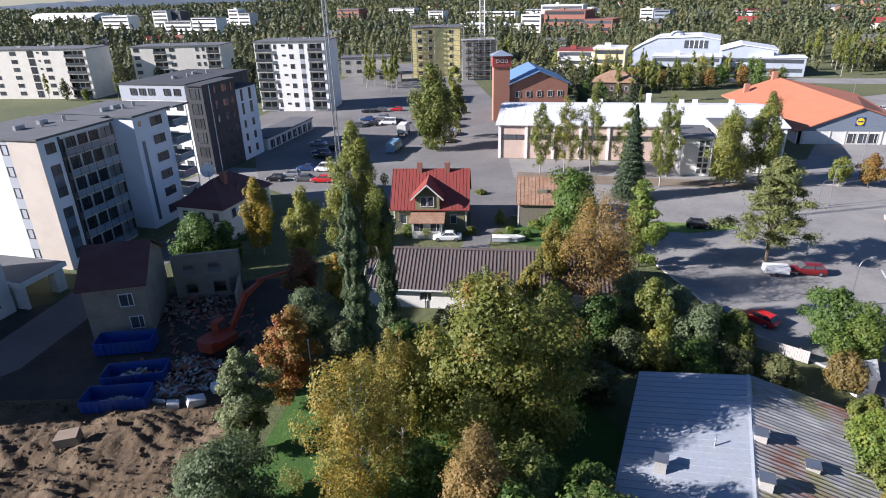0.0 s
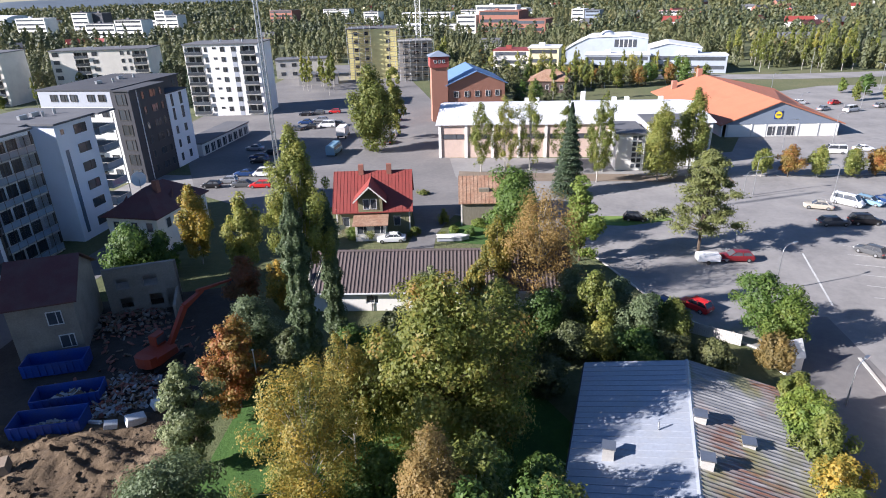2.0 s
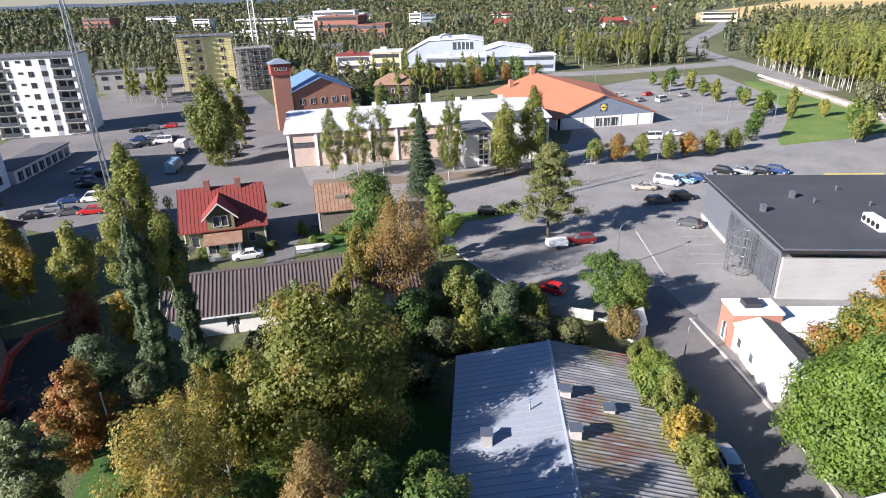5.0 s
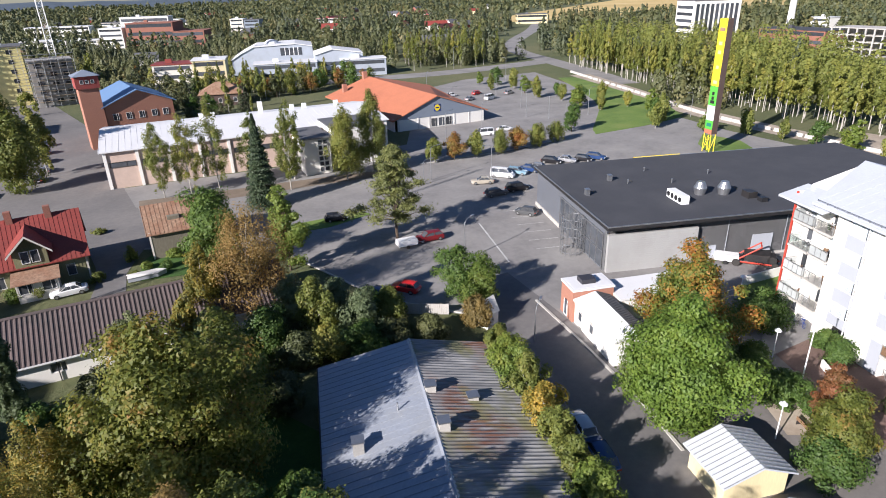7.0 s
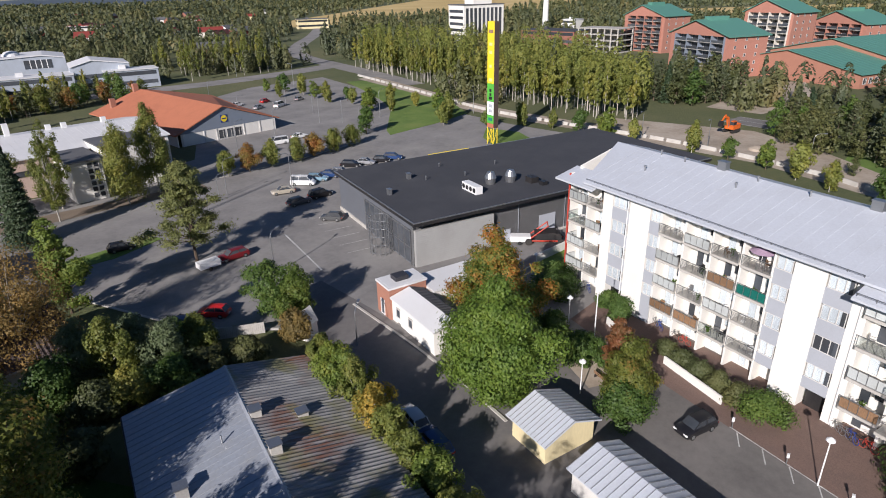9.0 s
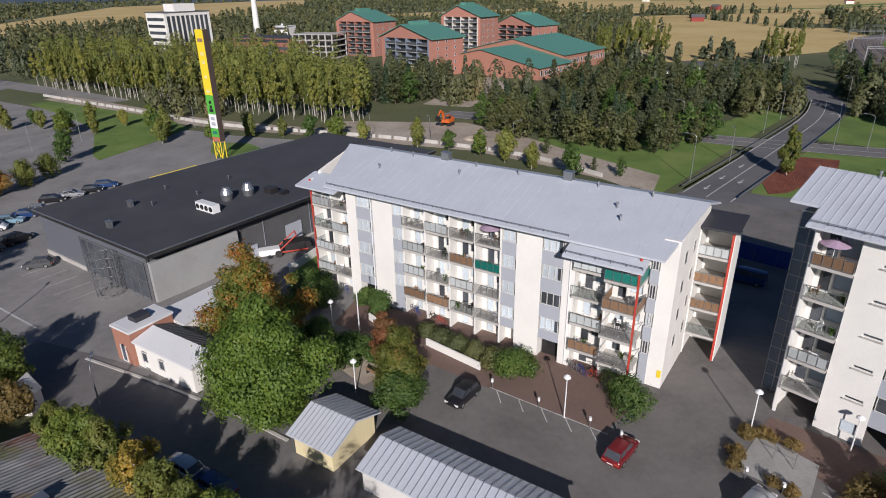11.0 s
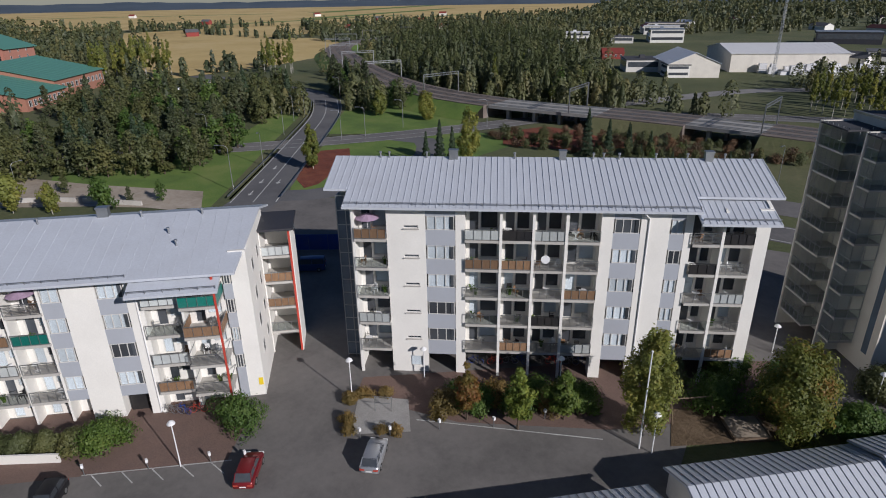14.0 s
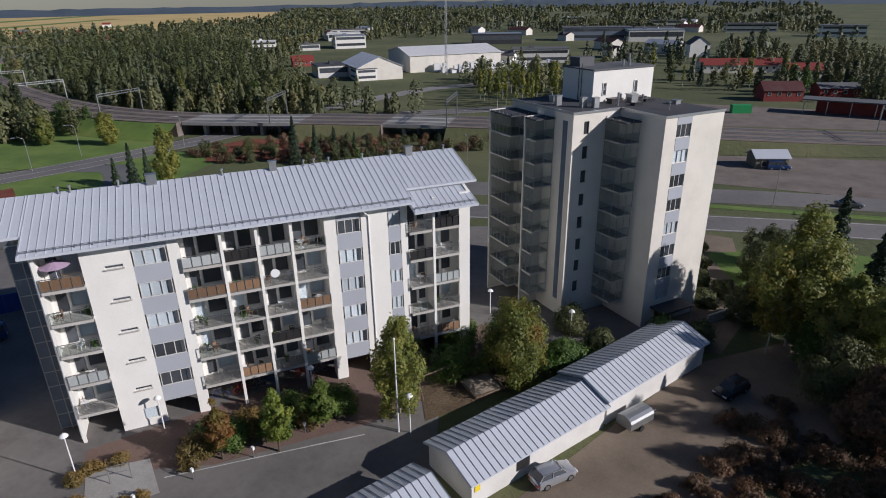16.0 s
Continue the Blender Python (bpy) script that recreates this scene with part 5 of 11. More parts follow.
for k in range(14):
    a = 2 * math.pi * k / 14
    cage.rod((CU + 1.6 * math.cos(a), CV + 1.6 * math.sin(a), 0), (CU + 1.6 * math.cos(a), CV + 1.6 * math.sin(a), 5.6), 0.04, n=5)
for z in (0.4, 1.7, 3.0, 4.3, 5.5):
    for k in range(14):
        a, c = 2 * math.pi * k / 14, 2 * math.pi * (k + 1) / 14
        cage.rod((CU + 1.6 * math.cos(a), CV + 1.6 * math.sin(a), z), (CU + 1.6 * math.cos(c), CV + 1.6 * math.sin(c), z), 0.04, n=5)
part("entrance_cage", cage, METAL, ds, "round galvanised entrance cage")
part("sign", Build().box(LD + 0.02, 30.5, 4.4, LD + 0.1, 33.5, 5.8), mat("orange_sign", (0.7, 0.32, 0.03), 0.5), ds, "orange sign panel")
for u, v, s in ((11.3, 8.4, 0.4), (17.1, 2.2, 0.4), (13.6, 10.4, 0), (15, 17, 0), (12, 25, 0), (8, 16, 0)):
    vent(ds, u, v, HD + 0.4, s)
for u, v in ((20.9, 18.1), (21.7, 21.4)):
    fan = part("roof_fan", Build().rod((u, v, HD + 0.3), (u, v, HD + 1.3), 0.75, 0.95, n=14).rod((u, v, HD + 1.3), (u, v, HD + 2.2), 0.95, 0.55, n=14), METAL, ds, "round galvanised roof fan")
air = part("air_unit", Build().box(20.6, 13.0, HD + 0.3, 24.6, 14.2, HD + 1.5), WHITE_METAL, ds, "white boxy roof air unit with fans")
for k in range(4):
    part("fan", Build().rod((21.1 + k, 12.94, HD + 0.9), (21.1 + k, 12.99, HD + 0.9), 0.38, n=12), DARK_METAL, air)
part("air_unit", Build().box(23, 23.4, HD + 0.3, 24.6, 24.8, HD + 1.2).box(25.4, 24.2, HD + 0.3, 26.4, 25.2, HD + 0.9), DARK_METAL, ds, "black roof air unit")
part("canopy", Build().box(-11, 24, 3.5, -4, 54, 3.8), BLUE_GREY, ds, "flat blue-grey canopy behind the store")
part("canopy_edge", Build().box(-11.1, 24, 3.3, -11, 34, 3.9), YELLOW_SIGN, ds)
for v in (26, 40, 52):
    part("canopy_post", Build().box(-8, v, 0, -7.7, v + 0.3, 3.5), METAL, ds)

# ---- old town side: houses, halls and shops ----
def waves(parent, name, u0, u1, v0, z0, v1, z1, pitch, amp, material):
    """A corrugated roof sheet, its waves running up the slope."""
    b = Build()
    n = max(4, round((u1 - u0) / pitch) * 4)
    for i in range(n + 1):
        u = u0 + (u1 - u0) * i / n
        h = amp * math.sin(2 * math.pi * i / 4 + 0.4)
        b.v += [(u, v0, z0 + h), (u, v1, z1 + h)]
    b.f = [(2 * i, 2 * i + 2, 2 * i + 3, 2 * i + 1) for i in range(n)]
    return part(name, b, material, parent)


# near house with a half smooth, half corrugated sheet roof
def worn_sheet():
    """Old sheet roofing: bare grey zinc with rust and moss where the paint has gone."""
    m, n, l, p = nodes_of("worn_corrugated_sheet")
    base = ramp(n, l, noise_at(n, l, 1.4, 4, 0.6, (2.0, 0.12, 1), True), [(0.3, (0.16, 0.16, 0.165)), (0.5, (0.24, 0.24, 0.24)), (0.7, (0.38, 0.37, 0.355))])
    rust = ramp(n, l, noise_at(n, l, 0.17, 3, 0.55), [(0.48, (0, 0, 0)), (0.62, (1, 1, 1))])
    streak = ramp(n, l, noise_at(n, l, 2.2, 4, 0.7, (1.8, 0.1, 1), True), [(0.4, (0.1, 0.1, 0.1)), (0.6, (0.95, 0.95, 0.95))])
    c = mix_rgb(n, l, "MIX", mix_rgb(n, l, "MULTIPLY", 1.0, rust, streak), base, (0.17, 0.075, 0.045))
    moss = ramp(n, l, noise_at(n, l, 0.22, 3, 0.6, (1.3, 0.7, 1)), [(0.5, (0, 0, 0)), (0.62, (0.7, 0.7, 0.7))])
    c = mix_rgb(n, l, "MIX", moss, c, (0.17, 0.165, 0.05))
    l.new(c, p.inputs["Base Color"])
    p.inputs["Roughness"].default_value, p.inputs["Metallic"].default_value = 0.55, 0.2
    return m


nh = thing("house", "low house under an old grey sheet-metal roof with rust patches", "house", pose(26.1, 42.6, 0, 0, 0, -114))
part("wall", Build().box(0.5, -8.0, 0, 28, 7.9, 3.0), PLASTER_OLD, nh)
part("gable", Build().side([(-8.0, 3.0), (7.9, 3.0), (0, 4.9)], 0.5, 0.7), PLASTER_OLD, nh)
OLD_SHEET = worn_sheet()
BRIGHT_SHEET = mat("bright_zinc_sheet", (0.36, 0.39, 0.44), 0.45, 0.25, fine=4, broad=0.4, var=0.15, dirty=0.35, dirt=(0.34, 0.33, 0.3), bump=0.05)
roof_slab(nh, [(0, -8.8, 3.2), (28.6, -8.8, 3.2), (28.6, 0, 5.0), (0, 0, 5.0)], BRIGHT_SHEET, thick=0.1)
seams(nh, spaced(0.1, 28.4, 0.75), -8.8, 3.2, -0.05, 5.0, BRIGHT_SHEET, 0.03, 0.03)
waves(nh, "corrugated_roof", 0, 28.6, 0.0, 5.02, 8.7, 3.22, 0.42, 0.06, OLD_SHEET)
part("ridge_cap", Build().side([(-0.2, 4.97), (0, 5.1), (0.2, 4.97), (0, 5.02)], 0, 28.6), BRIGHT_SHEET, nh)
part("gutter", Build().rod((0, -8.85, 3.1), (28.6, -8.85, 3.1), 0.08, n=8), DARK_METAL, nh)
for u, v, h in ((12.9, -6.0, 1.1), (8.2, 0.5, 0.6), (13.2, 0.6, 0.8), (9.3, 3.9, 0.35)):
    z = 5.0 - abs(v) * 0.205
    ch = part("chimney", Build().box(u - 0.42, v - 0.42, z - 0.3, u + 0.42, v + 0.42, z + h), CONCRETE_PALE if v > 0 else CONCRETE, nh, "weathered rendered chimney")
    part("chimney_cap", Build().box(u - 0.5, v - 0.5, z + h, u + 0.5, v + 0.5, z + h + 0.1), METAL, ch)
part("vent_pipe", Build().rod((9.7, -2.5, 4.3), (9.7, -2.5, 5.3), 0.07, n=8), METAL, nh)

# long house with a brown corrugated roof
lh = thing("long_house", "long low white house with a brown corrugated roof", "house", pose(-9.0, 66.2, 0, 0, 0, -8))
hl = [(1.5, 3.0, 1.0, 2.1), (6.5, 8.0, 1.0, 2.1), (12.0, 13.5, 1.0, 2.1), (20, 21.5, 1, 2.1)]
parts("wall", Build().holed(0, 31, 0, 2.8, 0, 0.3, hl).box(0, 9.7, 0, 31, 10, 2.8).side([(0.3, 0), (9.7, 0), (9.7, 2.8), (5, 5.6), (0.3, 2.8)], 0, 0.3).side([(0.3, 0), (9.7, 0), (9.7, 2.8), (5, 5.6), (0.3, 2.8)], 30.7, 31), WHITE, lh)
for a, c, z0, z1 in hl:
    far_window(lh, a, 0.12, z0, c - a, z1 - z0)
waves(lh, "roof", -0.5, 31.5, -0.6, 2.75, 5.0, 5.9, 0.46, 0.06, ROOF_CEMENT)
waves(lh, "roof", -0.5, 31.5, 5.0, 5.9, 10.6, 2.75, 0.46, 0.06, ROOF_CEMENT)
part("ridge_cap", Build().side([(4.7, 5.82), (5, 6.0), (5.3, 5.82)], -0.5, 31.5), ROOF_CEMENT, lh)
part("eave_board", Build().box(-0.5, -0.62, 2.55, 31.5, -0.55, 2.74), WHITE_METAL, lh)
part("downpipe", Build().rod((7.2, -0.1, 0), (7.2, -0.1, 2.6), 0.06), DARK_METAL, lh)

# olive timber house with a red roof, dormer and porch
rh = gabled("timber_house", "old olive timber house with a red sheet roof and glazed porch", "house", pose(-7.1, 91.2, 0, 0, 0, -5), 11.6, 10.0, 4.3, 4.7, OLIVE_BOARD, ROOF_RED, 0.55, 0.5, 0.55, ROOF_RED,
            holes=[(0.9, 2.0, 1.2, 2.9), (9.0, 10.1, 1.2, 2.9)])
for u in (0.9, 9.0):
    far_window(rh, u, 0.1, 1.2, 1.1, 1.7)
for u in (-0.04, 11.42):
    part("corner_board", Build().box(u, -0.04, 0, u + 0.22, 0.0, 4.3), CREAM, rh)
dz = 4.3
part("dormer", Build().box(3.6, -0.5, 3.6, 7.4, 4.0, 6.1).prism([(3.6, -0.5), (7.4, -0.5), (5.5, -0.5)], [6.1, 6.1, 6.1], [6.1, 6.1, 7.9]), OLIVE_BOARD, rh)
for side in (-1, 1):
    b = Build()
    b.face([(5.5, -1.1, 8.25), (5.5, 5.2, 8.25), (5.5 + side * 2.6, 3.0, 5.8), (5.5 + side * 2.6, -1.1, 5.8)])
    b.face([(5.5, -1.1, 8.13), (5.5, 5.2, 8.13), (5.5 + side * 2.6, 3.0, 5.68), (5.5 + side * 2.6, -1.1, 5.68)])
    b.face([(5.5, -1.1, 8.25), (5.5 + side * 2.6, -1.1, 5.8), (5.5 + side * 2.6, -1.1, 5.68), (5.5, -1.1, 8.13)])
    part("dormer_roof", b, ROOF_RED, rh)
for u in (4.4, 5.55):
    far_window(rh, u, -0.56, 4.3, 1.0, 1.7)
po = part("porch", Build().box(3.2, -3.2, 0, 7.9, -0.01, 1.1).box(3.2, -3.2, 1.1, 3.4, -0.01, 2.7).box(7.7, -3.2, 1.1, 7.9, -0.01, 2.7).box(5.1, -3.2, 1.1, 6.0, -3.0, 2.7), CREAM, rh, "cream porch with small-paned windows")
for u in (3.45, 6.05):
    far_window(rh, u, -3.2, 1.15, 1.6, 1.5)
roof_slab(rh, [(2.8, -3.7, 2.75), (8.3, -3.7, 2.75), (8.3, 0, 3.4), (2.8, 0, 3.4)], ROOF_RUST, "porch_roof", 0.12)
for u in spaced(0.35, 11.2, 0.42):
    if not (0.8 < u < 2.1 or 3.1 < u < 8.0 or 8.9 < u < 10.2):
        part("batten", kept("house_batten", lambda: Build().box(0, -0.035, 0.4, 0.06, 0, 4.2).mesh("batten", OLIVE_BOARD)), None, rh, at=pose(u, 0, 0))
for u0, u1 in ((2.9, 5.5), (8.1, 5.5)):
    part("bargeboard", Build().face([(u0, -1.13, 5.75), (u1, -1.13, 8.2), (u1, -1.13, 7.9), (u0, -1.13, 5.45)]).face([(u0, -1.09, 5.75), (u1, -1.09, 8.2), (u1, -1.09, 7.9), (u0, -1.09, 5.45)]), CREAM, rh)
for u in (3.5, 8.0):
    part("chimney", Build().box(u, 4.4, 8.2, u + 0.8, 5.2, 10.1), BRICK, rh, "brick chimney")

sd = gabled("outbuilding", "grey timber outbuilding with a rusty sheet roof", "outbuilding", pose(12.9, 91.6, 0, 0, 0, -8), 9.0, 9.0, 4.2, 2.9, GREY_BOARD, ROOF_RUST, 0.4, 0.5, 0.6, ROOF_RUST)
part("roof_hatch", Build().box(2.9, 1.5, 4.7, 4.6, 3.2, 5.7), GREY_BOARD, sd)
part("corner_board", Build().box(-0.05, -0.05, 0, 0.2, 0, 4.2), CREAM, sd)


def hipped(name, label, at, L, D, wall_h, rise, wall_mat, roof_mat, wins=(), over=0.5):
    t = thing(name, label, "house", at)
    part("wall", Build().box(0, 0, 0, L, D, wall_h), wall_mat, t)
    i = min(L, D) / 2
    a, b2_ = (i, D / 2) if L >= D else (L / 2, i), (L - i, D / 2) if L >= D else (L / 2, D - i)
    o = over
    c = [(-o, -o), (L + o, -o), (L + o, D + o), (-o, D + o)]
    z, zr = wall_h - 0.05, wall_h + rise
    r = Build()
    A, B = (*a, zr), (*b2_, zr)
    C = [(x, y, z) for x, y in c]
    if L >= D:
        r.face([C[0], C[1], B, A]).face([C[1], C[2], B]).face([C[2], C[3], A, B]).face([C[3], C[0], A])
    else:
        r.face([C[0], C[1], A]).face([C[1], C[2], B, A]).face([C[2], C[3], B]).face([C[3], C[0], A, B])
    r.face([(x, y, z - 0.15) for x, y, _ in C])
    for k in range(4):
        p, q = C[k], C[(k + 1) % 4]
        r.face([(p[0], p[1], z - 0.15), (q[0], q[1], z - 0.15), q, p])
    part("roof", r, roof_mat, t)
    for u, zz, w, h in wins:
        far_window(t, u, -0.03, zz, w, h)
    return t


vi = hipped("villa", "old white villa with a dark maroon hipped roof", pose(-40.9, 90.0, 0, 0, 0, -18), 8.4, 13.0, 6.0, 3.2, WHITE, ROOF_MAROON, [(1.0, 3.6, 1.2, 1.6), (4, 3.6, 1.2, 1.6), (6.5, 3.6, 1.2, 1.6), (1, 0.9, 1.2, 1.5), (6.5, 0.9, 1.2, 1.5)])
for v in (2, 5, 9):
    far_window(vi, 8.44, v, 3.6, 1.2, 1.6, 90)
for u, v in ((2.2, 1.6), (6.9, 6.0)):
    part("roof_vent", Build().prism([(u - 0.5, v - 0.3), (u + 0.5, v - 0.3), (u, v + 1.1)], 6.6, [7.0, 7.0, 8.4]), ROOF_MAROON, vi)
dish = thing("satellite_dish", "white satellite dish on the villa's roof", "dish", pose(-37.4, 96.2, 8.0, 0, 0, 20))
part("mast", Build().rod((0, 0, 0), (0, 0, 1.5), 0.05, n=8), METAL, dish)
part("bowl", Build().side([(1.15 * math.cos(a), 1.6 + 1.15 * math.sin(a)) for a in [k * math.pi / 10 for k in range(20)]], -0.12, 0.0).side([(1.02 * math.cos(a), 1.6 + 1.02 * math.sin(a)) for a in [k * math.pi / 10 for k in range(20)]], -0.25, -0.12), WHITE_METAL, dish, "white bowl").rotation_euler = (0, 0, -1.3)
part("chimney", Build().box(5, 5, 8, 5.8, 5.8, 10), BRICK, vi)
dh = gabled("condemned_house", "half-demolished plaster house with a broken maroon roof", "house", pose(-39.6, 59.7, 0, 0, 0, 12), 6.4, 10.5, 6.8, 3.0, PLASTER_OLD, ROOF_MAROON, 0.5)
for u, z in ((3.6, 3.9), (4.2, 1.0)):
    far_window(dh, u, -0.05, z, 1.5, 1.6)
ruin = thing("ruined_wall", "broken remains of a plaster house with empty windows", "ruin", pose(-32.6, 64.5, 0, 0, 0, 12))
rw = Build().holed(0, 8, 0, 6.2, 4.5, 4.85, [(1.2, 2.6, 3.4, 4.8), (4.2, 5.8, 3.4, 4.8), (1.2, 2.6, 0.8, 2.2), (4.5, 6, 0.6, 2.2)])
rw.box(6.5, 4.5, 0, 8, 4.84, 2.6).box(7.7, -1, 0, 8, 4.4, 2.8).box(0.5, 4.86, 2.7, 7.6, 8.0, 3.0).box(0.2, 7.6, 0, 7.8, 8, 5.0)
parts("wall", rw, PLASTER_OLD, ruin)

# long pink hall with a white roof
ha = thing("hall", "long pinkish hall with white pilasters and a white sheet roof", "hall", pose(14.1, 135.0, 0, 0, 0, -11))
part("wall", Build().box(0, 0, 0, 60, 26, 7.6), PINK_WALL, ha)
for u in spaced(0.3, 59.7, 6.0):
    part("pilaster", kept("pil", lambda: Build().box(-0.3, -0.25, 0, 0.3, 0, 7.6).mesh("pilaster", WHITE)), None, ha, at=pose(u, 0, 0))
for u in spaced(0.9, 54.9, 6.0):
    far_window(ha, u, -0.06, 4.3, 4.9, 1.1, frame_mat=FRAME_DARK)
roof_slab(ha, [(-0.6, -0.6, 7.75), (60.5, -0.6, 7.75), (60.5, 15, 9.6), (-0.6, 15, 9.6)], ROOF_WHITE)
roof_slab(ha, [(-0.6, 15, 9.6), (60.5, 15, 9.6), (60.5, 26.6, 8.0), (-0.6, 26.6, 8.0)], ROOF_WHITE)
seams(ha, spaced(-0.5, 60.4, 1.2), -0.6, 7.75, 14.9, 9.6, ROOF_WHITE, 0.025, 0.03)
for u in (20, 22.5, 33.5, 41, 44, 52):
    part("roof_vent", Build().box(u, 15.5, 9.2, u + 1.0, 16.4, 10.6 if u != 33.5 else 12.0), WHITE_METAL, ha)
an = thing("stair_annex", "white stair annex with a glazed grid and dark flat roof", "building", pose(49.0, 117.2, 0, 0, 0, -11))
parts("wall", Build().box(0, 0, 0, 5.6, 12, 7.6).box(7.0, 3.0, 0, 17, 14, 8.6), WHITE, an)
part("roof", Build().box(-0.3, -0.5, 7.6, 5.9, 12, 7.9).box(6.8, 2.8, 8.6, 17.2, 14.2, 8.9), ROOF_GREY, an)
for i in range(2):
    for j in range(6):
        far_window(an, 3.0 + i * 1.1, -0.05, 0.5 + j * 1.15, 1.0, 1.0)

# shop with an orange tile roof and a blue-grey gable
sh_ = thing("shop", "supermarket with an orange tile roof and blue-grey gable", "shop", pose(86.0, 139.5, 0, 0, 0, -9))
LS, PK = 27.0, 12.0
part("front_wall", Build().box(0, 0, 0, LS, 0.3, 3.1), WHITE, sh_)
part("side_wall", Build().box(-1.0, 0.3, 0, -0.7, 48, 3.4), WHITE, sh_)
part("side_wall", Build().box(LS - 0.3, 0.3, 0, LS, 46, 3.0), WHITE, sh_)
part("back_wall", Build().box(-0.7, 46, 0, LS, 46.3, 3), WHITE, sh_)
part("gable", Build().face([(-0.9, -0.06, 3.1), (LS + 0.8, -0.06, 3.1), (PK, -0.06, 8.4)]).face([(-0.9, 0.2, 3.1), (LS + 0.8, 0.2, 3.1), (PK, 0.2, 8.4)]), BLUE_GREY, sh_, "blue-grey clad gable")
roof_slab(sh_, [(-1.6, -0.5, 3.1), (PK, -0.5, 8.7), (PK - 2, 48, 8.9), (-5.2, 49, 3.5)], ROOF_ORANGE, thick=0.25)
roof_slab(sh_, [(PK, -0.5, 8.7), (LS + 1.2, -0.5, 3.1), (LS + 2.5, 24, 3.4), (LS + 4, 44, 4.6), (PK - 2, 48, 8.9)], ROOF_ORANGE, thick=0.25)
for u, v, z in ((-0.5, 43, 5.0), (8.0, 46.5, 8.0)):
    part("chimney", Build().box(u, v, z, u + 1.4, v + 1.4, z + 2.6), BRICK_ORANGE, sh_)
lg = part("logo_panel", Build().box(PK - 0.95, -0.16, 4.4, PK + 0.95, -0.08, 6.3), mat("logo_blue", (0.01, 0.04, 0.25), 0.5), sh_, "square blue shop logo panel")
part("logo_ring", Build().rod((PK, -0.17, 5.35), (PK, -0.2, 5.35), 0.85, n=24), YELLOW_SIGN, lg)
part("logo_bar", Build().box(PK - 0.55, -0.23, 5.22, PK + 0.55, -0.2, 5.5), mat("logo_navy", (0.01, 0.03, 0.2), 0.5), lg)
for u in (10.0, 12.3, 14.6):
    far_window(sh_, u, -0.04, 0.2, 2.0, 2.4)
for u in (0.2, 6.0, 9.4, 17.2, 22.0):
    part("pilaster", Build().box(u, -0.12, 0, u + 0.25, 0, 3.1), PALE, sh_)
for v in (6, 12, 18, 24):
    far_window(sh_, -1.04, v + 1.6, 2.0, 1.6, 0.9, -90)

# brick fire station with a hose tower
fs = thing("brick_station", "red brick station with a square tower and blue roof", "building", pose(21.6, 176.0, 0, 0, 0, 0))
part("wall", Build().box(0, 0, 0, 16.5, 22, 10.3).face([(0, -0.0, 10.3), (16.5, 0, 10.3), (8.25, 0, 13.6)]), BRICK_ORANGE, fs)
roof_slab(fs, [(-0.8, -0.6, 10.2), (8.25, -0.6, 13.9), (8.25, 22.5, 13.9), (-0.8, 22.5, 10.2)], ROOF_BLUE)
roof_slab(fs, [(8.25, -0.6, 13.9), (17.3, -0.6, 10.2), (17.3, 22.5, 10.2), (8.25, 22.5, 13.9)], ROOF_BLUE)
for u in (1.5, 4.6, 7.7, 10.8, 13.6):
    far_window(fs, u, -0.05, 6.6, 1.4, 1.7)
tw = thing("brick_tower", "square brick hose tower with a dark red top storey", "tower", pose(16.8, 175.5, 0, 0, 0, 0))
part("shaft", Build().box(0, 0, 0, 4.6, 4.6, 15.2), BRICK_ORANGE, tw)
part("top_storey", Build().box(-0.35, -0.35, 15.2, 4.95, 4.95, 18.2), mat("dark_red_boards", (0.3, 0.06, 0.05), 0.8), tw)
part("roof", Build().face([(-0.8, -0.8, 18.2), (5.4, -0.8, 18.2), (2.3, 2.3, 19.6)]).face([(5.4, -0.8, 18.2), (5.4, 5.4, 18.2), (2.3, 2.3, 19.6)]).face([(5.4, 5.4, 18.2), (-0.8, 5.4, 18.2), (2.3, 2.3, 19.6)]).face([(-0.8, 5.4, 18.2), (-0.8, -0.8, 18.2), (2.3, 2.3, 19.6)]).face([(-0.8, -0.8, 18.15), (5.4, -0.8, 18.15), (5.4, 5.4, 18.15), (-0.8, 5.4, 18.15)]), BLUE_GREY, tw)
for u in (0.7, 1.9, 3.1):
    far_window(tw, u, -0.4, 16.4, 0.8, 0.9)


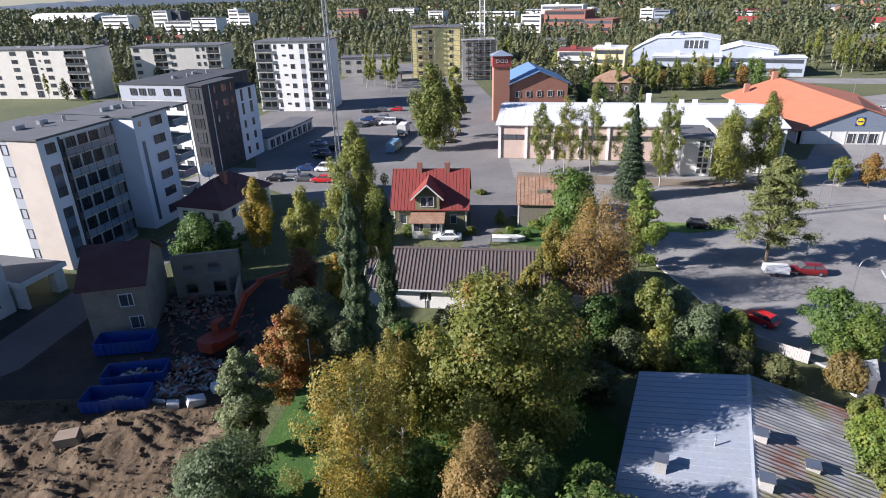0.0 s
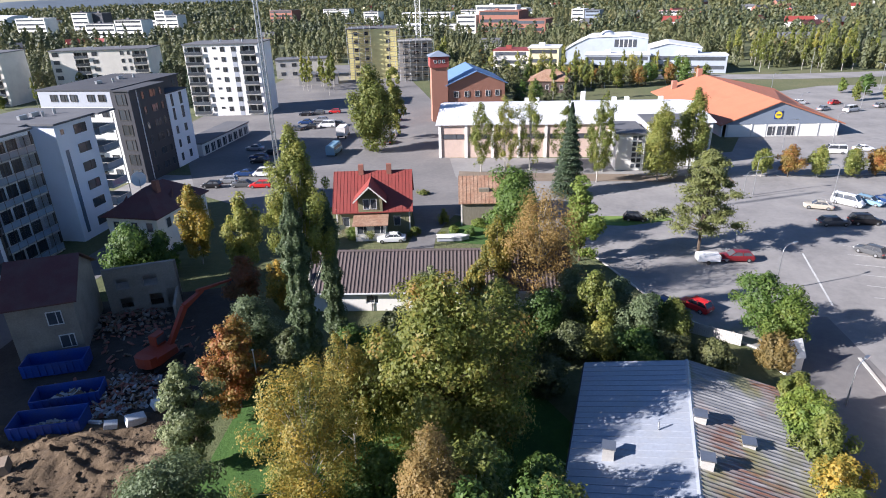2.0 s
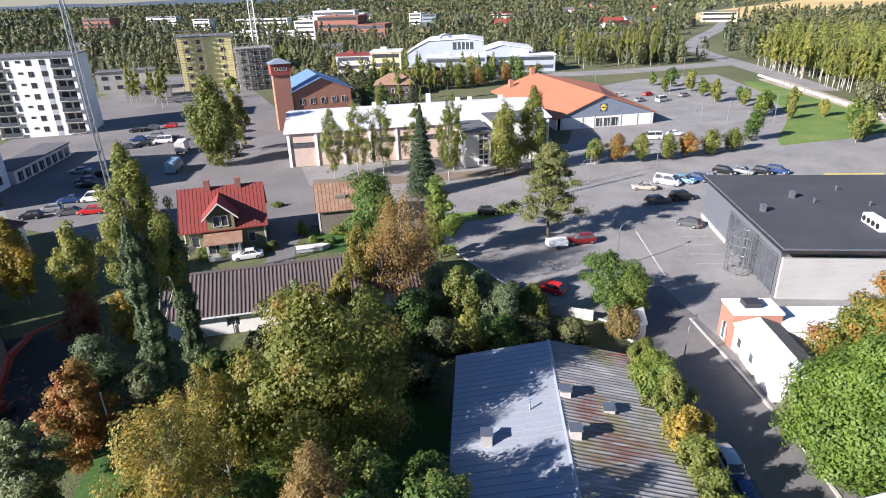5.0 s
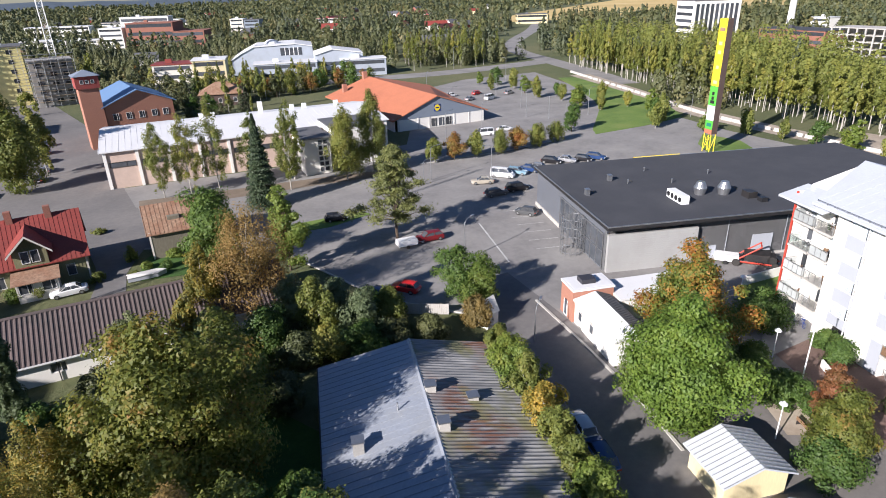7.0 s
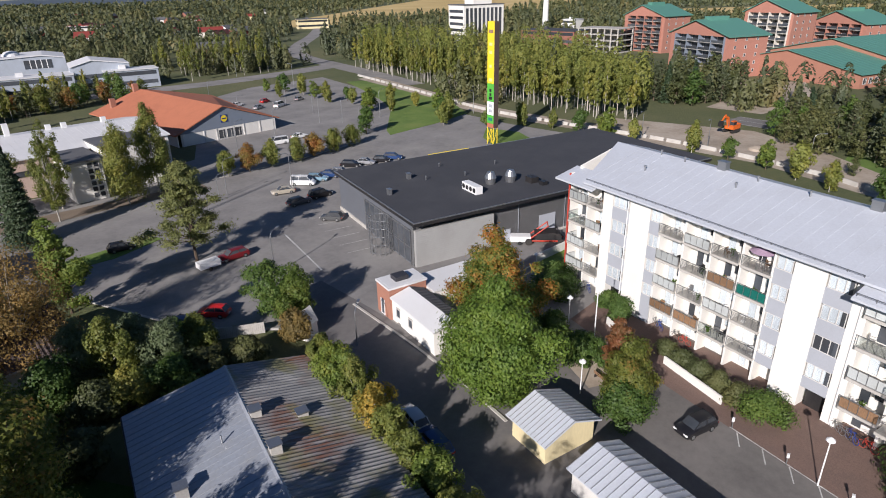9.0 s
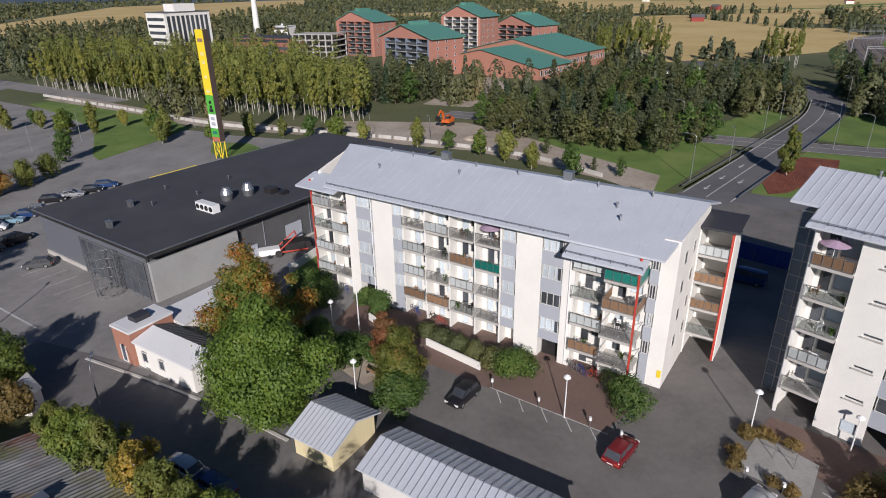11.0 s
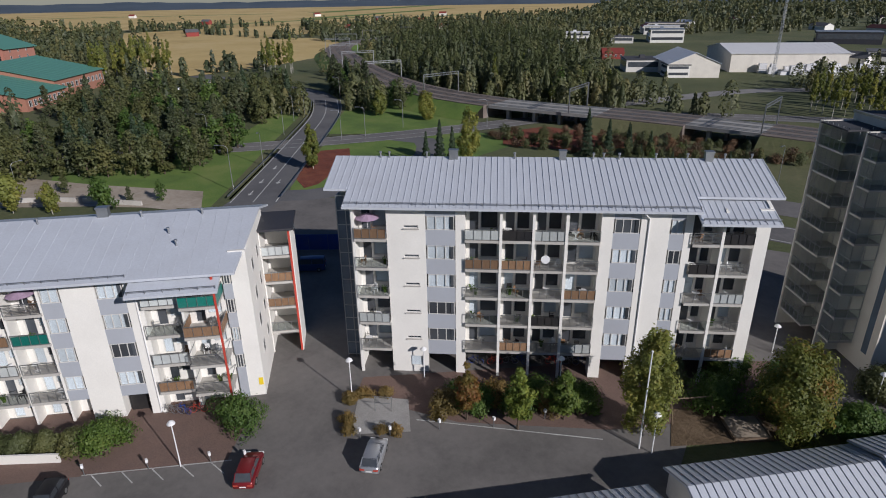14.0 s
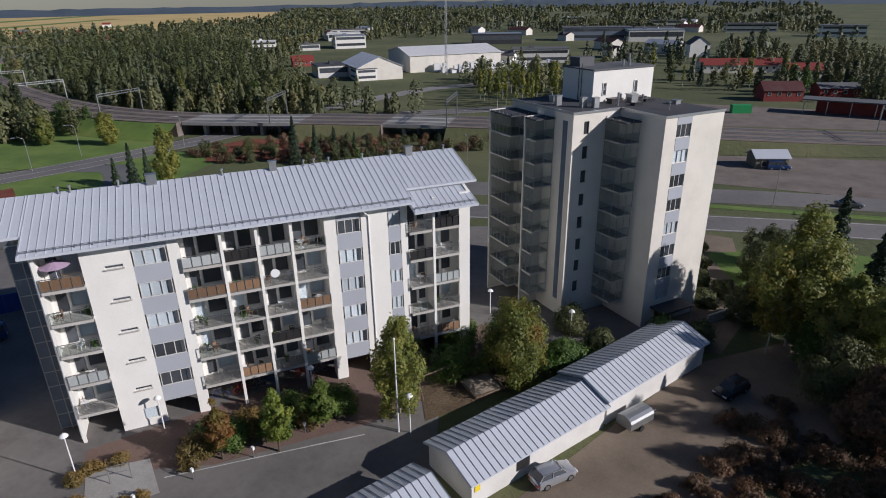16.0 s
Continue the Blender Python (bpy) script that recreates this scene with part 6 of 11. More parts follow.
# ---- apartment blocks of the older street ----
def flat_block(label, at, L, D, H, floors, wall_mat, cols=(), bal=(), end_cols=(), end_bal=(), roof=None, start=0.5, panel=None):
    """A flat-roofed block: cols are window columns (u, width), bal balcony columns (u0, u1) on the front; end_* the same on its near end."""
    t = thing("apartment_building", label, "apartment building", at)
    h = (H - start) / floors
    w = Build()
    hb = [(u0, u1, start + 0.02, H - 0.6) for u0, u1 in bal]
    part("front_wall", w.holed(0, L, 0, H, 0, 0.3, hb), wall_mat, t)
    part("back_wall", Build().box(0, D - 0.3, 0, L, D, H), wall_mat, t)
    for u in (0, L - 0.3):
        part("end_wall", Build().box(u, 0.3, 0, u + 0.3, D - 0.3, H), wall_mat, t)
    part("roof", Build().box(-0.35, -0.35, H, L + 0.35, D + 0.35, H + 0.3), roof or ROOF_GREY, t, "flat grey roof with a low parapet")
    for u in (L * 0.3, L * 0.6):
        part("roof_vent", Build().box(u, D * 0.5, H + 0.3, u + 1.6, D * 0.5 + 0.5, H + 0.9), METAL, t)
        part("vent_pipe", Build().rod((u + 3, D * 0.4, H + 0.3), (u + 3, D * 0.4, H + 1.1), 0.25, n=8), METAL, t)
    for k in range(floors):
        z = start + k * h
        for u, ww in cols:
            far_window(t, u, -0.03, z + 0.9, ww, 1.45, frame_mat=FRAME_DARK)
        for v, ww in end_cols:
            far_window(t, -0.03, v + ww, z + 0.9, ww, 1.45, -90, frame_mat=FRAME_DARK)
        for u0, u1 in bal:
            def slab():
                return Build().box(0, -0.5, -0.18, u1 - u0, 1.7, 0).mesh("balcony", CONCRETE_PALE), Build().box(0, -0.5, 0.1, u1 - u0, -0.47, 1.0).mesh("railing_panel", panel or FROSTED), Build().box(0, -0.52, 1.0, u1 - u0, -0.46, 1.06).mesh("handrail", METAL)
            a, p, r = kept(("fb", round(u1 - u0, 2), (panel or FROSTED).name), slab)
            s = part("balcony", a, None, t, at=pose(u0, 0, z))
            part("railing_panel", p, None, s)
            part("handrail", r, None, s)
            for j in range(int((u1 - u0) / 2.2)):
                far_window(t, u0 + 0.3 + j * 2.2, 1.72, z + 0.1, 1.7, 2.2, frame_mat=FRAME_DARK)
    if bal:
        part("balcony_wall", Build().box(min(b[0] for b in bal), 1.75, start, max(b[1] for b in bal), 1.9, H - 0.5), wall_mat, t)
    return t


a1 = flat_block("six-storey pale block with glazed balconies and a flat grey roof", pose(-52.7, 79.6, 0, 0, 0, 75), 13.2, 15, 18.8, 6, SHADE_BLUED_WHITE, [(1.0, 1.6)], [(3.6, 12.9)], [(5.2, 1.1)], panel=BALCONY_GLASS)
part("end_panel", Build().box(-0.1, 0, 0, -0.02, 4.9, 18.7), SANDY, a1, "cream rendered part of the end wall")
part("end_panel", Build().box(-0.025, 4.95, 0, -0.005, 6.5, 18.7), GREY_PANEL, a1, "pale grey panel strip between the end windows")
for k in (1, 2, 4):
    part("spandrel", kept("blue spandrel", lambda: Build().box(0, -0.05, 0, 1.6, 0, 1.62).mesh("spandrel", SKY_BLUED_GLASS)), None, a1, at=pose(1.0, 0, 0.5 + 3.05 * k - 0.71))
part("stair_wall", Build().box(13.2, 3.0, 0, 16.6, 3.3, 18.6), SHADE_BLUED_WHITE, a1)
part("stair_roof", Build().box(13.2, 3.0, 18.6, 16.6, 15, 18.9), ROOF_GREY, a1)
gl = Build()
for k in range(6):
    gl.box(3.7, -0.46, 0.5 + k * 3.05 + 1.1, 12.8, -0.44, 0.5 + k * 3.05 + 2.75)
part("balcony_glazing", gl, PANE, a1).visible_shadow = False
mu = Build()
for u in (3.35, 13.05):
    mu.box(u - 0.12, -0.2, 0, u + 0.12, 0, 18.6)
for u in spaced(3.6, 12.9, 1.55):
    mu.box(u - 0.04, -0.52, 0.5, u + 0.04, -0.45, 18.2)
part("mullions", mu, FRAME_DARK, a1)
a1b = flat_block("pale six-storey block with dark-edged balconies at its end", pose(-47.4, 95.4, 0, 0, 0, 75), 8.2, 15, 18.6, 6, SHADE_BLUED_WHITE, [(3.9, 2.7)])
part("balcony_roof", Build().box(8.56, -1.2, 18.6, 12.8, 15.3, 18.9), ROOF_GREY, a1b)
for k in range(6):
    z = 0.5 + 3.017 * k
    bal_ = part("balcony", kept("corner balcony", lambda: Build().box(8.22, -0.9, -0.2, 12.3, 4.4, 0).mesh("balcony", CONCRETE_PALE)), None, a1b, at=pose(0, 0, z))
    for nm, bx, m in (("railing_panel", (8.3, -0.88, 0.08, 12.26, -0.84, 1.0), BALCONY_GLASS), ("railing_panel", (12.24, -0.84, 0.08, 12.28, 4.36, 1.0), BALCONY_GLASS), ("handrail", (8.25, -0.92, 1.0, 12.32, -0.82, 1.07), METAL), ("corner_post", (12.2, -0.9, 1.07, 12.3, -0.8, 2.8), METAL)):
        part(nm, kept(("corner", nm, bx[0]), lambda: Build().box(*bx).mesh(nm, m)), None, bal_)
    part("balcony_door", kept("corner door", lambda: Build().box(8.21, 0.6, 0.1, 8.25, 3.4, 2.3).mesh("balcony_door", FAR_GLASS)), None, a1b, at=pose(0, 0, z))
    part("small_window", kept("slot window", lambda: Build().box(1.05, -0.03, 1.4, 1.75, 0.0, 2.2).mesh("small_window", FAR_GLASS)), None, a1b, at=pose(0, 0, z)) if k == 5 else None
part("stair_window", Build().box(1.05, -0.06, 1.2, 1.75, -0.01, 14.6), SKY_BLUED_GLASS, a1b, "tall narrow strip of dark stair glazing")
can = thing("entrance_canopy", "flat-roofed entrance canopy beside the pale block", "canopy", pose(-55.5, 68.3, 0, 0, 0, 75))
part("roof", Build().box(0, -4, 3.2, 7.0, 8, 3.9), WHITE, can)
part("roofing", Build().box(0.15, -3.85, 3.9, 6.85, 7.85, 3.95), ROOF_GREY, can, "grey bitumen roofing")
parts("wall", Build().box(0.4, -3.6, 0, 0.8, 7.6, 3.2).box(0.8, 7.2, 0, 6.6, 7.6, 3.2).box(5.2, -3.6, 0, 6.6, -2.4, 3.2), PALE, can)
lowb = flat_block("tall pale block at the edge of the yard", pose(-60.6, 40.5, 0, 0, 0, 75), 28, 14, 25.0, 8, PALE, [(2, 1.6), (8, 1.6), (14, 1.6), (19, 1.6), (25, 1.2)])
a2 = flat_block("dark-fronted block with a white windowed end", pose(-51.6, 128.9, 0, 0, 0, 75), 24, 16, 18.8, 6, DARK_PANEL, [(21.5, 1.4)], roof=ROOF_BITUMEN)
part("dark_bay", Build().box(-0.34, -4.05, 0, 11.6, -0.02, 18.7), DARK_PANEL, a2, "dark panelled bay standing forward of the block")
part("bay_roof", Build().box(-0.6, -4.35, 18.7, 11.8, -0.36, 18.95), ROOF_BITUMEN, a2)
part("white_wing", Build().box(11.62, -4.15, 0, 20.0, -0.02, 16.3), SHADE_BLUED_WHITE, a2, "white rendered wing with narrow windows")
part("wing_roof", Build().box(11.5, -4.4, 16.3, 20.2, -0.02, 16.55), ROOF_BITUMEN, a2)
part("bay_strip", Build().box(1.9, -4.16, 0.3, 2.05, -4.05, 18.6), WHITE_METAL, a2, "pale upright trim")
for k in range(6):
    z = 0.5 + 3.05 * k
    for u, ww in ((3.4, 1.0), (6.2, 2.2), (9.6, 1.0)):
        far_window(a2, u, -4.08, z + 0.8, ww, 1.6, frame_mat=FRAME_DARK)
    far_window(a2, -0.38, -1.0, z + 0.3, 2.2, 2.2, -90, FRAME_DARK)
    if k < 5:
        for u, ww in ((13.2, 0.8), (16.6, 1.0)):
            far_window(a2, u, -4.18, z + 0.7, ww, 1.7 if k < 3 else 2.6, frame_mat=FRAME_DARK)
part("end_wall", Build().box(-0.35, 0, 0, -0.02, 16, 15.7), WHITE, a2, "white rendered end wall")
part("end_panel", Build().box(-0.33, 0, 15.74, -0.02, 16, 18.7), GREY_PANEL, a2, "pale grey panelled top storey")
part("downpipe", Build().rod((8.6, -0.12, 0.2), (8.6, -0.12, 18.6), 0.08, n=8), WHITE_METAL, a2, "white rainwater downpipe")
for k in range(6):
    for v in (1.2, 4.6) if k < 5 else (1.2, 3.6, 7.4, 9.6, 11.8):
        far_window(a2, -0.4, v + 1.5, 0.9 + 3.05 * k + 0.6, 1.5, 1.4, -90, FRAME_DARK)
    if k < 5:
        part("balcony", Build().box(-1.7, 6.2, 3.0 * k + 0.6, -0.36, 10, 3.0 * k + 0.8).box(-1.7, 6.2, 3.0 * k + 0.8, -1.64, 10, 3.0 * k + 1.8), FROSTED, a2)
a3 = flat_block("seven-storey white block with corner balconies", pose(-57.0, 202.5, 0, 0, 0, -8), 23.0, 14, 21.6, 7, WHITE, [(6.4, 0.9), (11.4, 1.3), (14.8, 1.4)], [(0.3, 5.8), (17.6, 22.2)], panel=FAR_GLASS)
for k in range(7):
    far_window(a3, 9.0, -0.03, 0.5 + 3.014 * k + 1.7, 1.1, 0.6, frame_mat=FRAME_DARK)
    part("spandrel", kept("spandrel", lambda: Build().box(0, -0.03, 0, 1.4, 0, 1.56).mesh("spandrel", GREY_PANEL)), None, a3, at=pose(14.8, 0, 0.5 + 3.014 * k - 0.66))
a4 = flat_block("pale block with dark balcony corner", pose(-179, 247, 0, 0, 0, -9), 49, 14, 18.3, 6, CREAM, [(2, 3), (8, 2.6), (17, 2.6), (31, 2.4)], [(40, 48)], panel=FAR_GLASS)
for k in range(6):
    far_window(a4, 24.5, -0.03, 0.5 + 2.97 * k + 0.1, 2.6, 2.5, frame_mat=FRAME_DARK)
    far_window(a4, 28.6, -0.03, 0.5 + 2.97 * k + 1.6, 0.9, 0.6, frame_mat=FRAME_DARK)
a5 = flat_block("pale block seen over the roofs", pose(-120, 253, 0, 0, 0, -3), 36, 14, 17.4, 6, CREAM, [(1, 2.2), (15.5, 2.0), (26.0, 1.2), (28.6, 1.0)], [(9, 14), (30.5, 35.5)], panel=FAR_GLASS)
lg_ = thing("garage", "low grey garage row between the blocks", "garage", pose(-41.5, 148, 0, 0, 0, 75))
part("wall", Build().box(0, 0, 0, 25, 6, 3.0), PALE, lg_)
part("roof", Build().box(-0.3, -0.3, 3.0, 25.3, 6.3, 3.3), ROOF_GREY, lg_)
for k in range(8):
    far_window(lg_, 1 + k * 3, -0.04, 0.2, 2.2, 2.2)
for x, y, a, L, D, H, m in ((-42, 285, 0, 22, 10, 8, CONCRETE_PALE), (-30, 262, 0, 16, 8, 4, CONCRETE)):
    flat_block("low concrete building across the street", pose(x, y, 0, 0, 0, a), L, D, H, 2, m, [(2, 2), (7, 2), (12, 2)])

# yellow block under scaffolding
yb = flat_block("unfinished yellow insulated block", pose(-9.0, 273.0, 0, 0, 0, -2), 20.5, 16, 20.5, 6, YELLOW_INSUL, [(2.5, 1.6), (7, 1.6), (16, 1.6)])
yb2 = flat_block("unfinished grey block behind scaffolding", pose(12, 262, 0, 0, 0, -2), 13.5, 14, 15.6, 5, CONCRETE, [(1.5, 2), (6, 2), (10, 2)], roof=CONCRETE)


def scaffold(x, y, turn, L, H, label):
    t = thing("scaffold", label, "scaffold", pose(x, y, 0, 0, 0, turn))
    for u in spaced(0, L, 2.5):
        for v in (0, 1.1):
            part("standard", Build().rod((u, v, 0), (u, v, H), 0.06, n=5), METAL, t)
    for z in spaced(2, H, 2):
        for v in (0, 1.1):
            part("ledger", Build().rod((0, v, z + 1), (L, v, z + 1), 0.05, n=5), METAL, t)
        part("deck", Build().box(0, 0.05, z - 0.06, L, 1.05, z), SCAFFOLD_BOARD, t)


scaffold(8.0, 270.3, -2, 5, 20.5, "steel scaffold on the yellow block")
scaffold(11.5, 260.3, -2, 14.5, 17, "steel scaffold with plank decks")
scaffold(-9.5, 271.4, -2, 10, 22, "steel scaffold rising above the yellow block")


# ---- far town and works ----
PLOTS = []  # x, y and width of each far building, kept clear of trees


def simple_house(label, x, y, turn, L, D, H, rise, wall_mat, roof_mat):
    t = gabled("house", label, "house", pose(x, y, 0, 0, 0, turn), L, D, H, rise, wall_mat, roof_mat, 0.4)
    PLOTS.append((x, y, L))
    for u in spaced(1.2, L - 2.2, 3.2):
        far_window(t, u, -0.04, H - 2.1, 1.2, 1.3)
    return t


def works(label, x, y, turn, L, D, H, wall_mat, roof_mat, band=True, floors=1):
    t = thing("works_building", label, "building", pose(x, y, 0, 0, 0, turn))
    PLOTS.append((x + L / 2 * math.cos(radians(turn)), y + L / 2 * math.sin(radians(turn)), L))
    part("wall", Build().box(0, 0, 0, L, D, H), wall_mat, t)
    part("roof", Build().box(-0.3, -0.3, H, L + 0.3, D + 0.3, H + 0.4), roof_mat, t)
    if band:
        for k in range(floors):
            for u in spaced(1.5, L - 4, 5):
                far_window(t, u, -0.05, (k + 0.45) * H / floors, 3.4, min(1.5, H / floors * 0.45))
    return t


def block(label, x, y, turn, L, D, H, wall_mat, roof_mat, floors, name="building", sill=0.42):
    """A far flat-roofed building, its front from (x, y) along turn, a ribbon of glass on each floor."""
    t = thing(name, label, "building", pose(x, y, 0, 0, 0, turn))
    PLOTS.append((x + L / 2 * math.cos(radians(turn)), y + L / 2 * math.sin(radians(turn)), L))
    part("wall", Build().box(0, 0, 0, L, D, H), wall_mat, t)
    part("roof", Build().box(-0.3, -0.3, H, L + 0.3, D + 0.3, H + 0.35).box(L * 0.3, D * 0.4, H + 0.35, L * 0.3 + 2.5, D * 0.4 + 2, H + 1.8), roof_mat, t)
    h = H / floors
    for k in range(floors):
        part("window_band", kept(("band", L, round(h, 2)), lambda: Build().box(0.8, -0.06, 0, L - 0.8, 0.02, h * 0.42).mesh("window_band", FAR_GLASS)), None, t, at=pose(0, 0, h * (k + sill)))
        part("window_band", kept(("sideband", D, round(h, 2)), lambda: Build().box(-0.06, 0.8, 0, 0.02, D - 0.8, h * 0.42).mesh("window_band", FAR_GLASS)), None, t, at=pose(0, 0, h * (k + sill)))
    return t


def shaped_hall(label, x, y, turn, profile, depth, wall_mat, roof_mat):
    """A hall whose roofline, seen from the front, follows profile (across, height)."""
    t = thing("school_hall", label, "school", pose(x, y, 0, 0, 0, turn - 90))
    wide = max(p[0] for p in profile)
    PLOTS.append((x + wide / 2 * math.cos(radians(turn)), y + wide / 2 * math.sin(radians(turn)), wide))
    part("wall", Build().side([(0, 0), (wide, 0)] + list(reversed(profile)), -depth, 0), wall_mat, t)
    for (v0, z0), (v1, z1) in zip(profile, profile[1:]):
        part("roof", Build().side([(v0, z0 + 0.02), (v1, z1 + 0.02), (v1, z1 + 0.4), (v0, z0 + 0.4)], -depth - 0.4, 0.5), roof_mat, t)
    return t


block("white school wing with long window bands", 93.3, 266.9, -22.4, 27, 12, 7.1, SCHOOL_WALL, ROOF_WHITE, 2)
block("white school wing with a pale flat roof", 128.2, 252.5, -22.3, 20, 10, 7.1, SCHOOL_WALL, ROOF_WHITE, 2)
sc = shaped_hall("large white school hall with a broad sloping roof", 93.3, 296.6, -23.7, [(0, 6.5), (5, 9.4), (11, 12.2), (30, 12.9), (38, 11.6)], 24, SCHOOL_WALL, ROOF_WHITE)
part("skylight", Build().ball((-10, 19, 13.0), 3.4, 1.9, 14, 8), ROOF_WHITE, sc, "low rounded white roof light")
part("clerestory", Build().box(-0.02, 23, 8.0, 0.08, 33, 11.4), FAR_GLASS, sc, "glazed upper front")
for v in (25, 27, 29, 31):
    part("mullion", Build().box(0.08, v, 8.0, 0.16, v + 0.3, 11.4), WHITE_METAL, sc)
sc2 = shaped_hall("white school wing with a tilted white roof", 120.0, 262.1, -22.7, [(0, 9.2), (8, 11.4), (21.5, 9.4)], 18, SCHOOL_WALL, ROOF_WHITE)
part("window_band", Build().box(0.0, 1.0, 4.6, 0.08, 12, 6.2), FAR_GLASS, sc2)
part("window_band", Build().box(0.0, 1.0, 1.2, 0.08, 20, 2.8), FAR_GLASS, sc2)
pb = block("pale yellow three-storey building among trees", 53.0, 269.2, -21.9, 15, 13, 10.2, CREAM, ROOF_RED, 3)
block("pale cream building with square windows", 66.9, 263.6, -21.9, 13, 13, 11.2, YELLOW_WALL, ROOF_WHITE, 3)
hipped("villa", "brown villa among trees with a rusty hipped roof", pose(56.3, 219.2, 0, 0, 0, -20), 15, 11, 4.2, 3.4, BROWN_PANEL, ROOF_RUST, [(2, 1.2, 1.2, 1.6), (6, 1.2, 1.2, 1.6), (11, 1.2, 1.2, 1.6)])
PLOTS.append((62, 216, 14))
block("white wing of the hospital", 73.5, 532.1, -31.6, 17, 20, 14, WHITE, ROOF_WHITE, 4)
block("large red brick hospital", 90.5, 521.6, -31.4, 34, 26, 17, BRICK, BRICK, 3, sill=0.5)
block("lower red brick hospital wing", 117.8, 505.0, -31.6, 24, 22, 10.6, BRICK, BRICK, 2)
block("white plant rooms above the brick hospital", 92, 546, -31, 36, 12, 20.5, WHITE, ROOF_WHITE, 4)
for x, y, a, L, D, H, wm, rm, n, lab in (
        (-329.5, 649, -22, 34, 14, 18.4, WHITE, ROOF_WHITE, 5, "white office block far off in the town"), (-283.9, 661.3, -23, 19, 14, 22, WHITE, DARK_PANEL, 6, "white office tower with a dark top"),
        (-266, 660, -23, 14, 12, 21, DARK_PANEL, ROOF_GREY, 5, "dark office block behind the tower"), (-242.5, 586, -21.5, 30, 14, 14.4, WHITE, ROOF_GREY, 4, "stepped white flats far off"), (-214, 575.4, -21.5, 27, 14, 17, WHITE, ROOF_GREY, 5, "white flats with grey ends far off"),
        (-225.6, 669.3, -24, 20, 14, 12.5, WHITE, ROOF_WHITE, 3, "low white building far off"), (-207, 661, -24, 12, 12, 21, WHITE, ROOF_WHITE, 6, "slim white tower far off"), (-196, 656, -24, 14, 13, 17.5, PALE, ROOF_GREY, 5, "pale flats behind the slim tower"),
        (-123, 841.4, -30, 34, 18, 14, BRICK, ROOF_GREY, 3, "far red brick block above the spruces"), (-4, 687, -28, 17, 13, 14, WHITE, ROOF_GREY, 4, "white flats beyond the yellow block"),
        (24, 557.6, -24, 24, 14, 7, WHITE, ROOF_WHITE, 2, "long low white shops far off"), (52, 546, -24, 22, 14, 6.2, PALE, ROOF_WHITE, 2, "long low pale shops far off"), (193.7, 600.2, -36, 12, 14, 13.4, CREAM, ROOF_WHITE, 4, "cream block far off among trees"),
        (204, 592, -36, 14, 14, 12.4, BLUE_GREY, ROOF_GREY, 4, "blue-grey block far off among trees"), (40, 760, -26, 60, 16, 9, WHITE, ROOF_WHITE, 2, "white school far off among trees"), (110, 770, -30, 40, 16, 10, CREAM, ROOF_GREY, 3, "cream flats far off among trees"),
        (-60, 900, -28, 40, 14, 12, WHITE, ROOF_GREY, 4, "far white flats on the slope"), (160, 820, -34, 46, 15, 9, WHITE, ROOF_WHITE, 2, "far white hall among trees"), (-400, 800, -20, 44, 14, 12, CREAM, ROOF_RED, 4, "far cream flats with red roofs"),
        (300, 640, -40, 30, 16, 8, PALE, ROOF_RED, 2, "far pale hall with a red roof"), (434, 470, -38, 30, 16, 8.6, YELLOW_WALL, ROOF_GREY, 2, "long pale yellow barn beyond the road")):
    block(lab, x, y, a, L, D, H, wm, rm, n)
arena = thing("arena", "long white arched sports hall far off", "hall", pose(-624, 1015, 0, 0, 0, -28))
PLOTS.append((-552, 976, 150))
part("roof", Build().side([(0, 0), (40, 0), (40, 9)] + [(20 + 20 * math.cos(a), 9 + 6 * math.sin(a)) for a in (0.5, 1.0, 1.57, 2.1, 2.6)] + [(0, 9)], 0, 150), ROOF_WHITE, arena)
simple_house("white house with a red roof among trees", 244.9, 515.5, -35, 14, 11, 5, 4, WHITE, ROOF_RED)
simple_house("pale house with a red roof near the fields", 327.5, 475, -35, 20, 11, 4.5, 3.5, CREAM, ROOF_RED)
ot = works("far white office tower with dark window bands", 292, 187, -25, 26, 16, 26, WHITE, ROOF_GREY, False)
for k in range(9):
    part("window", kept("office_strip", lambda: Build().box(0, -0.06, 0, 1.7, 0.02, 22).mesh("window", FAR_GLASS)), None, ot, at=pose(1.2 + k * 2.7, 0, 2.5))
for k in range(7):
    part("window", kept("office_band", lambda: Build().box(-0.06, 0, 0, 0.02, 14, 1.5).mesh("window", FAR_GLASS)), None, ot, at=pose(0, 1, 3 + k * 3.2))
    part("window", kept("office_band_far", lambda: Build().box(-0.02, 0, 0, 0.06, 14, 1.5).mesh("window", FAR_GLASS)), None, ot, at=pose(26, 1, 3 + k * 3.2))
part("penthouse", Build().box(8, 3, 26.4, 20, 12, 30), WHITE, ot)
block("brick factory with a dark roof", 372.2, 194.1, -101.3, 40.7, 20, 8.6, BRICK, ROOF_BITUMEN, 2)
block("white works block beside the chimney", 489, 218.6, -103, 13, 12, 8.5, WHITE, ROOF_WHITE, 2)
chim = solid("factory_chimney", Build().rod((0, 0, 0), (0, 0, 28.7), 2.7, 2.0, n=16), WHITE, "tall white factory chimney", "chimney", pose(493, 235, 0))
gabled("industrial_hall", "beige industrial hall with a wide gable and grey roof", "hall", pose(163, -255.7, 0, 0, 0, -39.7), 32, 22, 6.2, 4.6, CREAM, ROOF_ZINC, 0.5, 0.5, 2.0, ROOF_ZINC)
PLOTS.append((168, -250, 30))
block("white office annex of the industrial hall", 177.5, -238.2, -129.7, 10, 12, 5.4, WHITE, ROOF_GREY, 2)
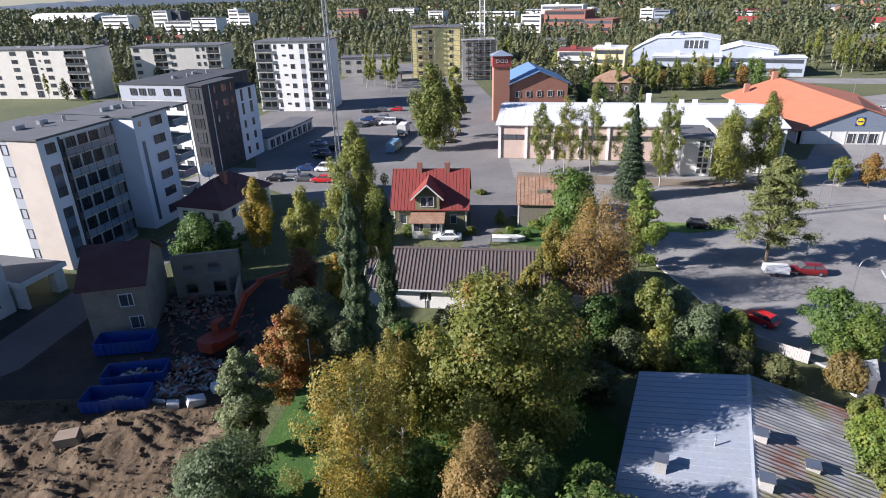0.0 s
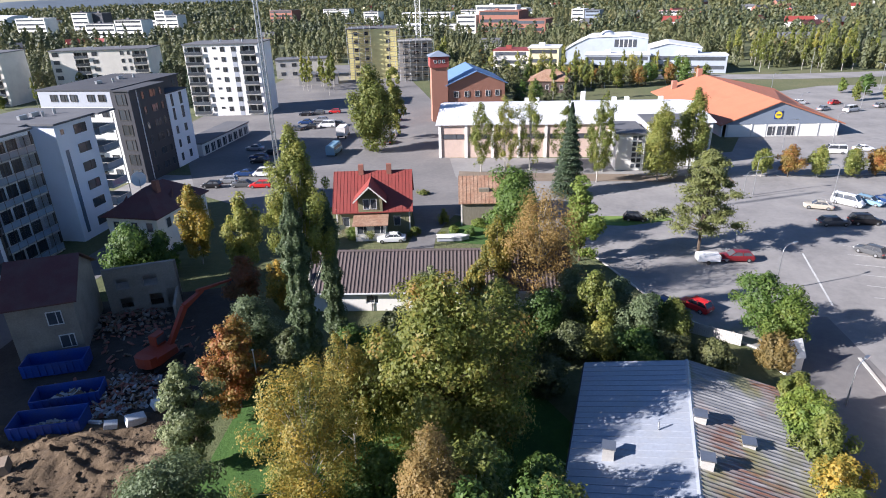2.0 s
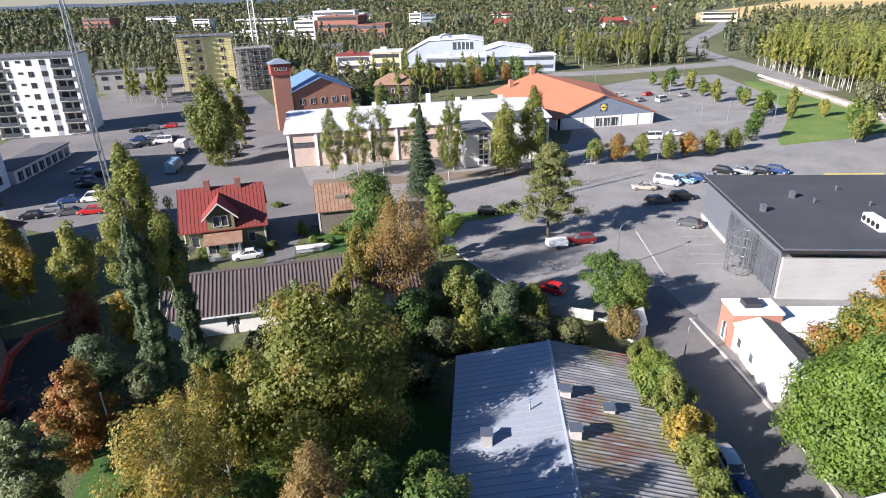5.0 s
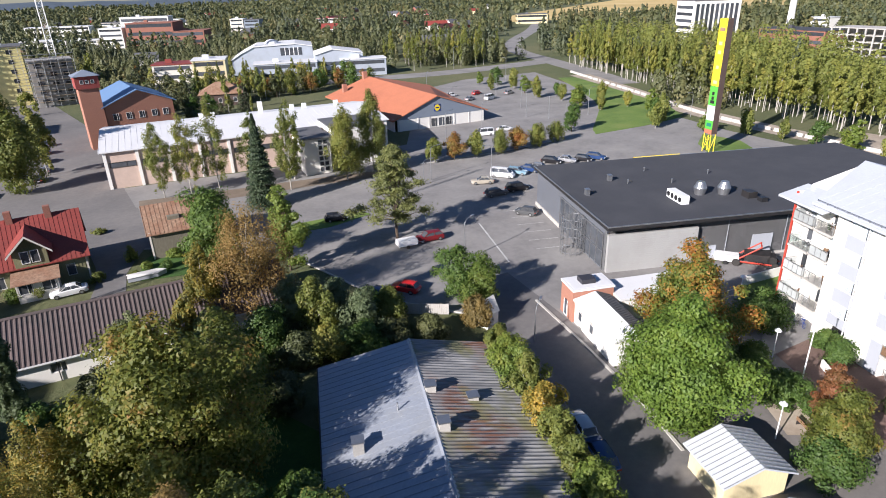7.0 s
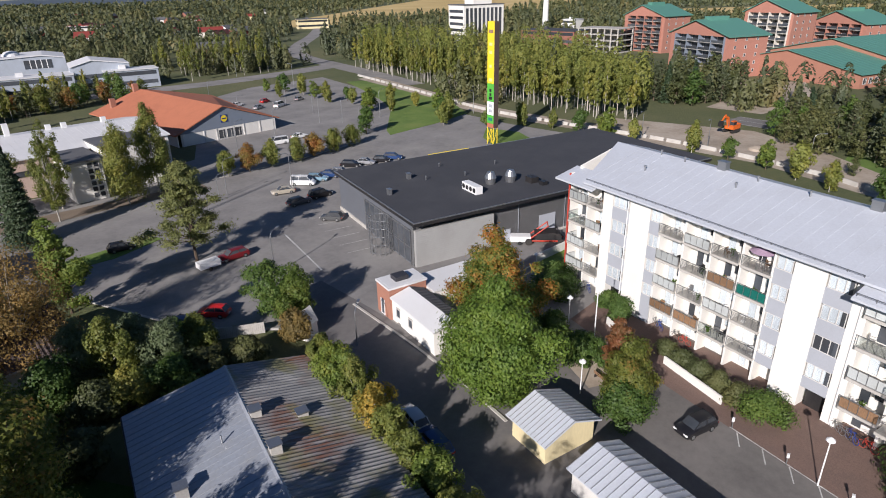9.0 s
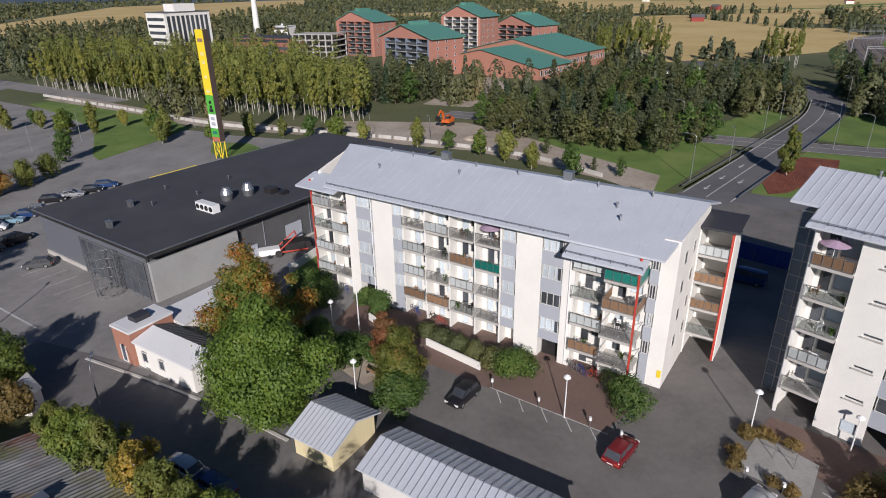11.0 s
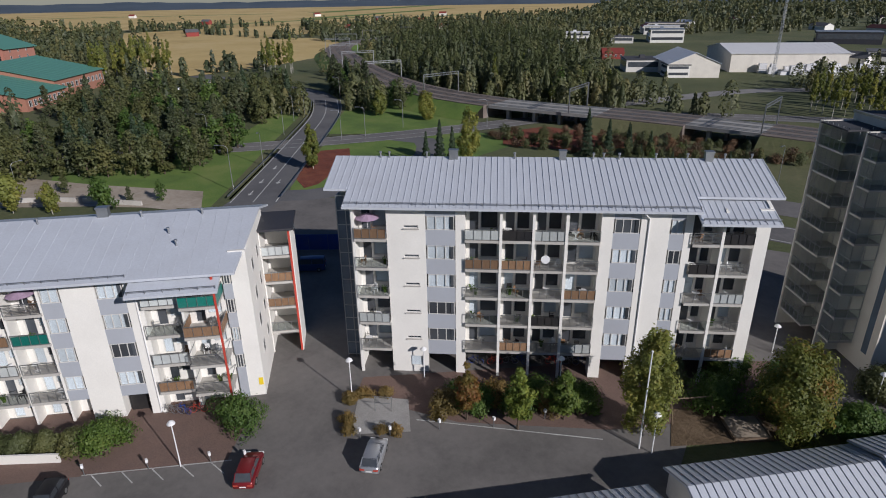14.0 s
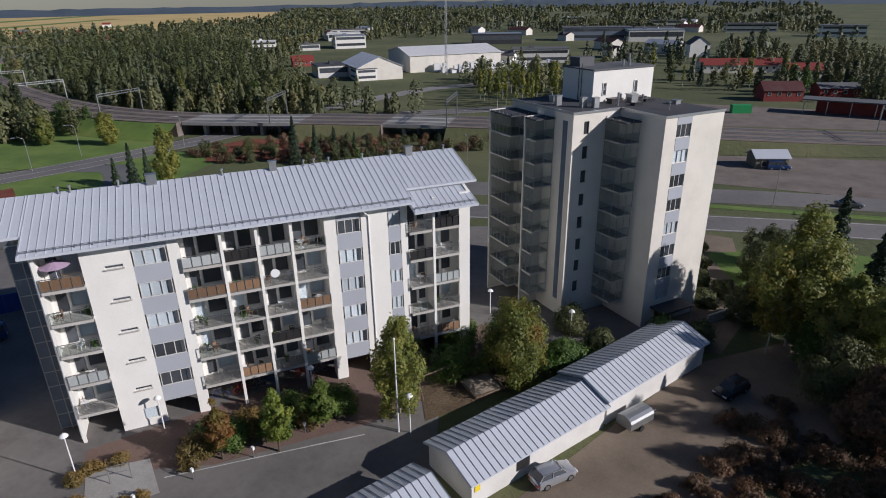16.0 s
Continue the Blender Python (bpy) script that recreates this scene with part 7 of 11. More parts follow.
gabled("industrial_hall", "large white-roofed industrial hall with beige walls", "hall", pose(172, -277.4, 0, 0, 0, -130.4), 52, 40, 8.6, 3.2, CREAM, ROOF_WHITE, 0.6, 0.5, 2.5, ROOF_WHITE)
PLOTS.append((155, -298, 56))
block("long low workshop with a dark roof", 203, -241, -130, 24, 18, 5.6, PALE, ROOF_BITUMEN, 1)
bundles = random.Random(41)
for k in range(54):
    q, w = bundles.random(), bundles.uniform(2.0, 4.0)
    px, py = 160 - 45 * q + bundles.uniform(-4, 4), -282 - 48 * q + bundles.uniform(-5, 5)
    solid("timber_pack", Build().box(-w / 2, -1.2, 0, w / 2, 1.2, 1.5).box(-w / 2 + 0.1, -1.1, 1.6, w / 2 - 0.2, 1.1, bundles.choice((1.62, 2.9, 4.2))), ROOF_WHITE, "white-wrapped pack of timber in the works yard", "timber", pose(px, py, 0.05, 0, 0, -130 + bundles.uniform(-8, 8)), "timber packs")
PLOTS.append((138, -306, 60))
for x, y, a, L, D, H, wm, rm, n, lab in (
        (314, -396.7, -134.6, 24, 16, 9.4, WHITE, BLUE_GREY, 2, "white warehouse far off"), (362, -356, -135, 18, 14, 7, WHITE, ROOF_WHITE, 2, "white yard buildings far off"), (330, -372, -135, 16, 12, 4.5, PALE, ROOF_GREY, 1, "low grey shed far off"),
        (140.8, -341.3, -153, 32, 16, 7.6, PALE, ROOF_GREY, 2, "long grey works building"), (168, -330, -150, 24, 14, 6, WHITE, ROOF_WHITE, 1, "long white works shed"), (174.2, -532.5, -157.7, 58, 22, 10.5, BLUE_GREY, ROOF_GREY, 2, "long blue-grey warehouse far off"),
        (118.9, -534, -157, 44, 20, 9, PALE, BLUE_GREY, 1, "long pale warehouse with a blue roof"), (230, -470, -150, 40, 18, 8, DARK_PANEL, BLUE_GREY, 1, "dark warehouse far off"), (293, -876, -167, 30, 14, 8, WHITE, ROOF_WHITE, 2, "white building far off on the plain"),
        (60, -690, -168, 46, 16, 8, PALE, ROOF_GREY, 2, "grey halls far off on the plain"), (-20, -640, -172, 34, 16, 9, WHITE, ROOF_GREY, 2, "white halls far off by the railway"), (150, -760, -166, 40, 18, 8, CREAM, ROOF_GREY, 2, "cream halls far off on the plain"),
        (380, -470, -140, 30, 16, 7, WHITE, ROOF_WHITE, 1, "far white shed beyond the wood"), (420, -520, -142, 40, 16, 7, CREAM, ROOF_GREY, 1, "far cream shed beyond the wood")):
    block(lab, x, y, a, L, D, H, wm, rm, n)
gabled("house", "tall white house with a steep gable on a rise", "house", pose(43.3, -416.3, 0, 0, 0, -63.4), 11, 12, 7.6, 4.2, WHITE, ROOF_GREY, 0.4)
PLOTS.append((49, -413, 14))
simple_house("red-roofed cottage beside the works", 253, -279, -131, 12, 9, 3.4, 2.6, RED_BOARD, ROOF_RED)
simple_house("long low building with a red tile roof by the railway", 36.7, -327.8, -159, 38, 11, 4, 2.6, CREAM, ROOF_RED)
simple_house("low house with a bright red roof by the railway", 1, -318, -158, 17, 10, 4, 2.6, CREAM, ROOF_RED)
simple_house("red wooden station house with a dark roof", 5.6, -247, -157, 13.4, 9, 4, 2.6, RED_BOARD, ROOF_MAROON)
simple_house("small red wooden station shed with a pale roof edge", -12.2, -266, -157, 13.8, 8, 3.2, 1.6, RED_BOARD, ROOF_GREY)
solid("container", Build().box(-3, -1.2, 0, 3, 1.2, 2.6).box(-3.04, -1.24, 0.1, -2.9, 1.24, 2.5), mat("bright_green_steel", (0.03, 0.35, 0.1), 0.5), "bright green steel container beside the tracks", "container", pose(10.9, -219.5, 0.05, 0, 0, -157))
pf = thing("platform_shelter", "long station platform shelter with a flat roof", "shelter", pose(-6, -226, 0, 0, 0, 176))
part("roof", Build().box(0, 0, 4.2, 40, 8, 4.6), ROOF_GREY, pf)
part("wall", Build().box(4, 4, 0, 38, 7, 4.2), RED_BOARD, pf)
for u in spaced(0.5, 39, 6):
    part("post", Build().box(u, 0.4, 0, u + 0.25, 0.65, 4.2), METAL, pf)
kio = simple_house("small kiosk with a pale roof on the gravel", 2.5, -147, 205, 7, 5, 2.6, 1.2, GREY_BOARD, ROOF_ZINC)

ridge_rng = random.Random(11)
for k in range(50):
    a = radians(ridge_rng.uniform(50, 118))
    r = ridge_rng.uniform(380, 1200)
    x, y = r * math.cos(a), r * math.sin(a)
    wm, rm = ridge_rng.choice(((WHITE, ROOF_RED), (CREAM, ROOF_MAROON), (RED_BOARD, ROOF_GREY), (YELLOW_WALL, ROOF_RED), (WHITE, ROOF_GREY), (BRICK, ROOF_GREY)))
    PLOTS.append((x, y, 14))
    gabled("house", "small house far off among trees", "house", pose(x, y, 0, 0, 0, ridge_rng.uniform(-40, 40)), ridge_rng.uniform(10, 18), 9, ridge_rng.uniform(3.5, 6), 3, wm, rm, group="far houses")
for k in range(24):
    a = radians(ridge_rng.uniform(-82, -48))
    r = ridge_rng.uniform(360, 900)
    wm, rm = ridge_rng.choice(((WHITE, ROOF_RED), (CREAM, ROOF_MAROON), (WHITE, ROOF_GREY), (PALE, ROOF_ZINC)))
    gabled("house", "small house far off among trees", "house", pose(r * math.cos(a), r * math.sin(a), 0, 0, 0, ridge_rng.uniform(120, 200)), ridge_rng.uniform(10, 26), 10, ridge_rng.uniform(3.5, 6), 2.5, wm, rm, group="far houses")
for k in range(9):
    a = radians(ridge_rng.uniform(-38, -8))
    r = ridge_rng.uniform(520, 1500)
    gabled("house", "farmhouse at the edge of the fields", "house", pose(r * math.cos(a), r * math.sin(a), 0, 0, 0, ridge_rng.uniform(40, 140)), 12, 8, 4.5, 2.5, *ridge_rng.choice(((WHITE, ROOF_RED), (RED_BOARD, ROOF_GREY))), group="far houses")


# red brick apartment houses with green roofs
def condo(x, y, L, D, floors, label, inner, turn=-115):
    t = thing("apartment_building", label, "apartment building", pose(x, y, 0, 0, 0, turn))
    h, H = 3.0, floors * 3.0 + 1.0
    w = Build()
    b0, b1_ = L * 0.1, L * 0.94
    w.holed(0, L, 0, H, 0, 0.3, [(b0, b1_, 1, H - 0.6)]).box(0, D - 0.3, 0, L, D, H).box(0, 0.3, 0, 0.3, D - 0.3, H).box(L - 0.3, 0.3, 0, L, D - 0.3, H)
    part("wall", w, BRICK_PINK, t)
    part("back_wall", Build().box(b0, 2.0, 0, b1_, 2.2, H), inner, t)
    for k in range(floors):
        z = 1.0 + k * h
        sl = part("balcony", kept(("cb", L), lambda: Build().box(b0, -0.6, -0.2, b1_, 2.0, 0).mesh("balcony", CONCRETE_PALE)), None, t, at=pose(0, 0, z))
        part("railing_panel", kept(("cr", L), lambda: Build().box(b0, -0.6, 0.1, b1_, -0.55, 1.0).mesh("railing_panel", FAR_GLASS)), None, sl)
        for j in range(4):
            far_window(t, b0 + 0.6 + j * (b1_ - b0) / 4, 1.95, z + 0.3, (b1_ - b0) / 4 - 1.2, 2.0)
        for v in (D * 0.15, D * 0.42, D * 0.7):
            far_window(t, L + 0.04, v, z + 0.9, 1.0, 1.3, 90)
    for j in range(5):
        u = b0 + (b1_ - b0) * j / 4
        part("fin_wall", kept("cf" + label, lambda: Build().box(-0.15, -0.7, 1, 0.15, 1.9, H - 0.4).mesh("fin_wall", inner if inner is not BROWN_PANEL else BRICK_PINK)), None, t, at=pose(u, 0, 0))
    o, zr, um = 1.0, H + 5.2, L * 0.44
    part("gable", Build().face([(0, 0, H), (L, 0, H), (um, 0, zr - 0.3)]).face([(0, 0.25, H), (L, 0.25, H), (um, 0.25, zr - 0.3)]), BRICK_PINK, t, "brick gable wall")
    part("gable", Build().face([(0, D, H), (L, D, H), (um, D, zr - 0.3)]).face([(0, D - 0.25, H), (L, D - 0.25, H), (um, D - 0.25, zr - 0.3)]), BRICK_PINK, t, "brick gable wall")
    for ue in (-o, L + o):
        roof_slab(t, [(ue, -o, H - 0.3), (um, -o, zr), (um, D + o, zr), (ue, D + o, H - 0.3)], ROOF_GREEN, "roof", 0.3)
    part("roof_monitor", Build().box(um - 1.6, D * 0.25, zr - 0.9, um + 1.6, D * 0.75, zr + 1.0), ROOF_GREEN, t, "green sheet roof monitor")


condo(357.8, 121.4, 28, 20, 6, "six-storey brick block with dark balconies and a green roof", BROWN_PANEL)
condo(281, 74.5, 32, 20, 5, "five-storey brick block with pale stair and green roof", BLUE_GREY, -124)
condo(334, 55.7, 24, 18, 7, "seven-storey brick block with white balconies and green roof", CREAM)
condo(369, 30, 29, 20, 5, "far brick block with a green roof", BROWN_PANEL, -127)
gh = gabled("brick_hall", "brick hall with a broad green sheet roof", "hall", pose(257.5, 2.9, 0, 0, 0, -30), 27.6, 58, 5.0, 6.0, BRICK_ORANGE, ROOF_GREEN, 0.8, 0.5, 3.2, ROOF_GREEN)
gh2 = gabled("brick_hall", "taller brick hall wing with a broad green sheet roof", "hall", pose(283.8, -7.7, 0, 0, 0, -30), 40, 54, 7.5, 6.0, BRICK_ORANGE, ROOF_GREEN, 0.8, 0.5, 3.2, ROOF_GREEN)
for hall, hl_, hz in ((gh, 27.6, 1.4), (gh2, 40, 3.2)):
    for u in spaced(1.5, hl_ - 3.5, 3.4):
        far_window(hall, u, -0.04, hz, 1.9, 2.2)
sk = thing("unfinished_building", "bare concrete frame of an unfinished building", "building", pose(340, 142, 0, 0, 0, -101))
PLOTS.append((338, 130, 30))
for k in range(5):
    part("floor_slab", Build().box(0, 0, k * 3.1, 26, 16, k * 3.1 + 0.35), CONCRETE_PALE, sk)
    if k < 4:
        for u in spaced(0.2, 25.2, 4.2):
            part("column", kept("skc", lambda: Build().box(0, 0, 0.35, 0.6, 0.6, 3.1).mesh("column", CONCRETE_PALE)), None, sk, at=pose(u, 0, k * 3.1))
            part("column", kept("skc", None), None, sk, at=pose(u, 15.4, k * 3.1))
part("core_wall", Build().box(3, 7.0, 0.36, 23, 7.3, 12.4), CONCRETE, sk)

# ---- railway on its bank ----
RAIL = smooth_line([(482, -430, 4), (482, -335, 4), (464, -262, 4), (436, -212, 4), (392, -177, 4), (330, -152, 4), (250, -128, 4), (200, -119, 4), (163, -121, 4), (136, -130, 4), (112, -140, 4), (70, -153, 4), (10, -172, 2.5), (-26, -186, 1.6), (-120, -216, 1.2)], 8)
for lo, hi in ((152, 999), (97, 127), (-200, 80)):
    strip("railway_bank", [p for p in RAIL if lo < p[0] < hi], 17, 4, BALLAST, "stony railway bank", "railway bank", height=3.98)
for lo, hi in ((120, 158), (74, 103)):
    deck = [p for p in RAIL if lo < p[0] < hi]
    strip("bridge_deck", [(p[0], p[1], p[2] + 0.02) for p in deck], 14, 4, CONCRETE, "concrete railway bridge deck", "bridge", kind="structure", height=0.9)
    for p in deck[1:-1] if lo == 120 else deck[1:-1:3]:
        for s in (-5.5, 0, 5.5):
            part("bridge_pier", kept("pier", lambda: Build().box(-0.45, -0.9, 0, 0.45, 0.9, 3.1).mesh("bridge_pier", CONCRETE)), None, None, "", pose(p[0] + s * 0.33, p[1] + s * 0.94, 0, 0, 0, 20))
for ob in [o for o in scene.objects if o.name.startswith("bridge_pier")]:
    tagged(ob, "square concrete pier under the railway bridge", "bridge pier", "bridge piers")


def offset_line(pts, off, dz):
    out = []
    for i, p in enumerate(pts):
        a, c = Vector(pts[max(0, i - 1)][:2]), Vector(pts[min(len(pts) - 1, i + 1)][:2])
        d = (c - a).normalized()
        out.append((p[0] - d.y * off, p[1] + d.x * off, p[2] + dz))
    return out


def bank_slope(line, material, label, run):
    """The planted slope of the railway bank, from the edge of the ballast down to the ground."""
    b = Build()
    top_edge, foot = offset_line(line, -8.3, -0.1), offset_line(line, -8.3 - run, 0)
    far_top, far_foot = offset_line(line, 8.3, -0.1), offset_line(line, 8.3 + run, 0)
    for e, f in ((top_edge, foot), (far_top, far_foot)):
        for i in range(len(e) - 1):
            b.face([e[i], e[i + 1], (f[i + 1][0], f[i + 1][1], 0.07), (f[i][0], f[i][1], 0.07)])
    solid("railway_slope", b, material, label, "railway bank", kind="structure")


bank_slope([p for p in RAIL if 152 < p[0] < 420], GRASS, "grassy slope of the railway bank", 7)
bank_slope([p for p in RAIL if 97 < p[0] < 127], SCRUB, "scrubby slope between two railway bridges", 6)
bank_slope([p for p in RAIL if p[0] < 80], SCRUB, "scrubby slope of the railway bank", 6)
for c in (-5.2, 0.0, 5.2):
    for g_ in (-0.76, 0.76):
        strip("rail", offset_line(RAIL, c + g_, 0.2), 0.1, 4, METAL, "steel rail on the ballast", "rail", height=0.14)


def gantry(x, y, turn, w, h, z):
    t = thing("catenary_gantry", "galvanised railway portal over the tracks", "gantry", pose(x, y, z, 0, 0, turn))
    for u in (-w / 2, w / 2):
        part("post", Build().box(u - 0.14, -0.14, 0, u + 0.14, 0.14, h), METAL, t)
    be = Build().box(-w / 2, -0.1, h - 0.15, w / 2, 0.1, h).box(-w / 2, -0.1, h - 0.9, w / 2, 0.1, h - 0.75)
    for u in spaced(-w / 2, w / 2 - 1, 1.2):
        be.rod((u, 0, h - 0.8), (u + 1.0, 0, h - 0.1), 0.05, n=4)
    part("beam", be, METAL, t)


for i in range(6, len(RAIL) - 4, 6):
    p, q = RAIL[i], RAIL[i + 1]
    gantry(p[0], p[1], math.degrees(math.atan2(q[1] - p[1], q[0] - p[0])) + 90, 15.5, 7.0, p[2])

# ---- trees ----
grow = np.random.default_rng(5)


def leaf_mesh(name, c, size, material, slim=0.6, out=None, loose=0.75):
    """Leaf clumps: a pointed leaf of its own at each point, facing loosely outwards."""
    n = len(c)
    f = grow.normal(size=(n, 3))
    f /= np.linalg.norm(f, axis=1)[:, None]
    if out is not None:
        f = out + f * loose
        f /= np.linalg.norm(f, axis=1)[:, None] + 1e-6
    a = np.cross(f, grow.normal(size=(n, 3)))
    a /= np.linalg.norm(a, axis=1)[:, None]
    b = np.cross(f, a)
    s = (size * grow.uniform(0.6, 1.35, n))[:, None]
    v = np.stack([c + a * s * 0.55, c - a * s * 0.45 + b * s * slim * 0.55, c - a * s * 0.45 - b * s * slim * 0.55], 1).reshape(-1, 3)
    me = bpy.data.meshes.new(name)
    me.vertices.add(3 * n)
    me.vertices.foreach_set("co", v.ravel().astype(np.float32))
    me.loops.add(3 * n)
    me.loops.foreach_set("vertex_index", np.arange(3 * n, dtype=np.int32))
    me.polygons.add(n)
    me.polygons.foreach_set("loop_start", np.arange(0, 3 * n, 3, dtype=np.int32))
    me.update(calc_edges=True)
    me.materials.append(material)
    return me


def in_clumps(centres, radii, n, flat=0.8):
    """Points through clumps, thinning outwards, fuller on the larger ones, and the way out of the clump at each."""
    w = radii ** 2
    k = grow.choice(len(radii), n, p=w / w.sum())
    d = grow.normal(size=(n, 3))
    d /= np.linalg.norm(d, axis=1)[:, None]
    r = radii[k] * np.minimum(1.5, np.abs(grow.normal(0.84, 0.2, n)))
    away = centres[k] - centres.mean(0)
    away /= np.linalg.norm(away, axis=1)[:, None] + 1e-6
    return centres[k] + d * r[:, None] * np.array([1, 1, flat]), d * 0.85 + away * 0.4 + np.array([0, 0, 0.25])


def broad_crown(h, w, low, clumps, taper=0.0, lump=0.2, uneven=1.0):
    """Clump centres spread through an egg-shaped crown from height low to h."""
    cs, rs = [], []
    H = h - low
    for i in range(clumps):
        t = (i + 0.5) / clumps
        z = low + H * (0.1 + 0.82 * t)
        wide = math.sin(math.pi * min(1, 0.18 + 0.8 * t)) ** (0.7 + taper)
        a = i * 2.399 + grow.uniform(-0.4, 0.4)
        q = w / 2 * wide * grow.uniform(0.25, 1.0) * (0.85 + uneven * (0.2 * math.sin(a * 2 + h) + 0.12 * math.sin(a * 5 + w)))
        cs.append((q * math.cos(a), q * math.sin(a), z + grow.uniform(-0.09, 0.09) * H))
        rs.append(w * lump * grow.uniform(0.45, 1.2) * (0.55 + 0.45 * wide))
    return np.array(cs), np.array(rs)


def trunk_build(h, r, lean=0.0, limbs=(), n=8):
    b = Build()
    p = Vector((0, 0, -0.1))
    for k in range(5):
        q = Vector((lean * (k + 1) / 5 + grow.uniform(-0.08, 0.08), grow.uniform(-0.08, 0.08), h * (k + 1) / 5))
        b.rod(p, q, r * (1 - 0.18 * k), r * (1 - 0.18 * (k + 1)), n)
        p = q
    for c in limbs:
        z = min(h * 0.92, max(h * 0.22, c[2] * 0.62))
        b.rod((lean * z / h, 0, z), c, r * 0.34, r * 0.09, 5)
    return b


TREES = {
    "maple": (GREEN_MAPLE_LEAF, BARK), "tipped": (TIPPED_MAPLE_LEAF, BARK), "broad": (MAPLE_LEAF, BARK), "green": (GREEN_LEAF, BARK), "lime": (LIME_LEAF, BARK), "birch": (BIRCH_LEAF, BIRCH_BARK),
    "yellow": (YELLOW_LEAF, BIRCH_BARK), "brown": (BROWN_LEAF, BIRCH_BARK), "orange": (ORANGE_LEAF, BARK), "red": (RED_LEAF, BARK),
    "willow": (WILLOW_LEAF, BARK), "wood": (WOOD_LEAF, BIRCH_BARK), "brush": (BRUSH_LEAF, BARK), "grove": (GROVE_LEAF, BARK)}


def tree_meshes(kind, h, w, n, leaf, low=0.18, clumps=26, taper=0.0, lump=0.2, limbs=2):
    lm, bm_ = TREES[kind]
    lump, leaf, clumps = lump * 1.05, leaf * 0.86, int(clumps * 1.5)
    cs, rs = broad_crown(h, w, h * low, clumps, taper, lump, 1.1 if kind == "maple" else 1.0)
    thin = kind in ("birch", "yellow", "brown", "wood")
    pts, out = in_clumps(cs, rs * (0.8 if thin else 1.0), int(n * 1.65), 1.5 if thin else 0.8)
    pts[:, 2] = np.maximum(pts[:, 2], 0.3)
    return leaf_mesh("crown", pts, leaf, lm, 0.75, out, 0.62), trunk_build(h * 0.85, 0.04 + h * (0.006 if thin else 0.013), 0.0, [tuple(c) for c in cs[::limbs]], 6).mesh("trunk", bm_)


def whole(meshes):
    """Crown and trunk of a low or crowded plant as one mesh of two materials."""
    bm = bmesh.new()
    bm.from_mesh(meshes[0])
    n = len(bm.faces)
    bm.from_mesh(meshes[1])
    for i, f in enumerate(bm.faces):
        f.material_index = 0 if i < n else 1
    me = bpy.data.meshes.new("plant")
    bm.to_mesh(me)
    bm.free()
    me.materials.append(meshes[0].materials[0])
    me.materials.append(meshes[1].materials[0])
    return me


def put_tree(name, label, cat, x, y, meshes, turn=0.0, scale=1.0, z=0.0, group=""):
    if name == "shrub" or group and name in ("pine", "birch", "young_tree"):
        ob = new(name, kept(("whole", meshes[0].name), lambda: whole(meshes)))
        ob.matrix_world = Matrix.LocRotScale((x, y, z), Euler((0, 0, turn)), (scale,) * 3)
        return tagged(ob, label, cat, group)
    t = thing(name, label, cat, Matrix.LocRotScale((x, y, z), Euler((0, 0, turn)), (scale,) * 3), group)
    part("crown", meshes[0], None, t)
    part("trunk", meshes[1], None, t)
    return t


def tree(kind, label, x, y, h, w, n, leaf, name="tree", cat="tree", **kw):
    return put_tree(name, label, cat, x, y, tree_meshes(kind, h, w, n, leaf, **kw), grow.uniform(0, 6))


def spruce_meshes(h, w, n, leaf, material=None, skirt=0.06):
    n, leaf = int(n * 1.6), leaf * 0.85
    t = grow.uniform(0, 1, n) ** 0.75
    z = h * (skirt + (1 - skirt) * (1 - t))
    z = h - (h - h * skirt) * t
    layer = 0.78 + 0.22 * np.cos(z / h * 2 * math.pi * max(6, h * 0.9))
    r = w / 2 * t ** 0.85 * layer * grow.uniform(0.3, 1.0, n) ** 0.5
    a = grow.uniform(0, 2 * math.pi, n)
    pts = np.stack([r * np.cos(a), r * np.sin(a), z - r * 0.28], 1)
    out = np.stack([np.cos(a) * 0.7, np.sin(a) * 0.7, np.full(n, 0.5)], 1)
    return leaf_mesh("crown", pts, leaf, material or SPRUCE_LEAF, 0.45, out), Build().rod((0, 0, -0.1), (0, 0, h * 0.97), 0.05 + h * 0.012, 0.02, 7).mesh("trunk", BARK)


def poplar_meshes(h, w, n, leaf):
    n, leaf = int(n * 1.8), leaf * 0.85
    t = grow.uniform(0, 1, n)
    z = h * (0.06 + 0.94 * t)
    prof = np.minimum(1, t * 6) * (1 - 0.25 * t) * np.minimum(1, (1 - t) * 5 + 0.15)
    lumps = 0.8 + 0.2 * np.sin(z * 1.9 + np.sin(z * 0.7) * 2)
    a = grow.uniform(0, 2 * math.pi, n)
    r = w / 2 * prof * lumps * (0.74 + 0.26 * np.sin(a * 3 + z * 1.3) * np.sin(a * 5 - z * 2.1)) * grow.uniform(0.3, 1, n) ** 0.5
    pts = np.stack([r * np.cos(a), r * np.sin(a), z], 1)
    out = np.stack([np.cos(a), np.sin(a), np.full(n, 0.2)], 1)
    return leaf_mesh("crown", pts, leaf, WILLOW_LEAF, 0.7, out), Build().rod((0, 0, -0.1), (0, 0, h * 0.95), 0.3, 0.04, 8).mesh("trunk", BARK)


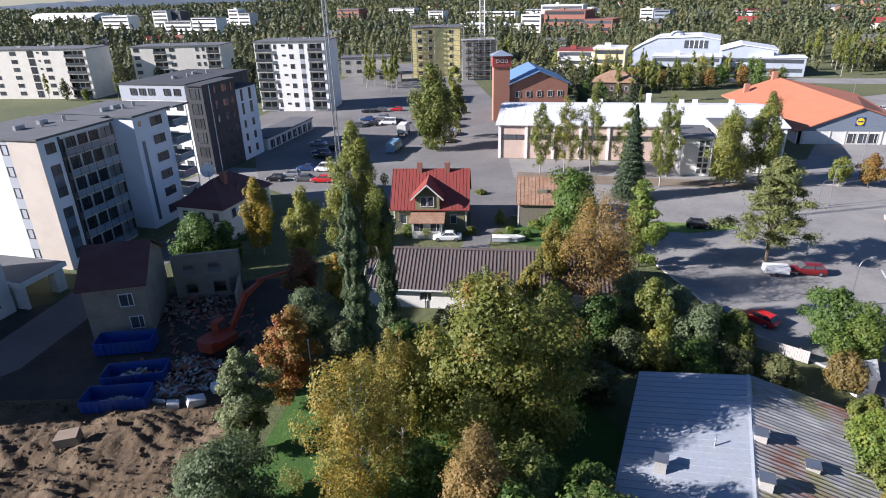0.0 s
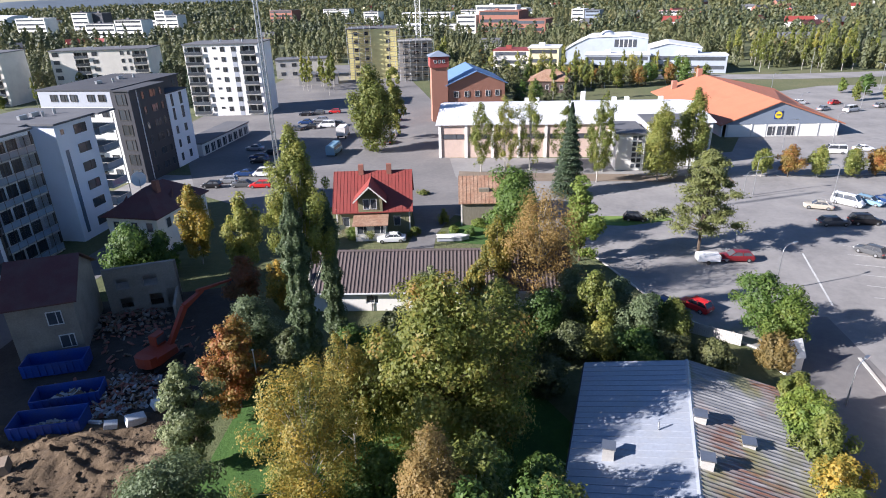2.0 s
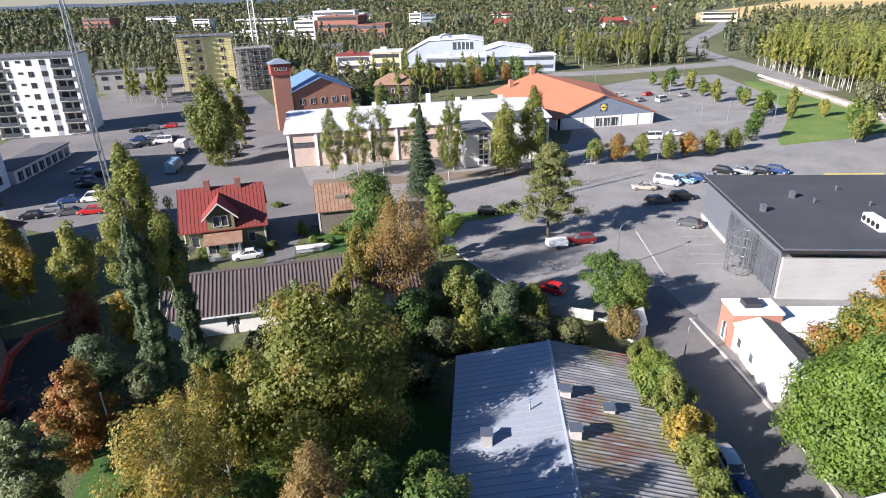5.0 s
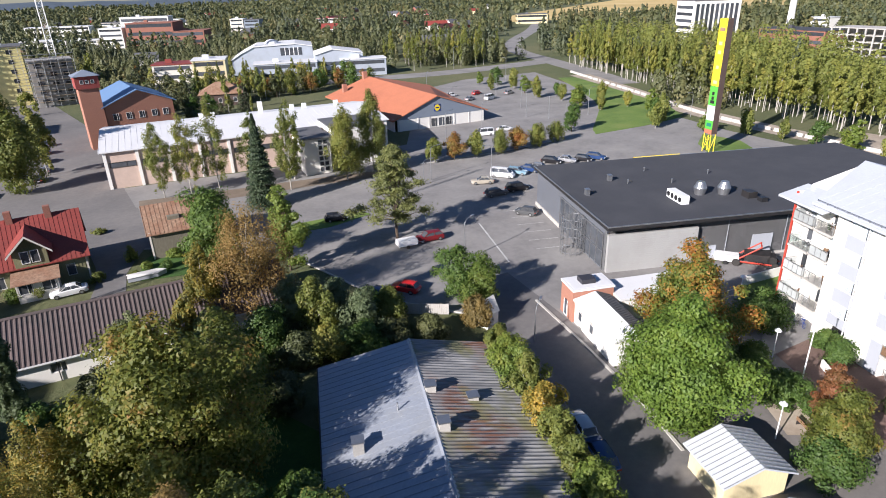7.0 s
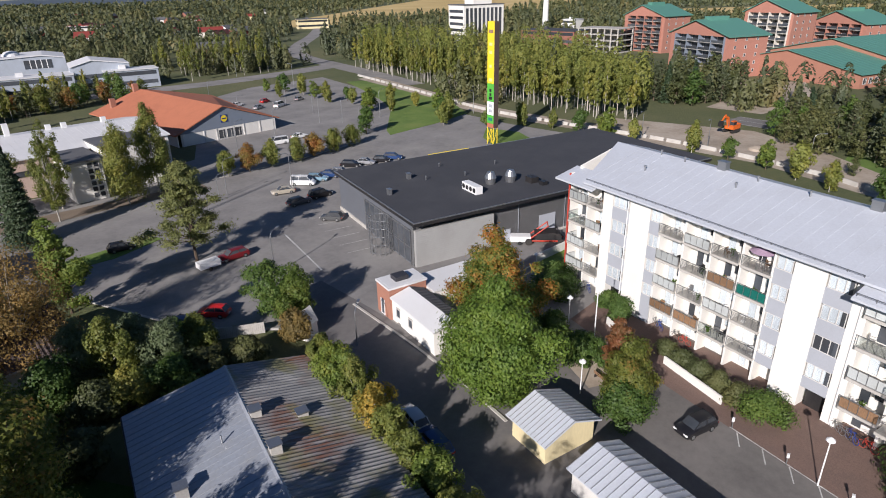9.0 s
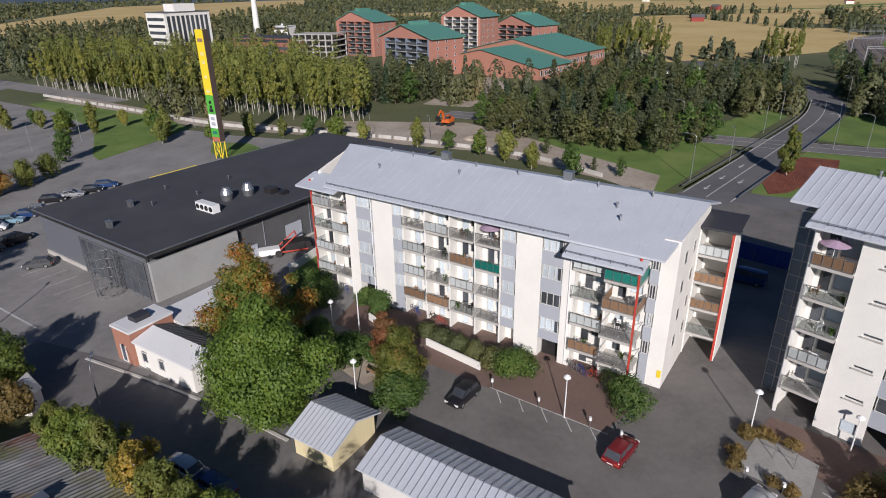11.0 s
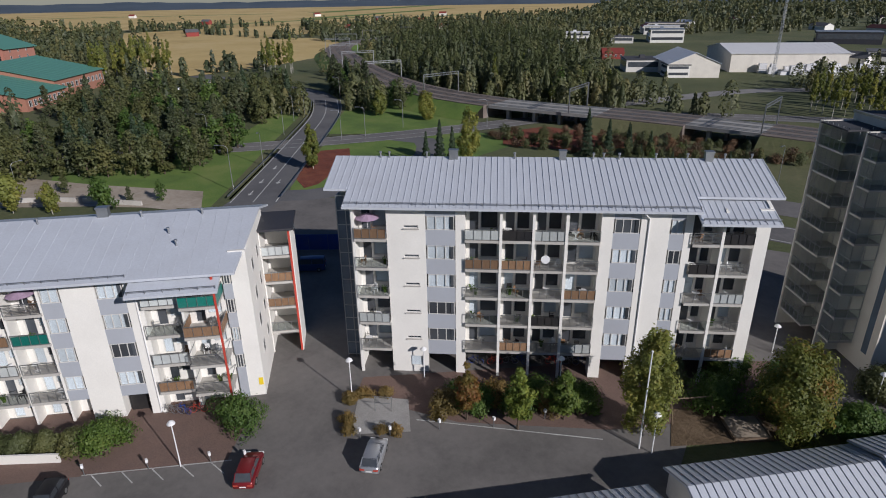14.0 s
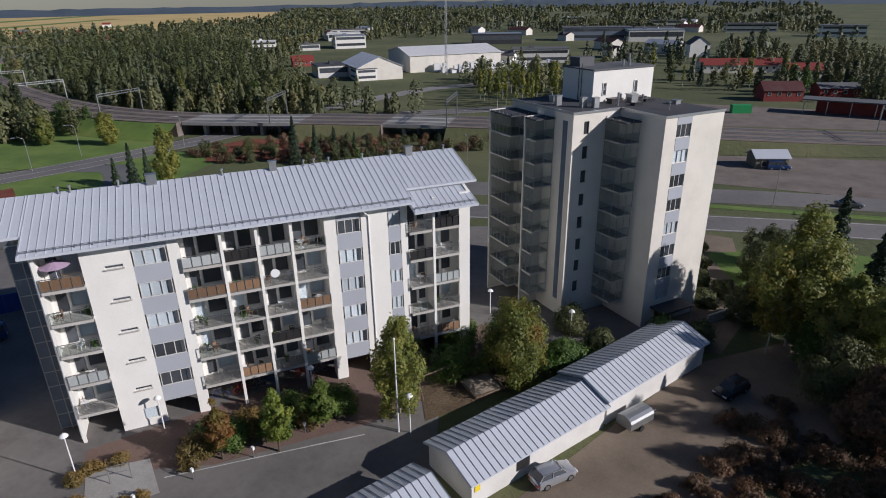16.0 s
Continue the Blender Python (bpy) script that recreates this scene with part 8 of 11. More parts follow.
def pine_meshes(h, w, n, leaf, material=None, low=0.12, limbs=1):
    cs, rs = [], []
    n = int(n * 1.7)
    for i in range(60):
        t = (i + 0.5) / 60
        z = h * (low + (0.97 - low) * t)
        wide = (1 - t) ** 0.55 * (0.75 + 0.25 * math.sin(i * 1.7))
        a = i * 2.399
        q = w / 2 * wide * grow.uniform(0.3, 1.15)
        cs.append((q * math.cos(a), q * math.sin(a), z + q * 0.12))
        rs.append(w * 0.13 * grow.uniform(0.7, 1.25) * (0.55 + 0.45 * wide))
    cs, rs = np.array(cs), np.array(rs)
    k = grow.integers(0, len(rs), n)
    d = grow.normal(size=(n, 3))
    d /= np.linalg.norm(d, axis=1)[:, None]
    pts = cs[k] + d * (rs[k] * np.minimum(1.9, np.abs(grow.normal(0.55, 0.38, n))))[:, None] * np.array([1, 1, 0.45])
    return leaf_mesh("crown", pts, leaf, material or PINE_LEAF, 0.35, d + np.array([0, 0, 0.4])), trunk_build(h * 0.93, 0.24, 0.0, [tuple(c) for c in cs[::limbs]], 6).mesh("trunk", BARK)


# garden trees in front of the old street
tree("broad", "large broad maple with dense green leaves turning bronze", 3.6, 38.6, 17.0, 13.2, 34000, 0.3, low=0.02, clumps=80, lump=0.15)
tree("broad", "green garden tree with thin leaves", 9.8, 45.5, 12.6, 8.0, 5500, 0.3, low=0.03, clumps=40, lump=0.18)
tree("yellow", "birch with thin golden autumn leaves", -6.0, 32.0, 15.4, 9.4, 19000, 0.17, low=0.16, clumps=76, lump=0.12)
tree("yellow", "young birch with yellow leaves", -3.5, 39.5, 12.4, 6.4, 9000, 0.18, clumps=30, lump=0.14)
tree("brown", "half-bare birch with brown leaves", 1.7, 26.4, 13.4, 6.4, 15000, 0.16, low=0.3, clumps=46, lump=0.14)
tree("willow", "broad grey-green willow by the yard", -16.0, 32.6, 7.6, 9.0, 15000, 0.24, low=0.05, clumps=44, lump=0.14)
tree("willow", "grey-green rowan by the yard", -16.4, 41.0, 10.4, 5.2, 10000, 0.24, low=0.1, clumps=40, taper=0.4, lump=0.14)
tree("orange", "tree with orange and yellow autumn leaves", -14.4, 48.4, 9.2, 7.0, 9000, 0.26, low=0.1, clumps=36, lump=0.15)
tree("willow", "clipped round grey-green willow", -14.6, 57.6, 7.0, 6.8, 9000, 0.24, low=0.15, clumps=44, lump=0.16)
put_tree("poplar", "slender grey-green aspen of the garden", "tree", -8.0, 51.0, poplar_meshes(20.0, 4.2, 20000, 0.27))
put_tree("poplar", "slender aspen beside the long house", "tree", -5.4, 55.5, poplar_meshes(18.6, 3.4, 13000, 0.27))
tree("birch", "tall pale green birch with drooping twigs between the aspens", -7.5, 53.4, 25.6, 6.4, 22000, 0.2, low=0.46, clumps=64, taper=0.1, lump=0.13)
tree("yellow", "narrow birch with golden leaves", -26.2, 83.2, 12.2, 5.6, 7000, 0.32, low=0.08, clumps=34, taper=0.4, lump=0.17)
tree("birch", "green birch beside the villa", -18.6, 78.4, 11.7, 7.0, 7000, 0.34, low=0.08, clumps=34, lump=0.17)
tree("red", "small tree with russet leaves", -17.4, 69.0, 6.6, 5.2, 5000, 0.3, low=0.06, clumps=24, lump=0.19)
tree("yellow", "small tree with yellowing leaves", -12.8, 67.0, 6.8, 4.4, 4000, 0.28, low=0.06, clumps=22, lump=0.19)
tree("green", "dark green tree beside the villa", -34.2, 80.0, 8.0, 7.4, 6000, 0.36, low=0.06, clumps=28, lump=0.19)
tree("green", "dark green bush beside the villa", -30.5, 80.6, 6.2, 5.4, 4000, 0.36, low=0.04, clumps=22, lump=0.2)
tree("birch", "tall broad birch beside the street", -0.6, 144.0, 19.7, 12.0, 9000, 0.55, low=0.05, clumps=44, taper=0.2, lump=0.17)
tree("birch", "narrow birch beside the street", 5.0, 156.0, 18.6, 6.5, 4000, 0.55, low=0.08, clumps=30, lump=0.18)
for x, y, h, w in ((21.5, 121.7, 12.4, 5.6), (26.2, 120.4, 13.1, 6.2), (31.8, 121.2, 14.8, 6.2), (42.5, 110.2, 13.7, 5.2), (38.2, 117.5, 12.6, 5.8), (46.0, 116.5, 13.2, 5.4)):
    tree("birch", "slender birch with thinning leaves before the hall", x, y, h * 1.22, w * 1.3, 5200, 0.27, low=0.06, clumps=44, taper=0.3, lump=0.12)
put_tree("spruce", "dark pointed spruce before the hall", "tree", 34.7, 104.0, spruce_meshes(16.8, 7.2, 9000, 0.5))
tree("birch", "drooping birch beside the annex", 54.1, 108.4, 15.4, 9.4, 10000, 0.32, low=0.05, clumps=36, lump=0.17)
tree("birch", "tall narrow birch beside the annex", 61.2, 110.0, 17.8, 8.4, 10000, 0.32, low=0.05, clumps=36, taper=0.4, lump=0.17)
put_tree("pine", "spreading pine with pale yellow-green needles", "tree", 45.2, 75.4, pine_meshes(15.0, 12.8, 15000, 0.42, low=0.2))
tree("green", "large green tree beside the outbuilding", 19.3, 82.4, 12.3, 10.6, 10000, 0.38, low=0.1, clumps=44, lump=0.16)
tree("brown", "birch with yellow-brown autumn leaves", 18.6, 65.2, 14.2, 13.0, 12000, 0.22, low=0.06, clumps=60, lump=0.14)
tree("yellow", "small birch with golden leaves", 13.4, 65.0, 11.6, 5.6, 6000, 0.27, low=0.06, clumps=30, lump=0.17)
tree("lime", "bright lime-green maple sapling", 27.3, 75.0, 12.9, 6.0, 7000, 0.36, low=0.06, clumps=34, taper=0.3, lump=0.17)
for x, y, h, w, k, lab in ((21.8, 55.0, 8.5, 5.8, "birch", "green bushy tree by the fence"), (26.4, 52.6, 6.3, 5.0, "willow", "grey-green shrub by the fence"), (30.5, 53.6, 5.0, 4.6, "birch", "low green shrub by the fence"),
                          (40.0, 52.6, 8.6, 6.0, "green", "green tree by the car park"), (41.2, 49.8, 7.0, 5.4, "lime", "lime-green young maple tree"), (38.2, 46.8, 3.6, 4.6, "brown", "reddish brown shrub by the lane"),
                          (16.2, 54.6, 7.0, 6.0, "green", "dark green shrub below the birches"), (18.4, 51.6, 4.6, 5.0, "grove", "dark olive undergrowth beside the low house"), (21.6, 50.8, 4.4, 5.0, "birch", "green undergrowth beside the low house"), (25.0, 49.8, 4.0, 4.8, "green", "dark undergrowth beside the low house"), (28.6, 49.2, 3.2, 4.4, "grove", "dark olive undergrowth beside the low house"), (32.4, 48.2, 2.6, 4.4, "grove", "dark olive undergrowth beside the low house"), (20.6, 58.4, 7.6, 5.4, "willow", "grey-green tree by the fence"), (25.2, 56.8, 6.6, 5.0, "willow", "grey-green tree by the fence"), (29.0, 55.6, 5.0, 4.0, "green", "green tree by the fence"), (12.0, 56.8, 7.4, 6.0, "birch", "green shrub before the long house"), (5.0, 60.0, 8.0, 4.6, "willow", "pale green young tree before the long house"), (10.0, 61.8, 7.2, 3.6, "yellow", "thin yellow young birch")):
    tree(k, lab, x, y, h, w, 5000, 0.28, low=0.04, clumps=26, lump=0.18)
for x, y, h, w, k in ((0, 21, 13.2, 8, "green"), (6, 19.5, 13.8, 7, "green"), (9.5, 17, 13.6, 6, "birch"), (4, 13, 16, 8, "green"), (-6, 21, 12, 7, "yellow"), (3, 25, 11.5, 7, "green"), (8.5, 25.5, 10.5, 6, "birch"), (12, 13, 13, 6, "green"), (-2, 15, 17, 9, "green"), (2, 8, 18, 9, "green"), (6, 30, 8.0, 6, "green"), (10, 32, 6.0, 5, "green"), (4.5, 27.5, 12.0, 6.5, "birch"), (8, 23, 12.6, 6.5, "green"), (-8, 15, 19, 9, "green"), (-4, 18, 16.5, 8, "green")):
    tree(k, "garden tree beside the low house", x, y, h, w, 4800, 0.3, low=0.05, clumps=40, lump=0.15)
for x, y, h, w, k in ((-5.5, 45.0, 5.2, 5.4, "green"), (-1.5, 47.5, 5.6, 5.4, "grove"), (2.5, 49.5, 6.0, 5.6, "green"), (-10.5, 54.5, 4.4, 4.6, "grove"), (-4.0, 54.0, 5.0, 5.0, "green"), (1.0, 55.5, 5.4, 5.0, "grove"), (-10.2, 29.0, 4.6, 4.2, "birch"),
                      (-1.5, 33.0, 7.0, 6.0, "green"), (7.0, 51.0, 6.4, 5.4, "grove"), (12.0, 50.5, 6.0, 5.2, "green"), (14.5, 46.5, 4.2, 4.6, "grove"), (-8.5, 26.5, 6.4, 5.6, "green"), (-3.0, 27.0, 7.0, 5.6, "lime")):
    tree(k, "low bushy tree filling the shaded garden", x, y, h, w, 4200, 0.28, low=0.03, clumps=28, lump=0.17)
for u, v, h, w in ((3.4, -4.4, 2.4, 2.8), (6.6, -4.3, 2.2, 3.0), (10.6, -3.4, 2.0, 2.4), (-0.8, -3.0, 2.6, 2.6)):
    q = rh.matrix_world @ Vector((u, v, 0))
    tree("birch", "yellow-green shrub before the old porch", q.x, q.y, h, w, 1600, 0.24, "shrub", "shrub", low=0.02, clumps=18, lump=0.24)
for x, y, h, w, k in ((-4.6, 88.6, 2.0, 2.6, "lime"), (-1.9, 88.2, 1.8, 2.4, "birch"), (5.0, 88.4, 1.4, 2.0, "birch"), (10.2, 93.0, 2.4, 2.2, "birch"), (3.4, 92.2, 1.2, 1.8, "green"), (11.4, 89.0, 1.0, 1.8, "lime"), (13.6, 87.2, 1.1, 2.0, "green"), (15.6, 90.6, 1.4, 2.2, "lime"), (9.4, 86.6, 0.9, 1.6, "birch"), (-8.6, 88.6, 2.4, 2.6, "green"), (8.2, 108.8, 0.6, 2.2, "birch")):
    tree(k, "straggly weeds and shrubs in the old yard", x, y, h, w, 1300, 0.22, "shrub", "shrub", low=0.02, clumps=18, lump=0.22)
# along the lane and the courtyard
for x, y, h, w, k in ((33.9, 38.6, 5.6, 3.4, "birch"), (33.0, 36.2, 6.2, 4.2, "lime"), (32.2, 34.0, 6.6, 4.6, "lime"), (31.2, 31.4, 6.8, 4.8, "birch"), (30.2, 28.6, 6.3, 4.6, "yellow"), (29.2, 26.2, 5.6, 4.2, "birch"), (28.4, 23.6, 5.0, 4.2, "birch"), (27.4, 20.6, 5.4, 4.8, "lime"), (26.0, 17.6, 4.4, 4.0, "birch")):
    tree(k, "young tree of the yellow-green hedge row", x, y, h, w, 6000, 0.24, low=0.03, clumps=30, lump=0.17)
tree("maple", "large dense green maple in the courtyard", 40.6, 22.9, 12.6, 11.8, 34000, 0.29, low=0.04, clumps=46, taper=0.15, lump=0.15)
tree("tipped", "green maple with orange-tipped leaves beside the larger maple", 50.8, 28.4, 12.2, 10.6, 19000, 0.3, low=0.1, clumps=36, lump=0.14)
tree("green", "green maple behind the larger maple", 55.8, 32.4, 7.0, 6.4, 7000, 0.32, low=0.08, clumps=36, lump=0.15)
for x, y, h, w in ((62.5, 27.0, 3.4, 6.0), (58.0, 29.0, 3.0, 5.0), (65.5, 28.5, 3.2, 5.0), (53.5, 22.6, 3.4, 4.6), (51.6, 24.6, 3.0, 4.0)):
    tree("green", "dark green shrub in the courtyard", x, y, h, w, 4500, 0.26, "shrub", "shrub", low=0.02, clumps=24, lump=0.2)
for u, h, w in ((5.5, 1.6, 2.6), (8.0, 2.0, 3.0), (10.6, 1.5, 2.6), (15.5, 1.3, 2.4), (18.6, 1.8, 2.8), (21.0, 2.2, 3.0), (23.6, 1.7, 2.6), (26.2, 1.4, 2.4)):
    q = sh_.matrix_world @ Vector((u, -1.9, 0))
    tree("green", "green bush along the shop's white front wall", q.x, q.y, h, w, 1300, 0.28, "shrub", "shrub", low=0.02, clumps=18, lump=0.24)
tree("red", "small tree with red autumn leaves", 49.8, 14.4, 7.6, 3.8, 5500, 0.26, low=0.08, clumps=34, lump=0.16)
tree("broad", "bushy yellow-green tree with bronze tips", 46.8, 12.4, 6.8, 6.2, 9500, 0.26, low=0.05, clumps=36, lump=0.16)
tree("green", "green shrub beside the car bays", 45.0, 12.0, 3.6, 5.6, 6500, 0.26, "shrub", "shrub", low=0.02, clumps=30, lump=0.18)
tree("green", "green shrub by the play area", 50.6, 18.4, 4.0, 5.0, 5500, 0.26, "shrub", "shrub", low=0.02, clumps=28, lump=0.18)
for x, y, h, w in ((51.6, 1.7, 2.5, 4.4), (52.6, 3.9, 1.9, 3.0), (53.8, 5.9, 1.7, 2.7), (55.0, 7.9, 1.6, 2.6), (56.2, 9.9, 1.6, 2.6), (57.2, 11.6, 1.5, 2.4), (47.6, -8.8, 3.2, 4.8), (62.2, 18.6, 2.4, 3.4), (63.2, 20.4, 2.2, 3.0)):
    tree("grove" if 52 < x < 58 else "green", "rounded clipped shrub before the white block", x, y, h, w, 3600, 0.22, "shrub", "shrub", low=0.02, clumps=28, lump=0.22)
for x, y, h, w, k in ((36.4, -26.3, 6.0, 2.6, "orange"), (32.8, -29.3, 6.6, 3.0, "lime"), (31.4, -33.6, 5.2, 3.2, "lime")):
    tree(k, "small planted tree in the hedge bed", x, y, h, w, 3200, 0.24, low=0.1, clumps=24, taper=0.4, lump=0.18)
for i in range(9):
    u = i / 8
    tree("green" if i % 3 else "brown", "low mixed hedge shrub beside the bays", 38.6 - 7.0 * u + (i % 2) * 0.9, -25.4 - 11.0 * u - (i % 2) * 0.9, 1.9 + 0.3 * (i % 3), 3.8, 2600, 0.22, "shrub", "shrub", low=0.02, clumps=18, lump=0.24)
tree("birch", "small-leaved tree beside the flagpole", 26.4, -38.6, 10.4, 6.4, 10000, 0.26, low=0.05, clumps=42, lump=0.14)
tree("broad", "bushy tree with bronze tips by the play yard", 18.8, -48.8, 9.4, 8.2, 11000, 0.28, low=0.05, clumps=42, lump=0.15)
for x, y, h, w in ((24.6, -46.4, 3.4, 5.4), (21.5, -51.5, 4.4, 6.0), (15.2, -52.2, 3.6, 5.0), (27.0, -52.0, 3.2, 5.0), (12.5, -57.0, 3.0, 4.4), (7.0, -61.8, 3.4, 4.4), (3.4, -64.4, 2.6, 3.6), (17.0, -60.5, 3.0, 4.4), (29.5, -46.0, 3.0, 4.0)):
    tree("green" if h > 3.1 else "grove", "dark shrub along the courtyard edge", x, y, h, w, 4000, 0.26, "shrub", "shrub", low=0.02, clumps=24, lump=0.2)
tree("birch", "tall olive birch beside the tower block", -5.0, -68.0, 16.0, 10.4, 15000, 0.32, low=0.12, clumps=54, lump=0.14)
tree("yellow", "thin yellowing birch beside the taller tree", -3.2, -65.4, 12.0, 5.0, 5000, 0.26, low=0.2, clumps=40, lump=0.14)
tree("wood", "birch with thinning olive leaves", -9.6, -64.6, 11.6, 6.4, 8000, 0.32, low=0.15, clumps=38, lump=0.15)
for x, y, h, w in ((-8.5, -78.5, 15.7, 6.0), (-12.5, -74.0, 14.4, 6.2), (-15.5, -69.4, 16.0, 7.6), (-18.5, -66.0, 14.0, 7.0), (-19.0, -58.0, 13.0, 6.6)):
    put_tree("spruce", "dark spruce at the edge of the yard", "tree", x, y, spruce_meshes(h, w, 7000, 0.42))
for k, x, y, h, w in (("grove", -9.4, -59.6, 7.0, 8.0), ("brush", -12.6, -57.0, 6.6, 7.0), ("birch", -12.5, -62.0, 12.6, 6.4), ("grove", -18.0, -54.0, 13.0, 7.0), ("grove", -20.0, -48.6, 12.0, 6.6), ("green", -7.6, -65.0, 6.0, 6.0), ("brush", -11.0, -53.6, 4.6, 6.0)):
    tree(k, "dark overgrown tree at the edge of the gravel yard", x, y, h, w, 9000, 0.24, low=0.04, clumps=46, lump=0.14)
for x, y, h, w in ((4.4, -74.0, 2.2, 3.6), (5.4, -80.0, 2.0, 3.4), (6.4, -86.0, 2.0, 3.4), (7.6, -92.0, 2.0, 3.4), (-0.7, -71.6, 5.5, 5.0), (-3.6, -79.6, 7, 6), (-0.8, -84.7, 6, 5.4), (-4.9, -71.5, 7.5, 6.5), (2.0, -77.5, 2.4, 3.4), (-2.3, -91.7, 6, 6)):
    tree("grove", "dark olive bush beside the tower path", x, y, h, w, 5200, 0.28, low=0.03, clumps=32, lump=0.17)
brush = random.Random(3)
for i in range(150):
    x, y = brush.uniform(-16, 4), brush.uniform(-56, -25)
    if x > 2.2 + (y + 40) * 0.42 - 1.5 * math.sin(y * 0.9):
        continue
    tree("brush", "tangled brown brush on the bank", x, y, brush.uniform(0.7, 1.5), brush.uniform(2.2, 3.8), 1500, 0.17, "shrub", "shrub", low=0.02, clumps=26, lump=0.13)
for x, y, h in ((75, 107.2, 5.3), (79.8, 106, 6), (85, 104.8, 6), (91.4, 103.8, 5.2), (96.4, 103.4, 5.3), (102.4, 103, 5), (109.1, 103, 4.7)):
    tree("orange" if x in (79.8, 96.4) else "birch", "young street tree with orange-green leaves", x, y, h * 1.06, 4.8, 2600, 0.32, low=0.12, clumps=24, lump=0.2)
YOUNG = [tree_meshes(k, 6.5, 4.0, 1000, 0.5, low=0.12, clumps=18, lump=0.22) for k in ("birch", "green", "lime", "wood")]
for i, (x, y) in enumerate(((148, 122), (150, 132), (144, 128), (152, 142), (150, 152), (156, 148), (154, 162), (158, 172), (150, 176), (160, 184), (156, 190), (139, 96), (146, 99), (150, 104), (156, 110), (158, 120), (160, 132), (120, 108), (143, 84), (147, 76), (150, 68), (149, 60), (148, 52), (146, 45), (142, 30), (140, 22), (136, 14), (131, 8), (126, 2), (121, -6))):
    put_tree("young_tree", "young planted roadside tree", "tree", x, y, YOUNG[i % 4], i * 1.3, 0.8 + 0.5 * ((i * 7) % 5) / 5, group="roadside trees")
for x, y, h in ((112.7, -70, 8.1), (110.6, -72.3, 10.8), (108.6, -74.3, 9.3), (99.1, -106.6, 11.3), (94.4, -115.9, 7), (96.5, -111, 8.5), (90, -118, 6)):
    put_tree("spruce", "young dark spruce beyond the white block", "tree", x, y, spruce_meshes(h, h * 0.36, 1800, 0.5), group="young spruces")
for x, y, h, w in ((106.8, -77.6, 13.5, 6.4), (127.1, -48.9, 10, 4.6), (160, -100, 9, 7), (176, -92, 8, 6)):
    tree("birch", "roadside birch with green leaves", x, y, h, w, 2600, 0.5, low=0.05, clumps=28, lump=0.18)

# ---- woods ----
BIRCHES = [tree_meshes(k, 15.0, w, 900, 0.5, low=0.22, clumps=22, taper=0.5, lump=0.2, limbs=30) for k, w in (("wood", 3.3), ("wood", 2.9), ("birch", 3.2), ("wood", 3.6), ("wood", 3.0), ("birch", 2.8))]
PINES = [tree_meshes("grove", 9.5, 5.6, 640, 0.66, low=0.03, clumps=26, taper=0.2, lump=0.2, limbs=9) for _ in range(4)] + [pine_meshes(10.0, 5.6, 900, 0.75, DARKWOOD_LEAF, 0.04, 9) for _ in range(2)] + [tree_meshes("green", 10.0, 5.6, 700, 0.65, low=0.04, clumps=24, lump=0.2, limbs=9), spruce_meshes(11, 5.0, 800, 0.8), tree_meshes("grove", 8.5, 4.2, 640, 0.55, low=0.03, clumps=22, taper=0.5, lump=0.2, limbs=9)]
wood = random.Random(21)


def inside(x, y, poly):
    hit = False
    for (x0, y0), (x1, y1) in zip(poly, poly[1:] + poly[:1]):
        if (y0 > y) != (y1 > y) and x < (x1 - x0) * (y - y0) / (y1 - y0) + x0:
            hit = not hit
    return hit


def grove(poly, count, meshes, label, name, group, lo, hi, gap=3.0):
    xs, ys = [p[0] for p in poly], [p[1] for p in poly]
    spots = []
    for _ in range(count * 30):
        if len(spots) >= count:
            break
        x, y = wood.uniform(min(xs), max(xs)), wood.uniform(min(ys), max(ys))
        if inside(x, y, poly) and all((x - a) ** 2 + (y - b) ** 2 > gap * gap for a, b in spots):
            spots.append((x, y))
    for x, y in spots:
        crown, trunk = wood.choice(meshes)
        k = wood.uniform(lo, hi)
        t = solid(name, trunk, None, label, "tree", Matrix.LocRotScale((x, y, 0), Euler((0, 0, wood.uniform(0, 6.28))), (k, k, k * wood.uniform(0.85, 1.15))), group)
        part("crown", crown, None, t)


grove([(164, 52), (177, 92), (196, 140), (214, 180), (229, 211), (238, 207), (222, 174), (205, 136), (187, 90), (177, 52)], 150, BIRCHES, "slender birch at the edge of the wood", "birch", "birch wood", 0.85, 1.15, 1.7)
grove([(163, 20), (147, -3), (140, -24), (152, -40), (170, -44), (195, -50), (205, -25), (190, 14)], 110, PINES, "dense dark young pine tree", "pine", "pine grove", 0.75, 1.1, 3.2)
grove([(196, -46), (214, -62), (240, -66), (262, -30), (240, 0), (206, -10)], 60, PINES, "dark pine behind the grove", "pine", "pine grove", 0.9, 1.25, 4)
grove([(196, 46), (215, 30), (236, 44), (232, 62), (205, 60)], 26, PINES, "dark pine beside the brick blocks", "pine", "pine grove", 0.9, 1.3, 4)
grove([(176, -100), (190, -106), (205, -104), (215, -112), (185, -114)], 10, PINES, "tree on the bank below the railway", "pine", "bank trees", 0.5, 0.9, 4)
grove([(205, -98), (222, -97), (244, -106), (240, -118), (214, -110)], 14, PINES, "tall pine between road and railway", "pine", "bank trees", 1.0, 1.4, 4)
grove([(178, -54), (190, -66), (206, -79), (236, -83), (246, -68), (214, -62), (196, -48)], 32, PINES, "olive green pine beside the slip road", "pine", "pine grove", 0.8, 1.25, 3.6)
grove([(160, 243), (200, 234), (216, 242), (240, 288), (205, 300), (165, 288)], 50, BIRCHES, "leafy birch beside the road junction", "birch", "junction wood", 0.8, 1.1, 3.4)
